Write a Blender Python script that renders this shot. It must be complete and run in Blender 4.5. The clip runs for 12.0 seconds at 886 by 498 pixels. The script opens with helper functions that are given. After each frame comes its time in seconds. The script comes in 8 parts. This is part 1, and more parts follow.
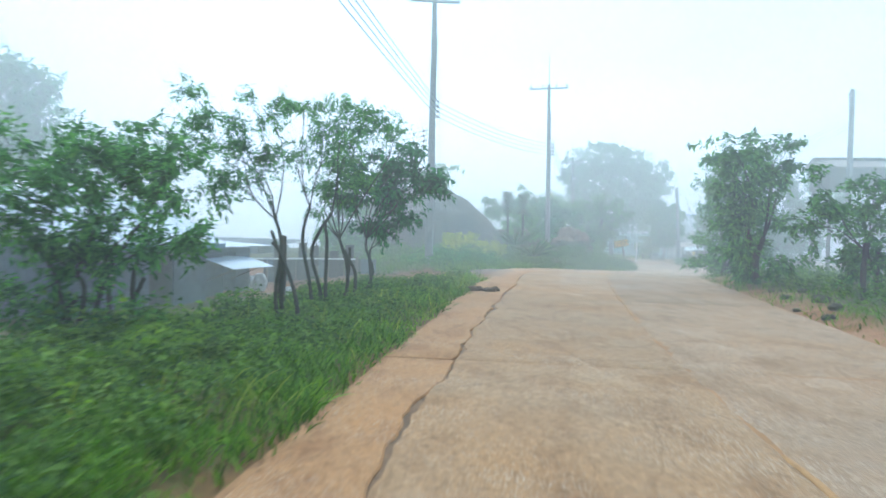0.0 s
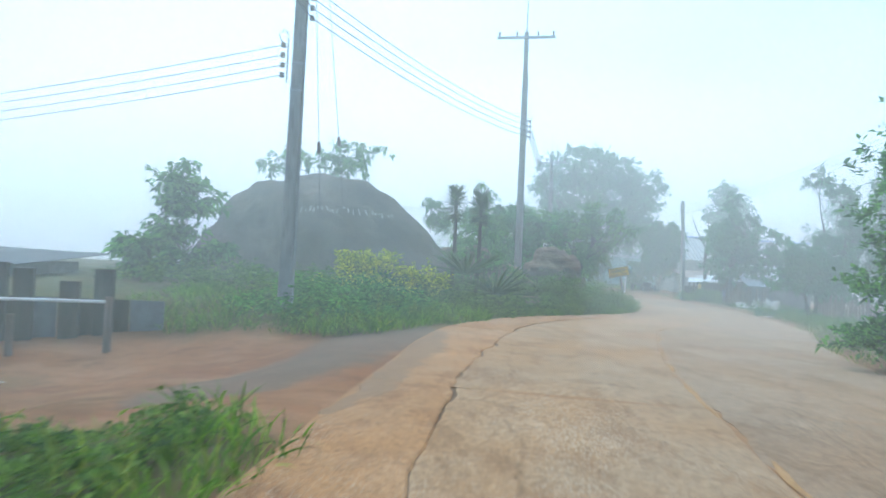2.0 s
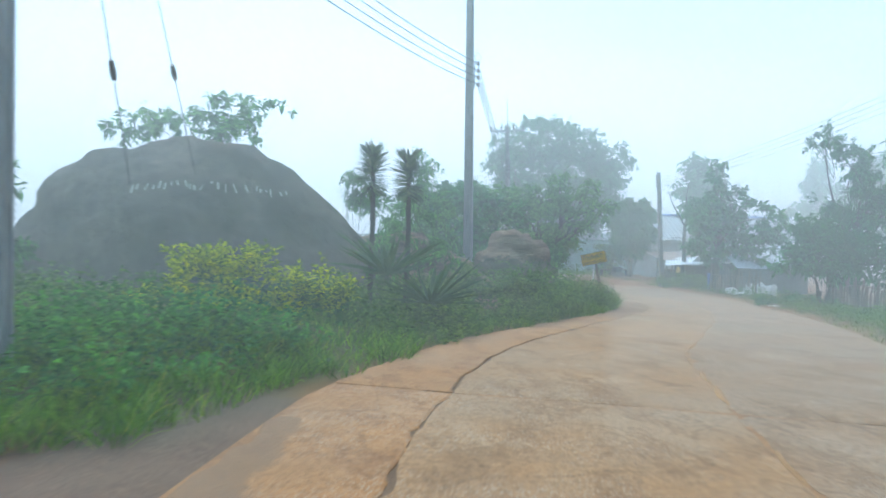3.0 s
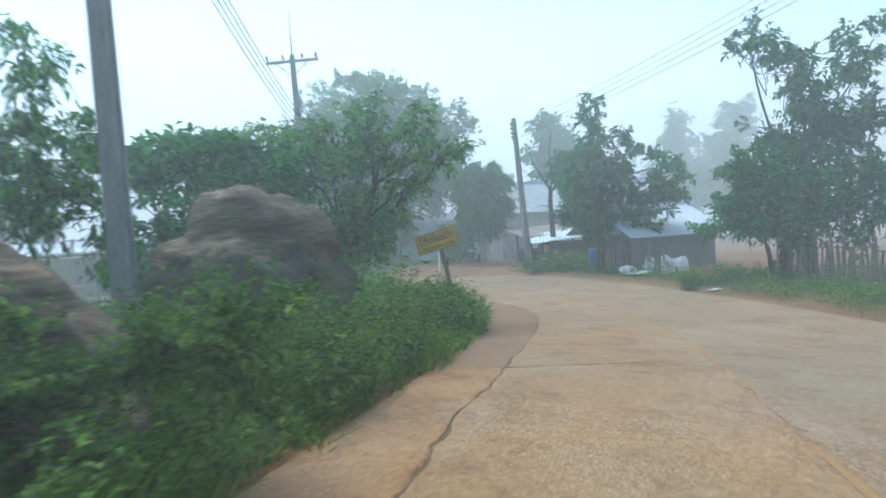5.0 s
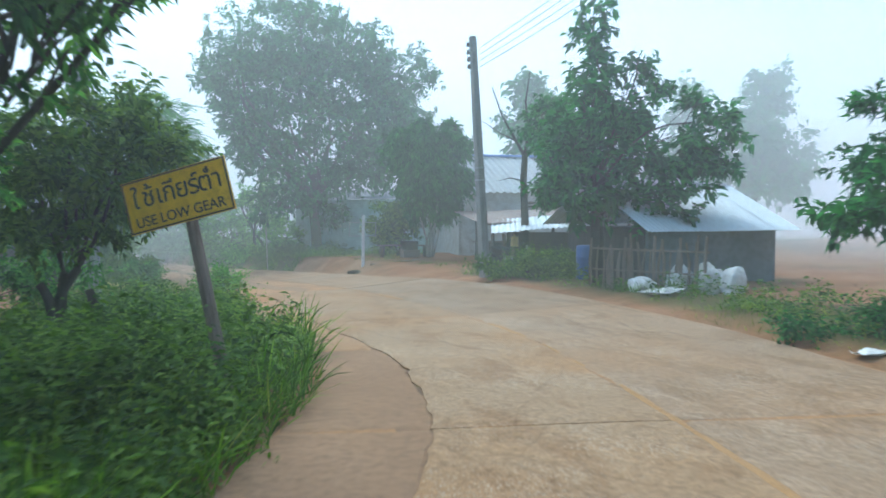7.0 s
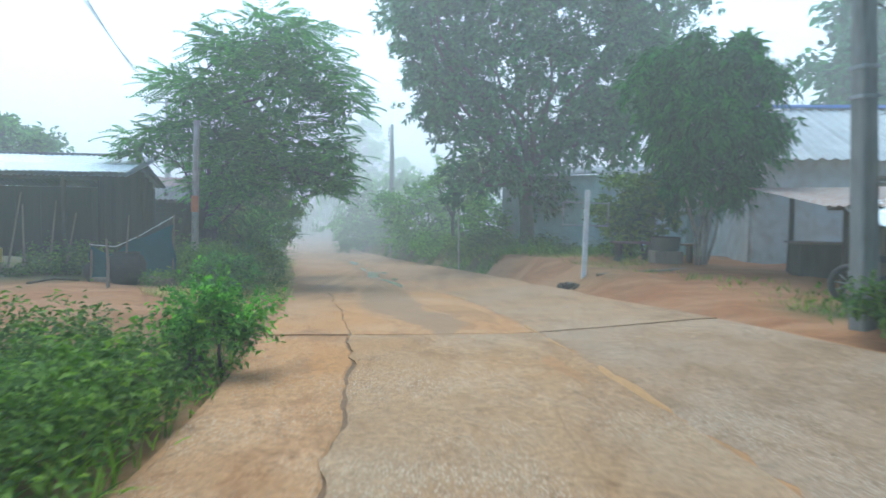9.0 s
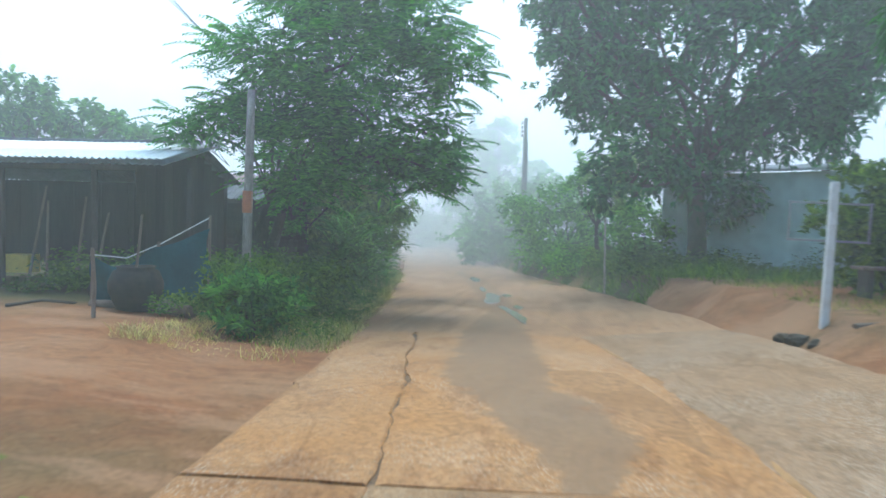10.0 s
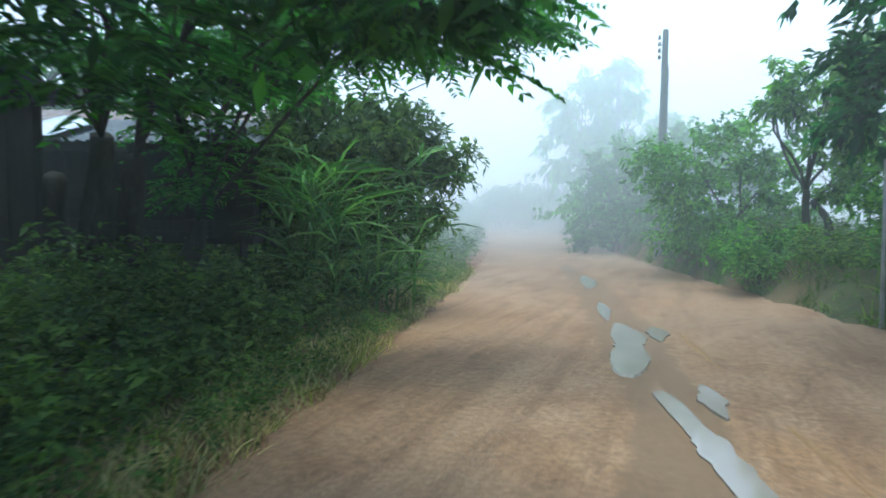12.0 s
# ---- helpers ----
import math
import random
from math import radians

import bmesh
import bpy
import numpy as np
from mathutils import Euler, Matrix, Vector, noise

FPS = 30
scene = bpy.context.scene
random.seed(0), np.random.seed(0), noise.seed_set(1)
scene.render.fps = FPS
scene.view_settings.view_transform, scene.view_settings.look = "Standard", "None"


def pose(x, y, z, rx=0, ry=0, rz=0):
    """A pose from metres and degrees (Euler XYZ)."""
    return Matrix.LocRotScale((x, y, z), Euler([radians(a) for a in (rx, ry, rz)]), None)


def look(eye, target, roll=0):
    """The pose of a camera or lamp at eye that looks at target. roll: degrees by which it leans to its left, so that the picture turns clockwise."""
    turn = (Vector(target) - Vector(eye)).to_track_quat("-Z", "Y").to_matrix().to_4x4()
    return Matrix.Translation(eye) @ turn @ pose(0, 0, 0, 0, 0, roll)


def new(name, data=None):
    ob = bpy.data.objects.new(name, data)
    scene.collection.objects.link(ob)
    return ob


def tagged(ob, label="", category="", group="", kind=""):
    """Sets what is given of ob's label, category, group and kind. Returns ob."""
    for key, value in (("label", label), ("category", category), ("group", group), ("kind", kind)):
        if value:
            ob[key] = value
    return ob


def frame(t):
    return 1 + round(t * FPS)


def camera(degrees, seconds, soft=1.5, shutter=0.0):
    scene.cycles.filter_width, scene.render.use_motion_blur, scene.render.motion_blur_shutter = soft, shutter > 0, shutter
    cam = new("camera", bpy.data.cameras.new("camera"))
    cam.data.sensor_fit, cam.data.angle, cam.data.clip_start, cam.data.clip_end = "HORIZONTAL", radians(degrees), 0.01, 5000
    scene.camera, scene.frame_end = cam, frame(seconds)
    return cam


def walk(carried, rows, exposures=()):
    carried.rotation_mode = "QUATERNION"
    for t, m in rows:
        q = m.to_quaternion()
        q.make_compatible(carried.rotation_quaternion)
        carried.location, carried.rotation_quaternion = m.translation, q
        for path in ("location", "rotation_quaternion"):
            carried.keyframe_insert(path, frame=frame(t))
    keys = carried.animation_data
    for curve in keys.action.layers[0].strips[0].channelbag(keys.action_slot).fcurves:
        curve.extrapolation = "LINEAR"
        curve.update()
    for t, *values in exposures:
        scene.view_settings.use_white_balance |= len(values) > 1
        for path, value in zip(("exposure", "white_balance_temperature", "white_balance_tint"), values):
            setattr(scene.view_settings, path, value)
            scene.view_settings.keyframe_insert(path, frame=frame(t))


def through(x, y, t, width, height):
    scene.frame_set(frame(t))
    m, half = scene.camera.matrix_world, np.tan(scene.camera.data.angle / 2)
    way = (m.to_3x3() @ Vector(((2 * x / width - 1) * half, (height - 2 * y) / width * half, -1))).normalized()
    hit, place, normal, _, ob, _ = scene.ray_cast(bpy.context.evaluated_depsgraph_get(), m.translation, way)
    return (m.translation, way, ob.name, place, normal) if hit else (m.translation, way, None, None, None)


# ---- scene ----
SKY, SUN = 0.16, 1.9
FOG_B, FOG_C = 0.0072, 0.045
EXPO0, EXPO1, EXPO2, EXPO3, EXPO4 = 0.88, 0.74, 0.93, 1.02, 1.12
WB, WB_START, WB_END = (5350, -8), (5310, -8), (5190, -9)
scene.cycles.volume_bounces = 6
scene.cycles.max_bounces = 12
cam = camera(64.0, 12.0, soft=1.6, shutter=0.28)
PATH = [
    (0.0, -0.00, -0.00, 1.45, 88.35, -1.45, 0.00),
    (0.5, 0.40, 3.75, 1.45, 89.28, -2.37, -0.98),
    (1.0, 0.84, 7.48, 1.44, 88.68, -3.37, -1.89),
    (1.5, 1.37, 11.21, 1.46, 89.55, -3.38, -1.98),
    (2.0, 1.95, 14.84, 1.50, 89.80, -3.33, -2.79),
    (2.5, 2.59, 18.44, 1.53, 89.77, -2.53, -4.16),
    (3.0, 3.29, 21.93, 1.52, 88.89, -1.46, -6.22),
    (3.5, 4.07, 25.26, 1.44, 88.36, -0.34, -8.83),
    (4.0, 4.99, 28.40, 1.33, 88.40, 1.12, -11.88),
    (4.5, 6.06, 31.33, 1.19, 88.67, 2.85, -15.22),
    (5.0, 7.32, 34.03, 1.06, 88.18, 3.45, -18.72),
    (5.5, 8.71, 36.56, 0.92, 87.88, 1.46, -22.39),
    (6.0, 10.12, 38.94, 0.78, 88.12, -0.01, -23.43),
    (6.5, 11.51, 41.34, 0.65, 87.68, 0.57, -22.43),
    (7.0, 12.70, 43.77, 0.54, 87.37, 0.18, -20.23),
    (7.5, 13.67, 46.22, 0.43, 87.01, -0.24, -16.92),
    (8.0, 14.44, 48.73, 0.34, 86.49, -0.45, -12.58),
    (8.5, 15.07, 51.33, 0.26, 86.02, -0.59, -7.31),
    (9.0, 15.55, 54.01, 0.19, 86.55, -1.04, -1.19),
    (9.5, 15.73, 56.78, 0.11, 86.96, -1.40, 4.53),
    (10.0, 15.61, 59.44, 0.05, 87.05, -1.71, 9.99),
    (10.5, 15.34, 62.08, -0.02, 86.84, -2.04, 14.44),
    (11.0, 15.03, 64.66, -0.11, 85.61, -2.22, 15.13),
    (11.5, 14.72, 67.33, -0.25, 85.99, -1.50, 17.18),
    (12.0, 14.29, 69.83, -0.42, 85.34, -0.49, 18.93),
]
walk(cam, [(t, pose(x, y, z, rx, ry, rz)) for t, x, y, z, rx, ry, rz in PATH],
     exposures=[(0.0, EXPO0, *WB_START), (0.9, EXPO0 - 0.03, *WB_START), (2.2, EXPO1 + 0.04, *WB_START), (4.5, EXPO1 - 0.02, *WB_START), (5.5, EXPO1, *WB_START), (8.5, EXPO2, *WB), (10.0, EXPO3, *WB), (12.0, EXPO4, *WB_END)])

# ---- sky, sun and fog ----
world = bpy.data.worlds.new("overcast_sky")
scene.world = world
world.use_nodes = True
wn = world.node_tree.nodes
sky = wn.new("ShaderNodeTexSky")
sky.sky_type, sky.sun_disc = "NISHITA", False
sky.sun_elevation, sky.sun_rotation = radians(62), radians(-10)
sky.air_density, sky.dust_density, sky.ozone_density = 1.0, 2.0, 1.5
wn["Background"].inputs["Strength"].default_value = SKY
world.node_tree.links.new(sky.outputs["Color"], wn["Background"].inputs["Color"])

sun_data = bpy.data.lights.new("sun", "SUN")
sun_data.energy, sun_data.angle, sun_data.color = SUN, radians(35), (1.0, 0.97, 0.93)
sun = new("sun", sun_data)
sun.matrix_world = look((-6, 32, 61), (0, 0, 0))


# ---- materials ----
def nodes_of(name):
    m = bpy.data.materials.new(name)
    m.use_nodes = True
    return m, m.node_tree.nodes, m.node_tree.links, m.node_tree.nodes["Principled BSDF"]


def noise_at(n, l, scale, detail=6.0, rough=0.6, coords=None, stretch=(1, 1, 1)):
    if coords is None:
        coords = n.new("ShaderNodeNewGeometry").outputs["Position"]
    mp = n.new("ShaderNodeMapping")
    mp.inputs["Scale"].default_value = stretch
    l.new(coords, mp.inputs["Vector"])
    t = n.new("ShaderNodeTexNoise")
    t.inputs["Scale"].default_value, t.inputs["Detail"].default_value = scale, detail
    t.inputs["Roughness"].default_value = rough
    l.new(mp.outputs[0], t.inputs["Vector"])
    return t.outputs["Fac"]


def ramp(n, l, fac, stops):
    r = n.new("ShaderNodeValToRGB")
    el = r.color_ramp.elements
    while len(el) < len(stops):
        el.new(0.5)
    for e, (p, c) in zip(el, stops):
        e.position, e.color = p, (*c, 1)
    l.new(fac, r.inputs[0])
    return r.outputs[0]


def mix(n, l, fac, a, b, mode="MIX"):
    m = n.new("ShaderNodeMix")
    m.data_type, m.blend_type = "RGBA", mode
    for sock, v in ((m.inputs[0], fac), (m.inputs[6], a), (m.inputs[7], b)):
        if hasattr(v, "is_output"):
            l.new(v, sock)
        elif isinstance(v, (int, float)):
            sock.default_value = v
        else:
            sock.default_value = (*v, 1)
    return m.outputs[2]


def bump(n, l, p, height, strength, dist):
    b = n.new("ShaderNodeBump")
    b.inputs["Strength"].default_value, b.inputs["Distance"].default_value = strength, dist
    l.new(height, b.inputs["Height"])
    l.new(b.outputs[0], p.inputs["Normal"])


def surface(name, c1, c2, c3, big=0.6, fine=9.0, rough=0.85, metal=0.0, relief=0.4, dist=0.02, stretch=(1, 1, 1), vary=0.0):
    """A worn surface: broad stains of c1 and c2, fine specks of c3, relief."""
    m, n, l, p = nodes_of(name)
    a = noise_at(n, l, big, 5, 0.65, stretch=stretch)
    b = noise_at(n, l, fine, 8, 0.7, stretch=stretch)
    col = ramp(n, l, a, [(0.35, c1), (0.65, c2)])
    fac = ramp(n, l, b, [(0.42, (0, 0, 0)), (0.72, (1, 1, 1))])
    col = mix(n, l, fac, col, c3)
    if vary:
        info = n.new("ShaderNodeObjectInfo")
        mr = n.new("ShaderNodeMapRange")
        mr.inputs["To Min"].default_value, mr.inputs["To Max"].default_value = 1 - vary, 1 + vary
        l.new(info.outputs["Random"], mr.inputs[0])
        cmb = n.new("ShaderNodeCombineColor")
        for k in range(3):
            l.new(mr.outputs[0], cmb.inputs[k])
        col = mix(n, l, 1.0, col, cmb.outputs[0], "MULTIPLY")
    l.new(col, p.inputs["Base Color"])
    p.inputs["Roughness"].default_value, p.inputs["Metallic"].default_value = rough, metal
    p.inputs["Specular IOR Level"].default_value = 0.12 if rough > 0.75 else 0.4
    bump(n, l, p, b, relief, dist)
    return m


def leaf_mat(name, dark, mid, light, through=0.35, rough=0.5, twoscale=0.8):
    """Leaves: each blade a little different, broad lighter and darker patches, some light shining through."""
    m, n, l, p = nodes_of(name)
    geo = n.new("ShaderNodeNewGeometry")
    col = ramp(n, l, geo.outputs["Random Per Island"], [(0.0, tuple(0.95 * c for c in dark)), (0.5, tuple(1.4 * c for c in mid)), (1.0, tuple(min(1.75 * c, 0.8) for c in light))])
    big = noise_at(n, l, twoscale, 4, 0.6)
    fac = ramp(n, l, big, [(0.3, (0.5, 0.56, 0.62)), (0.5, (0.9, 0.9, 0.85)), (0.72, (1.3, 1.2, 0.95))])
    fac = mix(n, l, 0.8, fac, ramp(n, l, noise_at(n, l, 3.5, 3, 0.5), [(0.35, (0.7, 0.72, 0.75)), (0.65, (1.2, 1.18, 1.05))]), "MULTIPLY")
    col = mix(n, l, 1.0, col, fac, "MULTIPLY")
    l.new(col, p.inputs["Base Color"])
    p.inputs["Roughness"].default_value, p.inputs["Specular IOR Level"].default_value = 0.6, 0.07
    tr = n.new("ShaderNodeBsdfTranslucent")
    l.new(mix(n, l, 1.0, col, (1.15, 1.3, 0.6), "MULTIPLY"), tr.inputs["Color"])
    ms = n.new("ShaderNodeMixShader")
    ms.inputs[0].default_value = through
    l.new(p.outputs[0], ms.inputs[1])
    l.new(tr.outputs[0], ms.inputs[2])
    l.new(ms.outputs[0], n["Material Output"].inputs["Surface"])
    return m


def concrete_mat(name, pale, dust, stain, vary=0.07, damp=(0.185, 0.12, 0.07), pebble=0.75, tracks=0.0):
    """Cast concrete under laterite dust: broad dust drifts, damp stains, exposed aggregate, hair cracks."""
    m, n, l, p = nodes_of(name)
    drift = noise_at(n, l, 0.33, 5, 0.6)
    mid = noise_at(n, l, 1.9, 8, 0.72, stretch=(1.0, 0.42, 1.0))
    crust = noise_at(n, l, 0.9, 9, 0.75, stretch=(1.0, 0.5, 1.0))
    fine = noise_at(n, l, 16.0, 8, 0.75)
    grit = noise_at(n, l, 60.0, 4, 0.8)
    col = mix(n, l, ramp(n, l, drift, [(0.36, (0, 0, 0)), (0.62, (1, 1, 1))]), pale, dust)
    col = mix(n, l, ramp(n, l, mid, [(0.5, (0, 0, 0)), (0.6, (0.62, 0.62, 0.62))]), col, stain)
    col = mix(n, l, ramp(n, l, crust, [(0.55, (0, 0, 0)), (0.6, (0.55, 0.55, 0.55))]), col, tuple(1.25 * c for c in pale))
    if tracks:
        rut = noise_at(n, l, 1.1, 7, 0.7, stretch=(2.6, 0.16, 1.0))
        col = mix(n, l, ramp(n, l, rut, [(0.5, (0, 0, 0)), (0.58, (tracks, tracks, tracks))]), col, tuple(0.62 * c for c in stain))
        col = mix(n, l, ramp(n, l, rut, [(0.38, (tracks, tracks, tracks)), (0.45, (0, 0, 0))]), col, tuple(1.2 * c for c in pale))
    col = mix(n, l, 1.0, col, ramp(n, l, fine, [(0.3, (0.55, 0.53, 0.5)), (0.6, (1.15, 1.15, 1.15))]), "MULTIPLY")
    col = mix(n, l, 0.6, col, ramp(n, l, grit, [(0.35, (0.6, 0.58, 0.56)), (0.65, (1.3, 1.3, 1.3))]), "MULTIPLY")
    vor = n.new("ShaderNodeTexVoronoi")
    vor.feature, vor.inputs["Scale"].default_value = "DISTANCE_TO_EDGE", 0.45
    geo = n.new("ShaderNodeNewGeometry")
    wob = n.new("ShaderNodeVectorMath")
    wob.operation = "ADD"
    nz = n.new("ShaderNodeTexNoise")
    nz.inputs["Scale"].default_value, nz.inputs["Detail"].default_value = 2.2, 6
    l.new(geo.outputs["Position"], wob.inputs[0])
    l.new(nz.outputs["Color"], wob.inputs[1])
    l.new(wob.outputs[0], vor.inputs["Vector"])
    peb = n.new("ShaderNodeTexVoronoi")
    peb.inputs["Scale"].default_value = 34.0
    l.new(geo.outputs["Position"], peb.inputs["Vector"])
    bare = mix(n, l, 1.0, ramp(n, l, peb.outputs["Distance"], [(0.22, (1, 1, 1)), (0.42, (0, 0, 0))]), ramp(n, l, noise_at(n, l, 0.7, 6, 0.7), [(0.42, (0, 0, 0)), (0.62, (pebble, pebble, pebble))]), "MULTIPLY")
    col = mix(n, l, bare, col, (0.44, 0.36, 0.27))
    hair = ramp(n, l, vor.outputs["Distance"], [(0.002, (0.55, 0.5, 0.45)), (0.009, (1, 1, 1))])
    col = mix(n, l, 0.4, col, hair, "MULTIPLY")
    info = n.new("ShaderNodeObjectInfo")
    mr = n.new("ShaderNodeMapRange")
    mr.inputs["To Min"].default_value, mr.inputs["To Max"].default_value = 1 - vary, 1 + vary
    l.new(info.outputs["Random"], mr.inputs[0])
    cmb = n.new("ShaderNodeCombineColor")
    for k in range(3):
        l.new(mr.outputs[0], cmb.inputs[k])
    col = mix(n, l, 1.0, col, cmb.outputs[0], "MULTIPLY")
    wet = n.new("ShaderNodeAttribute")
    wet.attribute_name = "damp"
    add = n.new("ShaderNodeMath")
    add.operation = "ADD"
    l.new(wet.outputs["Fac"], add.inputs[0])
    l.new(noise_at(n, l, 2.6, 7, 0.7), add.inputs[1])
    col = mix(n, l, ramp(n, l, add.outputs[0], [(0.86, (0, 0, 0)), (1.0, (0.7, 0.7, 0.7))]), col, damp)
    l.new(col, p.inputs["Base Color"])
    p.inputs["Roughness"].default_value, p.inputs["Specular IOR Level"].default_value = 0.85, 0.15
    bump(n, l, p, fine, 0.7, 0.015)
    return m


M_CONCRETE = concrete_mat("dusty_concrete", (0.280, 0.186, 0.106), (0.298, 0.167, 0.072), (0.185, 0.100, 0.043))
M_CONCRETE_R = concrete_mat("grey_dusty_concrete", (0.262, 0.182, 0.115), (0.270, 0.164, 0.086), (0.175, 0.104, 0.050))
M_CONCRETE_L = concrete_mat("mud_stained_concrete", (0.310, 0.180, 0.088), (0.335, 0.166, 0.058), (0.192, 0.088, 0.033))
M_MUD_ROAD = concrete_mat("ochre_mud_over_concrete", (0.325, 0.200, 0.108), (0.325, 0.178, 0.080), (0.225, 0.122, 0.058), 0.0, (0.20, 0.125, 0.066), 0.3, 0.33)
M_CRACK = surface("dark_dirt_in_crack", (0.13, 0.08, 0.045), (0.20, 0.12, 0.065), (0.085, 0.055, 0.035), big=1.6, fine=14, relief=0.8)
M_SEAM = surface("ochre_mud_seam", (0.32, 0.185, 0.08), (0.36, 0.215, 0.10), (0.24, 0.135, 0.06), big=1.6, fine=18, rough=0.95, relief=0.6)
M_APRON = surface("damp_brown_earth_apron", (0.225, 0.135, 0.075), (0.285, 0.175, 0.10), (0.165, 0.10, 0.057), big=0.7, fine=13, rough=0.95, relief=0.8)
M_DAMP = surface("damp_dusty_concrete", (0.20, 0.125, 0.068), (0.25, 0.155, 0.085), (0.15, 0.095, 0.055), big=0.8, fine=14, rough=0.92, relief=0.4)
M_TIN_DARK = surface("dark_grey_sheet", (0.11, 0.12, 0.125), (0.16, 0.17, 0.175), (0.08, 0.08, 0.08), big=0.9, fine=8, rough=0.8, relief=0.2, vary=0.15)
M_GRAVEL = surface("grey_gravel_patch", (0.085, 0.06, 0.04), (0.125, 0.088, 0.06), (0.22, 0.12, 0.06), big=1.2, fine=22, relief=0.8, dist=0.02)
M_JOINT = surface("dirt_in_joint", (0.24, 0.125, 0.05), (0.34, 0.185, 0.08), (0.15, 0.08, 0.04), big=1.1, fine=14)
M_POLE = surface("weathered_grey_concrete", (0.24, 0.24, 0.22), (0.33, 0.33, 0.31), (0.15, 0.15, 0.135), big=1.5, fine=12, rough=0.9, relief=0.3, dist=0.006, stretch=(1, 1, 0.25))
M_STEEL = surface("galvanised_steel", (0.30, 0.31, 0.31), (0.38, 0.39, 0.39), (0.22, 0.22, 0.22), big=3, fine=30, rough=0.5, metal=0.7, relief=0.1)
M_PORCELAIN = surface("brown_porcelain", (0.08, 0.05, 0.04), (0.11, 0.07, 0.055), (0.06, 0.04, 0.03), rough=0.25, relief=0.05)
M_WIRE = surface("dark_cable", (0.03, 0.03, 0.03), (0.05, 0.05, 0.05), (0.04, 0.04, 0.04), rough=0.6, relief=0.05)
M_BARK = surface("grey_brown_bark", (0.042, 0.039, 0.029), (0.078, 0.07, 0.052), (0.026, 0.023, 0.018), big=2.5, fine=14, rough=0.95, relief=0.9, dist=0.03, stretch=(1, 1, 0.3))
M_BARK_PALE = surface("pale_lichen_bark", (0.27, 0.25, 0.21), (0.40, 0.37, 0.32), (0.12, 0.10, 0.08), big=2.5, fine=14, rough=0.95, relief=0.7, dist=0.02, stretch=(1, 1, 0.3))
M_WOOD = surface("old_grey_timber", (0.17, 0.13, 0.10), (0.25, 0.205, 0.165), (0.10, 0.075, 0.055), big=2.0, fine=16, rough=0.9, relief=0.5, dist=0.01, stretch=(1, 1, 0.12))
M_WOOD_PALE = surface("pale_sawn_plank", (0.36, 0.29, 0.21), (0.45, 0.37, 0.28), (0.26, 0.20, 0.14), big=2.0, fine=16, rough=0.85, relief=0.3, dist=0.006, stretch=(1, 1, 0.2))
M_WOOD_DARK = surface("dark_weathered_boards", (0.055, 0.045, 0.04), (0.09, 0.075, 0.062), (0.035, 0.03, 0.026), big=1.5, fine=14, rough=0.9, relief=0.5, dist=0.01, stretch=(1, 1, 0.15), vary=0.2)
# near-black timber: shade inside the sheds is put into its colour
M_WOOD_SHADE = surface("shade_blackened_boards", (0.018, 0.015, 0.013), (0.035, 0.029, 0.025), (0.05, 0.04, 0.032), big=1.5, fine=14, rough=0.9, relief=0.5, dist=0.01, stretch=(1, 1, 0.15), vary=0.3)
M_ROCK = surface("dark_lichen_granite", (0.05, 0.046, 0.04), (0.17, 0.14, 0.105), (0.04, 0.036, 0.03), big=0.55, fine=4.5, rough=0.95, relief=1.0, dist=0.12)
M_ROCK_SPLIT = surface("tan_split_rock_face", (0.17, 0.12, 0.08), (0.38, 0.285, 0.19), (0.08, 0.058, 0.042), big=1.1, fine=6.0, rough=0.95, relief=1.0, dist=0.1, stretch=(0.7, 0.7, 5.0))
M_ROCK_BROWN = surface("brown_split_granite", (0.04, 0.034, 0.029), (0.36, 0.26, 0.165), (0.055, 0.043, 0.034), big=0.75, fine=4.0, rough=0.95, relief=1.0, dist=0.1, stretch=(0.8, 0.8, 4.5))
M_TIN = surface("dull_zinc_sheet", (0.36, 0.40, 0.43), (0.47, 0.51, 0.54), (0.27, 0.27, 0.26), big=0.9, fine=8, rough=0.45, metal=0.35, relief=0.15, vary=0.1)
M_TIN_WHITE = surface("pale_fibre_cement_sheet", (0.58, 0.63, 0.66), (0.68, 0.72, 0.75), (0.45, 0.47, 0.46), big=0.8, fine=7, rough=0.6, relief=0.15, vary=0.05)
M_TIN_GREY = surface("grey_cement_tile", (0.36, 0.375, 0.38), (0.45, 0.46, 0.46), (0.25, 0.25, 0.24), big=0.8, fine=8, rough=0.8, relief=0.2, vary=0.06)
M_RUST = surface("rusty_sheet", (0.15, 0.085, 0.06), (0.22, 0.14, 0.10), (0.30, 0.29, 0.28), big=1.2, fine=6, rough=0.75, relief=0.3, vary=0.15)
M_PLASTER = surface("stained_white_plaster", (0.50, 0.52, 0.50), (0.60, 0.61, 0.59), (0.36, 0.33, 0.28), big=0.7, fine=3.5, rough=0.9, relief=0.15)
M_PLASTER_GREEN = surface("pale_green_plaster", (0.40, 0.53, 0.48), (0.48, 0.60, 0.55), (0.31, 0.40, 0.36), big=0.6, fine=3.5, rough=0.9, relief=0.15)
M_BLOCK = surface("grey_cement_block", (0.20, 0.205, 0.205), (0.28, 0.285, 0.285), (0.14, 0.14, 0.135), big=0.8, fine=6, rough=0.92, relief=0.3)
M_BLOCK_DARK = surface("damp_grey_render", (0.115, 0.13, 0.14), (0.17, 0.185, 0.195), (0.085, 0.09, 0.09), big=0.8, fine=6, rough=0.92, relief=0.3)
M_BLUE_GREY = surface("faded_blue_board", (0.15, 0.23, 0.30), (0.20, 0.29, 0.36), (0.12, 0.17, 0.21), rough=0.8, relief=0.1)
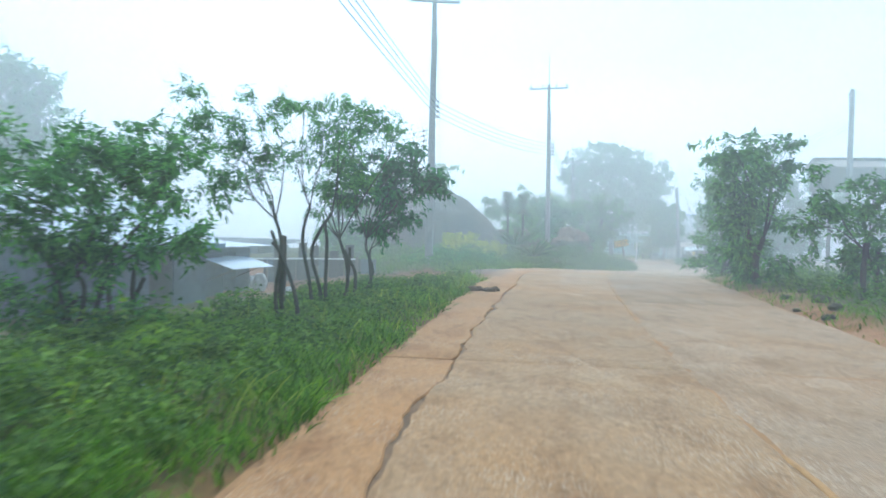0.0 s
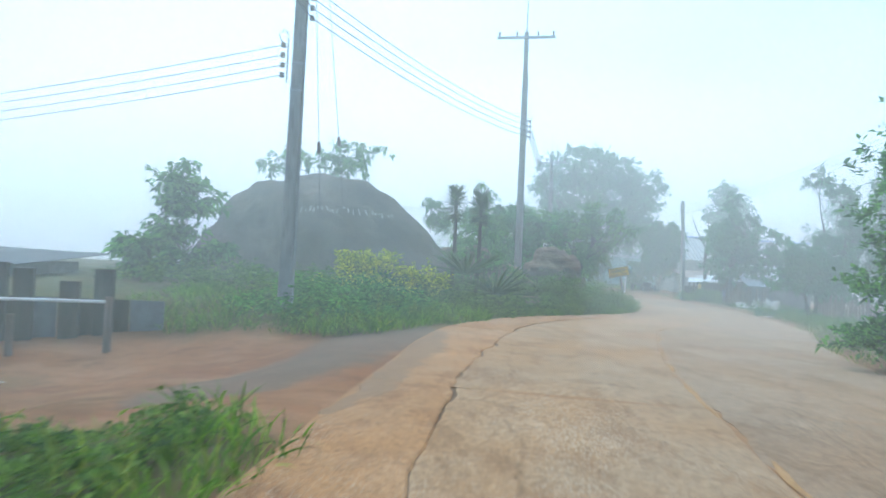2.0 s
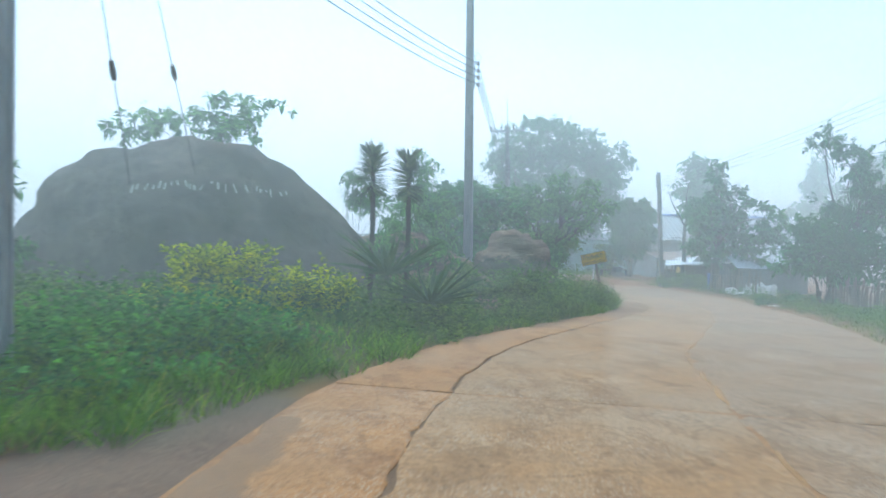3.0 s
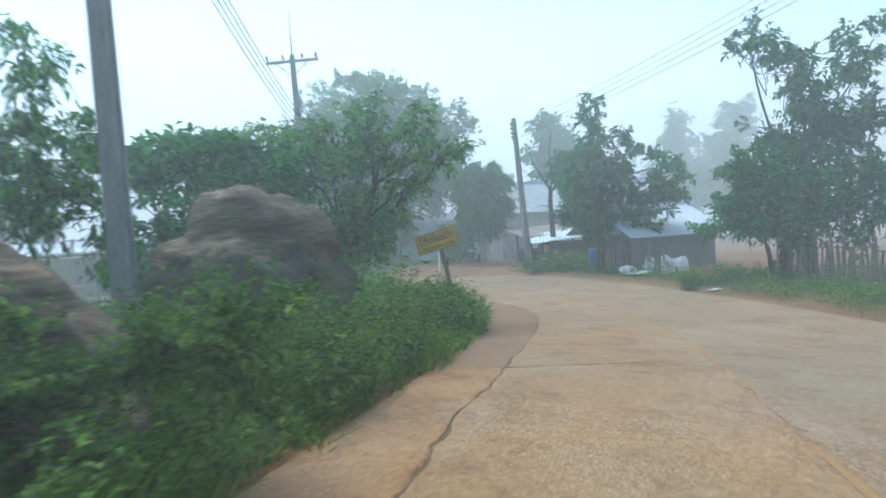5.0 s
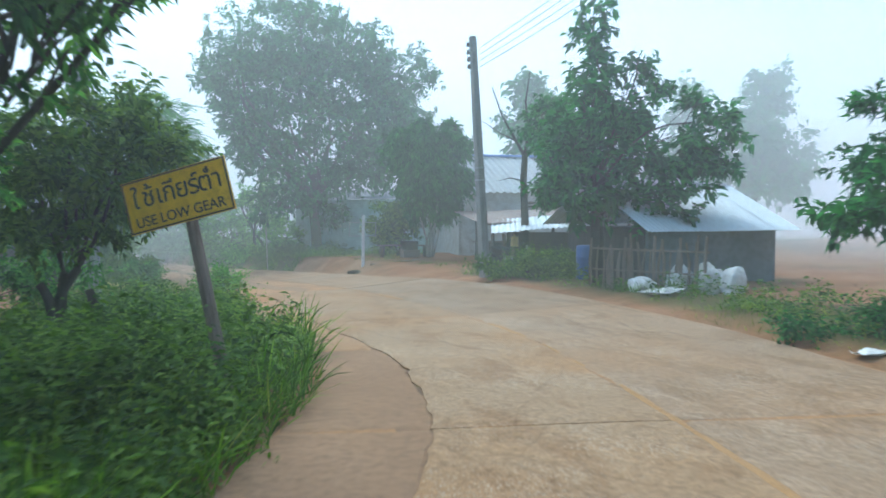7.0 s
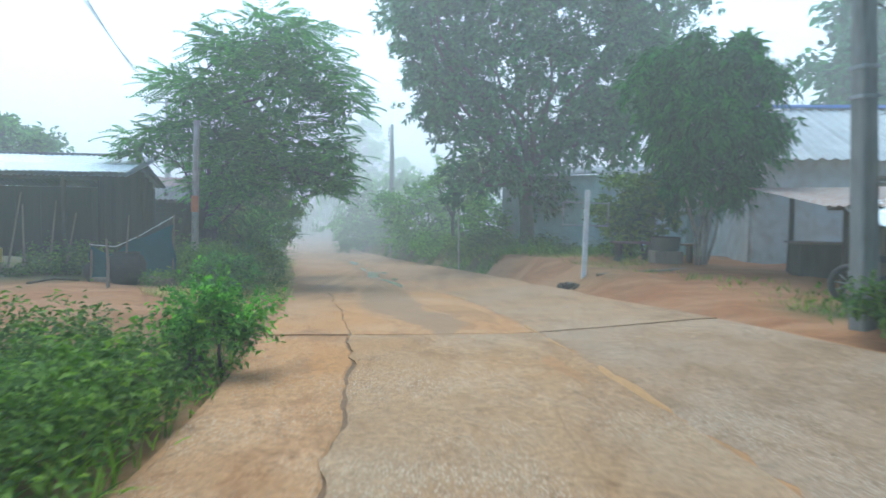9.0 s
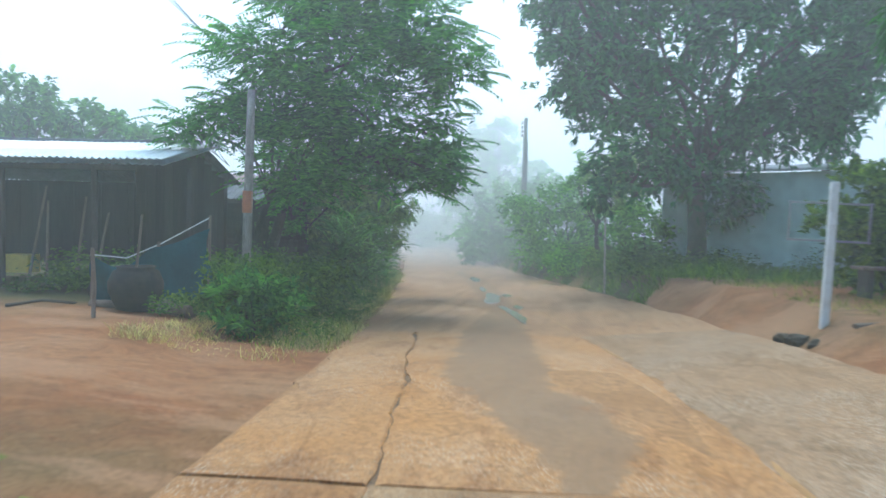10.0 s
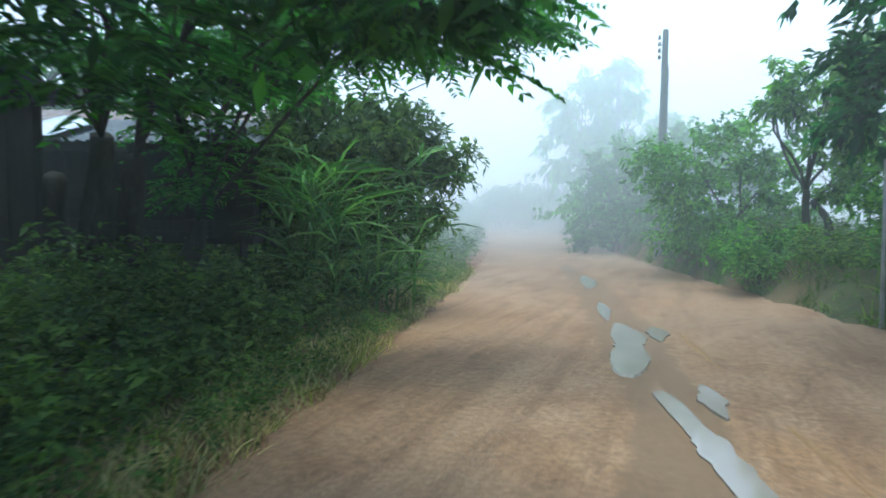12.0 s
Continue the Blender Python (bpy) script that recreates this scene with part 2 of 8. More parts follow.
M_BLUE_TRIM = surface("blue_ridge_cap", (0.10, 0.22, 0.55), (0.14, 0.27, 0.62), (0.10, 0.18, 0.42), rough=0.5, relief=0.1)

M_SIGN = surface("faded_yellow_sign_paint", (0.78, 0.46, 0.015), (0.85, 0.54, 0.025), (0.6, 0.34, 0.02), big=2.5, fine=14, rough=0.45, relief=0.1)
M_INK = surface("black_sign_paint", (0.035, 0.03, 0.022), (0.06, 0.05, 0.035), (0.10, 0.075, 0.03), fine=30, rough=0.5, relief=0.05)
M_WHITE = surface("chalky_white_paint", (0.62, 0.63, 0.62), (0.72, 0.73, 0.71), (0.45, 0.43, 0.38), big=3, fine=12, rough=0.85, relief=0.2)
M_BAG = surface("white_woven_sack", (0.62, 0.62, 0.60), (0.74, 0.74, 0.72), (0.45, 0.41, 0.34), big=2, fine=9, rough=0.7, relief=0.4, dist=0.02)
M_NET = surface("blue_green_shade_net", (0.020, 0.075, 0.088), (0.034, 0.115, 0.13), (0.018, 0.055, 0.062), big=1.5, fine=24, rough=0.8, relief=0.3)
M_PLASTIC_BLUE = surface("blue_plastic", (0.03, 0.09, 0.30), (0.04, 0.12, 0.36), (0.05, 0.09, 0.2), rough=0.45, relief=0.05)
M_YELLOW = surface("yellow_plastic", (0.65, 0.48, 0.08), (0.72, 0.55, 0.12), (0.5, 0.36, 0.08), rough=0.5, relief=0.05)
M_BLACK = surface("black_rubber", (0.02, 0.02, 0.02), (0.035, 0.035, 0.035), (0.06, 0.05, 0.04), rough=0.7, relief=0.1)
M_CLAY = surface("dark_glazed_jar", (0.022, 0.022, 0.023), (0.04, 0.04, 0.04), (0.06, 0.05, 0.042), rough=0.8, relief=0.1)
M_CHALK = surface("worn_chalk", (0.30, 0.29, 0.27), (0.42, 0.41, 0.38), (0.2, 0.19, 0.17), fine=25, rough=0.9, relief=0.1)
M_ORANGE = surface("orange_band", (0.42, 0.14, 0.05), (0.5, 0.18, 0.07), (0.3, 0.12, 0.06), rough=0.7, relief=0.1)

L_SHRUB = leaf_mat("grey_green_leaves", (0.033, 0.088, 0.030), (0.055, 0.135, 0.040), (0.098, 0.210, 0.052), through=0.45)
L_DARK = leaf_mat("dark_green_leaves", (0.012, 0.056, 0.021), (0.020, 0.092, 0.030), (0.040, 0.146, 0.043), through=0.48)
L_FROND = leaf_mat("feathery_bright_leaves", (0.024, 0.092, 0.013), (0.040, 0.140, 0.018), (0.070, 0.205, 0.024), through=0.45)
L_BAMBOO = leaf_mat("bamboo_leaves", (0.013, 0.062, 0.012), (0.020, 0.094, 0.016), (0.036, 0.142, 0.021), through=0.3)
L_BANK = leaf_mat("light_green_bush_leaves", (0.050, 0.135, 0.026), (0.085, 0.205, 0.036), (0.150, 0.300, 0.055), through=0.5)
L_YELLOW = leaf_mat("golden_shrub_leaves", (0.07, 0.13, 0.008), (0.25, 0.27, 0.008), (0.46, 0.42, 0.008), through=0.35)
L_WEED = leaf_mat("lush_weed_leaves", (0.038, 0.078, 0.018), (0.064, 0.116, 0.022), (0.115, 0.172, 0.035), through=0.36, twoscale=0.5)
L_GRASS = leaf_mat("fresh_grass", (0.043, 0.096, 0.009), (0.070, 0.143, 0.009), (0.133, 0.209, 0.021), through=0.3, twoscale=0.35)
L_OLIVE = leaf_mat("olive_grass", (0.07, 0.11, 0.015), (0.12, 0.16, 0.022), (0.20, 0.22, 0.04), through=0.3, twoscale=0.5)
L_DRY = leaf_mat("dry_straw_grass", (0.24, 0.195, 0.085), (0.34, 0.285, 0.135), (0.42, 0.36, 0.19), through=0.25)
L_CANE = leaf_mat("cane_blades", (0.041, 0.118, 0.018), (0.070, 0.177, 0.027), (0.134, 0.270, 0.058), through=0.3)
L_AGAVE = leaf_mat("sword_leaves", (0.022, 0.05, 0.018), (0.04, 0.078, 0.026), (0.09, 0.115, 0.045), through=0.12)

# ---- mesh helpers ----
def raw(name, verts, faces, material, parent=None, smooth=False):
    """One mesh object from vertices in world metres (or the parent's)."""
    me = bpy.data.meshes.new(name)
    me.from_pydata([tuple(v) for v in verts], [], [tuple(f) for f in faces])
    me.materials.append(material)
    if smooth:
        me.polygons.foreach_set("use_smooth", [True] * len(me.polygons))
    me.update()
    ob = new(name, me)
    if parent:
        ob.parent = parent
    return ob


def quick(name, verts, loops, sizes, material, parent=None):
    """A large mesh from numpy arrays."""
    me = bpy.data.meshes.new(name)
    me.vertices.add(len(verts))
    me.vertices.foreach_set("co", np.asarray(verts, np.float32).ravel())
    me.loops.add(len(loops))
    me.loops.foreach_set("vertex_index", np.asarray(loops, np.int32))
    starts = np.concatenate([[0], np.cumsum(sizes)[:-1]]).astype(np.int32)
    me.polygons.add(len(sizes))
    me.polygons.foreach_set("loop_start", starts)
    me.materials.append(material)
    me.update(calc_edges=True)
    ob = new(name, me)
    if parent:
        ob.parent = parent
    return ob


def part(name, bm, material, parent, label="", at=None, smooth=False):
    me = bpy.data.meshes.new(name)
    bm.normal_update()
    bm.to_mesh(me)
    bm.free()
    me.materials.append(material)
    if smooth:
        me.polygons.foreach_set("use_smooth", [True] * len(me.polygons))
    ob = new(name, me)
    if parent:
        ob.parent = parent
    if at is not None:
        ob.matrix_basis = at
    if label:
        ob["label"] = label
    return ob


def thing(name, at, label, category, group="", kind=""):
    e = new(name)
    e.matrix_basis = at
    e.empty_display_size = 0.2
    return tagged(e, label, category, group, kind)


def bm_box(sx, sy, sz, bevel=0.0, centre=(0, 0, 0)):
    bm = bmesh.new()
    bmesh.ops.create_cube(bm, size=1)
    bmesh.ops.scale(bm, vec=(sx, sy, sz), verts=bm.verts)
    if bevel:
        bmesh.ops.bevel(bm, geom=bm.edges[:], offset=bevel, segments=2, affect="EDGES", profile=0.6)
    bmesh.ops.translate(bm, vec=centre, verts=bm.verts)
    return bm


def bm_tube(points, radii, sides=8):
    """A tapered tube along points."""
    bm = bmesh.new()
    rings = []
    pts = [Vector(p) for p in points]
    for i, p in enumerate(pts):
        d = (pts[min(i + 1, len(pts) - 1)] - pts[max(i - 1, 0)]).normalized()
        a = d.orthogonal().normalized() if i == 0 else (a - d * a.dot(d)).normalized()
        b = d.cross(a)
        rings.append([bm.verts.new(p + (a * math.cos(k * math.tau / sides) + b * math.sin(k * math.tau / sides)) * radii[i]) for k in range(sides)])
    for r, q in zip(rings, rings[1:]):
        for k in range(sides):
            bm.faces.new((r[k], r[(k + 1) % sides], q[(k + 1) % sides], q[k]))
    bm.faces.new(list(reversed(rings[0])))
    bm.faces.new(rings[-1])
    return bm


def bm_join(*bms):
    out = bmesh.new()
    for b in bms:
        me = bpy.data.meshes.new("tmp")
        b.to_mesh(me)
        b.free()
        out.from_mesh(me)
        bpy.data.meshes.remove(me)
    return out


def bm_lathe(profile, sides=20):
    bm = bmesh.new()
    rings = [[bm.verts.new((r * math.cos(k * math.tau / sides), r * math.sin(k * math.tau / sides), z)) for k in range(sides)] for r, z in profile]
    for a, b in zip(rings, rings[1:]):
        for k in range(sides):
            bm.faces.new((a[k], a[(k + 1) % sides], b[(k + 1) % sides], b[k]))
    bm.faces.new(list(reversed(rings[0])))
    bm.faces.new(rings[-1])
    return bm


# ---- the road's line: s metres along it, o metres to its right ----
ROAD = [(-60, -6.6, -59.6, 0.0), (-20, -2.1, -19.9, 0.0), (0, 0, 0, 0.0), (10, 1.2, 9.9, 0.01), (15, 2.0, 14.9, 0.04), (20, 2.9, 19.8, 0.06),
        (25, 3.9, 24.7, 0.0), (30, 5.4, 29.4, -0.17), (35, 7.3, 34.0, -0.39), (40, 9.8, 38.4, -0.64), (45, 12.2, 42.8, -0.87),
        (50, 14.0, 47.4, -1.06), (55, 15.2, 52.3, -1.21), (60, 15.7, 57.2, -1.35), (65, 15.3, 62.2, -1.47), (70, 14.7, 67.2, -1.69),
        (75, 13.9, 72.1, -1.95), (80, 13.0, 77.0, -2.17), (90, 11.1, 86.8, -2.5), (100, 8.9, 96.6, -2.75), (120, 3.6, 115.9, -2.95), (190, -20.0, 182.0, -3.1)]
RS = np.arange(-58.0, 188.0, 0.25)
_r = np.array(ROAD)


def smooth_line(v):
    w = np.interp(RS, _r[:, 0], v)
    k = np.hanning(27)
    k /= k.sum()
    ends = np.concatenate([w[0] + (w[1] - w[0]) * np.arange(-13, 0), w, w[-1] + (w[-1] - w[-2]) * np.arange(1, 14)])
    return np.convolve(ends, k, "valid")


RX, RY, RZ = (smooth_line(_r[:, k]) for k in (1, 2, 3))
TX, TY = np.gradient(RX), np.gradient(RY)
_n = np.hypot(TX, TY)
TX, TY = TX / _n, TY / _n


def along(s, o):
    """World x, y of a place s along the road and o to its right."""
    tx, ty = np.interp(s, RS, TX), np.interp(s, RS, TY)
    return np.interp(s, RS, RX) + ty * o, np.interp(s, RS, RY) - tx * o


def road_so(x, y):
    """s and o of world places (arrays)."""
    x, y = np.atleast_1d(np.asarray(x, float)), np.atleast_1d(np.asarray(y, float))
    s, o = np.empty_like(x), np.empty_like(x)
    for a in range(0, len(x), 4000):
        d = (x[a:a + 4000, None] - RX[None, ::2]) ** 2 + (y[a:a + 4000, None] - RY[None, ::2]) ** 2
        i = d.argmin(1) * 2
        s[a:a + 4000] = RS[i] + (x[a:a + 4000] - RX[i]) * TX[i] + (y[a:a + 4000] - RY[i]) * TY[i]
        o[a:a + 4000] = (x[a:a + 4000] - RX[i]) * TY[i] - (y[a:a + 4000] - RY[i]) * TX[i]
    return s, o


def table(s, rows):
    return np.interp(s, [r[0] for r in rows], [r[1] for r in rows])


def step(x):
    x = np.clip(x, 0, 1)
    return x * x * (3 - 2 * x)


LEFT = [(-60, -1.7), (4, -1.6), (10, -1.5), (16, -1.6), (24, -1.9), (29, -2.5), (33, -2.5), (42, -2.15), (46, -1.8), (49.2, -1.4), (52, -1.0), (54, -0.85), (56, -0.95), (58.5, -1.7), (64, -1.7), (72, -1.8), (200, -1.9)]
CRACK = [(-60, -0.8), (5, -0.85), (8, -0.75), (18, -0.72), (26, -0.95), (32, -1.3), (41.7, -1.16), (45, -0.9), (47, -0.55), (49.5, -0.16), (51.5, 0.15), (54, 0.15), (56, -0.2), (59, -0.68), (66, -0.6), (70, -0.8), (76, -0.95), (200, -0.9)]
CENTRE = [(-60, 1.65), (30, 1.75), (36, 1.5), (44, 1.65), (50, 2.1), (56, 2.15), (62, 1.95), (70, 1.9), (76, 1.7), (200, 1.6)]
RIGHT = [(-60, 4.3), (24, 4.9), (36, 5.4), (50, 5.2), (56, 5.3), (62, 5.1), (66, 4.6), (69, 4.25), (76, 4.2), (80, 4.3), (84, 4.15), (92, 3.7), (100, 3.3), (200, 3.3)]
CROSS = [(-60, 0.0), (54, 0.0), (63, 0.2), (76, 0.22), (84, 0.12), (94, 0.0), (200, 0.0)]
BANK_L = [(-60, -0.12), (8, -0.12), (17, -0.12), (20, -0.3), (25, -0.6), (28, 0.1), (32, 0.45), (48, 0.45), (54, 0.15), (62, 0.0), (66, 0.15), (74, 0.3), (90, 0.3), (200, 0.2)]
LOW_L = [(-60, -0.8), (19, -0.8), (26, -0.25), (29, 0.0), (200, 0.0)]
BANK_R = [(-60, 0.1), (40, 0.15), (48, 0.25), (60, 0.08), (66, 0.08), (69, 0.25), (72, 0.5), (78, 0.65), (95, 0.7), (200, 0.4)]


def road_z(s, o):
    """Height of the road, whose outer half is raised in the bend."""
    return np.interp(s, RS, RZ) + table(s, CROSS) * np.clip((o - 1.7) / 2.7, 0, 1)


def ground_z(x, y):
    s, o = road_so(x, y)
    base = road_z(s, o)
    left, right = table(s, LEFT), table(s, RIGHT)
    z = base + table(s, BANK_L) * step((left - 0.4 - o) / 2.6) + table(s, BANK_R) * step((o - right - 0.06) / 0.6) + table(s, LOW_L) * step((-4.9 - o) / 2.4)
    on = (o > left - 0.05) & (o < right + 0.05)
    x, y = np.atleast_1d(x), np.atleast_1d(y)
    lump = 0.05 * np.sin(1.7 * x + 0.6 * np.sin(2.1 * y)) * np.sin(1.3 * y + 0.8 * np.sin(1.1 * x)) + 0.03 * np.sin(4.1 * x + 1.0) * np.sin(3.7 * y)
    return np.where(on, base - 0.07, z - 0.03 + lump * step((np.maximum(left - o, o - right)) / 1.0))


def gz(x, y):
    return float(ground_z(x, y)[0])


# where roots and leaf litter cover the earth: s0, s1, o0, o1
TURF = [(5, 21.0, -16, -6.4), (49, 57, 5.7, 60), (-60, 8.0, -60, -1.7), (7, 20.0, -5.6, -1.7), (27, 57, -60, -2.6), (56, 64.8, -6, -1.8), (74, 200, -60, -2.5), (-60, 50, 5.6, 60), (79.5, 200, 3.6, 60), (56, 67, 5.9, 8.0)]


# ground: one sheet, fine near the road, to beyond where the fog closes
def build_ground():
    xs = np.concatenate([[-900, -400, -200, -120, -80, -60, -45], np.arange(-36, 52, 0.6), [60, 75, 95, 130, 200, 400, 900]])
    ys = np.concatenate([[-900, -400, -200, -120, -70], np.arange(-40, -6, 3.0), np.arange(-6, 112, 0.6), np.arange(114, 150, 4), [170, 200, 260, 400, 900]])
    gx, gy = np.meshgrid(xs, ys)
    z = ground_z(gx.ravel(), gy.ravel())
    v = np.stack([gx.ravel(), gy.ravel(), z], 1)
    nx = len(xs)
    i = (np.arange(len(ys) - 1)[:, None] * nx + np.arange(nx - 1)[None]).ravel()
    loops = np.stack([i, i + 1, i + nx + 1, i + nx], 1).ravel()
    ob = quick("ground", v, loops, np.full(len(i), 4), M_GROUND)
    ob.data.polygons.foreach_set("use_smooth", [True] * len(i))
    s, o = road_so(v[:, 0], v[:, 1])
    turf = np.zeros(len(v))
    for s0, s1, o0, o1 in TURF:
        turf = np.maximum(turf, step((s - s0) / 1.2 + 0.5) * step((s1 - s) / 1.2 + 0.5) * step((o - o0) / 0.7 + 0.5) * step((o1 - o) / 0.7 + 0.5))
    at = ob.data.attributes.new("turf", "FLOAT", "POINT")
    at.data.foreach_set("value", turf.astype(np.float32))
    gravel = np.clip(1.0 - np.abs(o + 3.1 - 0.12 * (s - 25)) / 1.7, 0, 1) * step((s - 20.5) / 2.0) * step((30.0 - s) / 2.0) * (o < -1.7)
    at = ob.data.attributes.new("gravel", "FLOAT", "POINT")
    at.data.foreach_set("value", gravel.astype(np.float32))
    return tagged(ob, "red laterite earth with worn green verges", "ground", kind="structure")


def ground_mat():
    m, n, l, p = nodes_of("laterite_and_turf")
    a = noise_at(n, l, 0.45, 6, 0.7)
    b = noise_at(n, l, 5.0, 8, 0.7)
    c = noise_at(n, l, 0.16, 4, 0.6)
    earth = ramp(n, l, a, [(0.3, (0.195, 0.080, 0.032)), (0.5, (0.245, 0.115, 0.050)), (0.7, (0.27, 0.145, 0.072))])
    earth = mix(n, l, ramp(n, l, b, [(0.45, (0, 0, 0)), (0.75, (1, 1, 1))]), earth, (0.15, 0.072, 0.035))
    earth = mix(n, l, ramp(n, l, c, [(0.5, (0, 0, 0)), (0.7, (0.75, 0.75, 0.75))]), earth, (0.085, 0.08, 0.04))
    streak = noise_at(n, l, 0.9, 8, 0.72, stretch=(0.5, 1.3, 1.0))
    earth = mix(n, l, ramp(n, l, streak, [(0.5, (0, 0, 0)), (0.58, (0.55, 0.55, 0.55))]), earth, (0.30, 0.17, 0.095))
    earth = mix(n, l, ramp(n, l, streak, [(0.38, (0.5, 0.5, 0.5)), (0.44, (0, 0, 0))]), earth, (0.13, 0.05, 0.022))
    earth = mix(n, l, 0.7, earth, ramp(n, l, noise_at(n, l, 24.0, 6, 0.8), [(0.35, (0.55, 0.53, 0.5)), (0.65, (1.25, 1.25, 1.25))]), "MULTIPLY")
    p.inputs["Specular IOR Level"].default_value = 0.1
    at = n.new("ShaderNodeAttribute")
    at.attribute_name = "turf"
    soil = ramp(n, l, b, [(0.35, (0.035, 0.045, 0.014)), (0.6, (0.065, 0.085, 0.025)), (0.75, (0.10, 0.07, 0.035))])
    mul = n.new("ShaderNodeMath")
    mul.operation = "MULTIPLY"
    l.new(at.outputs["Fac"], mul.inputs[0])
    l.new(ramp(n, l, a, [(0.3, (1, 1, 1)), (0.75, (0.55, 0.55, 0.55))]), mul.inputs[1])
    earth = mix(n, l, mul.outputs[0], earth, soil)
    gv = n.new("ShaderNodeAttribute")
    gv.attribute_name = "gravel"
    add = n.new("ShaderNodeMath")
    add.operation = "ADD"
    l.new(gv.outputs["Fac"], add.inputs[0])
    l.new(noise_at(n, l, 1.4, 8, 0.75), add.inputs[1])
    stones = ramp(n, l, noise_at(n, l, 30.0, 5, 0.8), [(0.35, (0.05, 0.04, 0.03)), (0.52, (0.13, 0.10, 0.072)), (0.7, (0.24, 0.18, 0.13))])
    earth = mix(n, l, ramp(n, l, add.outputs[0], [(0.78, (0, 0, 0)), (1.15, (0.75, 0.75, 0.75))]), earth, stones)
    l.new(earth, p.inputs["Base Color"])
    p.inputs["Roughness"].default_value = 0.95
    bump(n, l, p, b, 0.7, 0.04)
    return m


M_GROUND = ground_mat()
ground = build_ground()

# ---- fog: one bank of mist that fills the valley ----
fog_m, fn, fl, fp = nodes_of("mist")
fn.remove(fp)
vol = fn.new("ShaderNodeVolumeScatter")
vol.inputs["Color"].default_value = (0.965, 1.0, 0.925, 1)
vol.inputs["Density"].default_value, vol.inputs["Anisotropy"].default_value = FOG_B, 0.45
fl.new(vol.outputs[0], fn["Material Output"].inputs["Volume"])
# thin mist over the road; extra boxes added beside and beyond deepen the haze
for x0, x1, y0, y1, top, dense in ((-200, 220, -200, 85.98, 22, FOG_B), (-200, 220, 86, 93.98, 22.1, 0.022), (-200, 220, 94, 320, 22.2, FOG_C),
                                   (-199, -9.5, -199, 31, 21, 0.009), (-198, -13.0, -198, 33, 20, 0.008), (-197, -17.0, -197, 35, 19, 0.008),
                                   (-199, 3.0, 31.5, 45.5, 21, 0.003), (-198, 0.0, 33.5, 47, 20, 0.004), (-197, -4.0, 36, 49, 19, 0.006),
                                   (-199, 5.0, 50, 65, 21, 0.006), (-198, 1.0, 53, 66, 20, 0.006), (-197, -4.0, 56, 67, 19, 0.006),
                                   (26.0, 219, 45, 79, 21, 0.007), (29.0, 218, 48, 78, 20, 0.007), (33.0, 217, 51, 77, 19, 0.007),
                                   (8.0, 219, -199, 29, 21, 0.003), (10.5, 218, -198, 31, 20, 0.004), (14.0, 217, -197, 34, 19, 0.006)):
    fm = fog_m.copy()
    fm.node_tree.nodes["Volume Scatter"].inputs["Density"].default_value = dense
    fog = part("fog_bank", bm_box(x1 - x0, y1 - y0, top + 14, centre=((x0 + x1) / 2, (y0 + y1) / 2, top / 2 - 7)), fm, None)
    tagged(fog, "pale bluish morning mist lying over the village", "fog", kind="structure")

# a thicker drift across the brow of the road, hollow along the camera's path
drift_m = fog_m.copy()
drift_m.node_tree.nodes["Volume Scatter"].inputs["Density"].default_value = 0.007
bm = bmesh.new()
rings = []
for y in np.arange(15.0, 39.1, 1.0):
    cx, cz = float(np.interp(y, _r[:, 2], _r[:, 1])), float(np.interp(y, _r[:, 2], _r[:, 3])) + 1.42
    cx -= 0.25
    rings.append([bm.verts.new((x, y, z)) for x, z in ((-60, -5), (60, -5), (60, 18), (-60, 18), (cx - 0.7, cz - 2.4), (cx + 0.7, cz - 2.4), (cx + 0.7, cz + 0.45), (cx - 0.7, cz + 0.45))])
for a, b in zip(rings, rings[1:]):
    for k in range(4):
        j = (k + 1) % 4
        bm.faces.new((a[k], a[j], b[j], b[k]))
        bm.faces.new((a[4 + j], a[4 + k], b[4 + k], b[4 + j]))
for a, flip in ((rings[0], True), (rings[-1], False)):
    for k in range(4):
        j = (k + 1) % 4
        q = (a[k], a[j], a[4 + j], a[4 + k])
        bm.faces.new(q[::-1] if flip else q)
bmesh.ops.recalc_face_normals(bm, faces=bm.faces)
tagged(part("fog_bank", bm, drift_m, None), "thicker pale drift of mist over the road's brow", "fog", kind="structure")

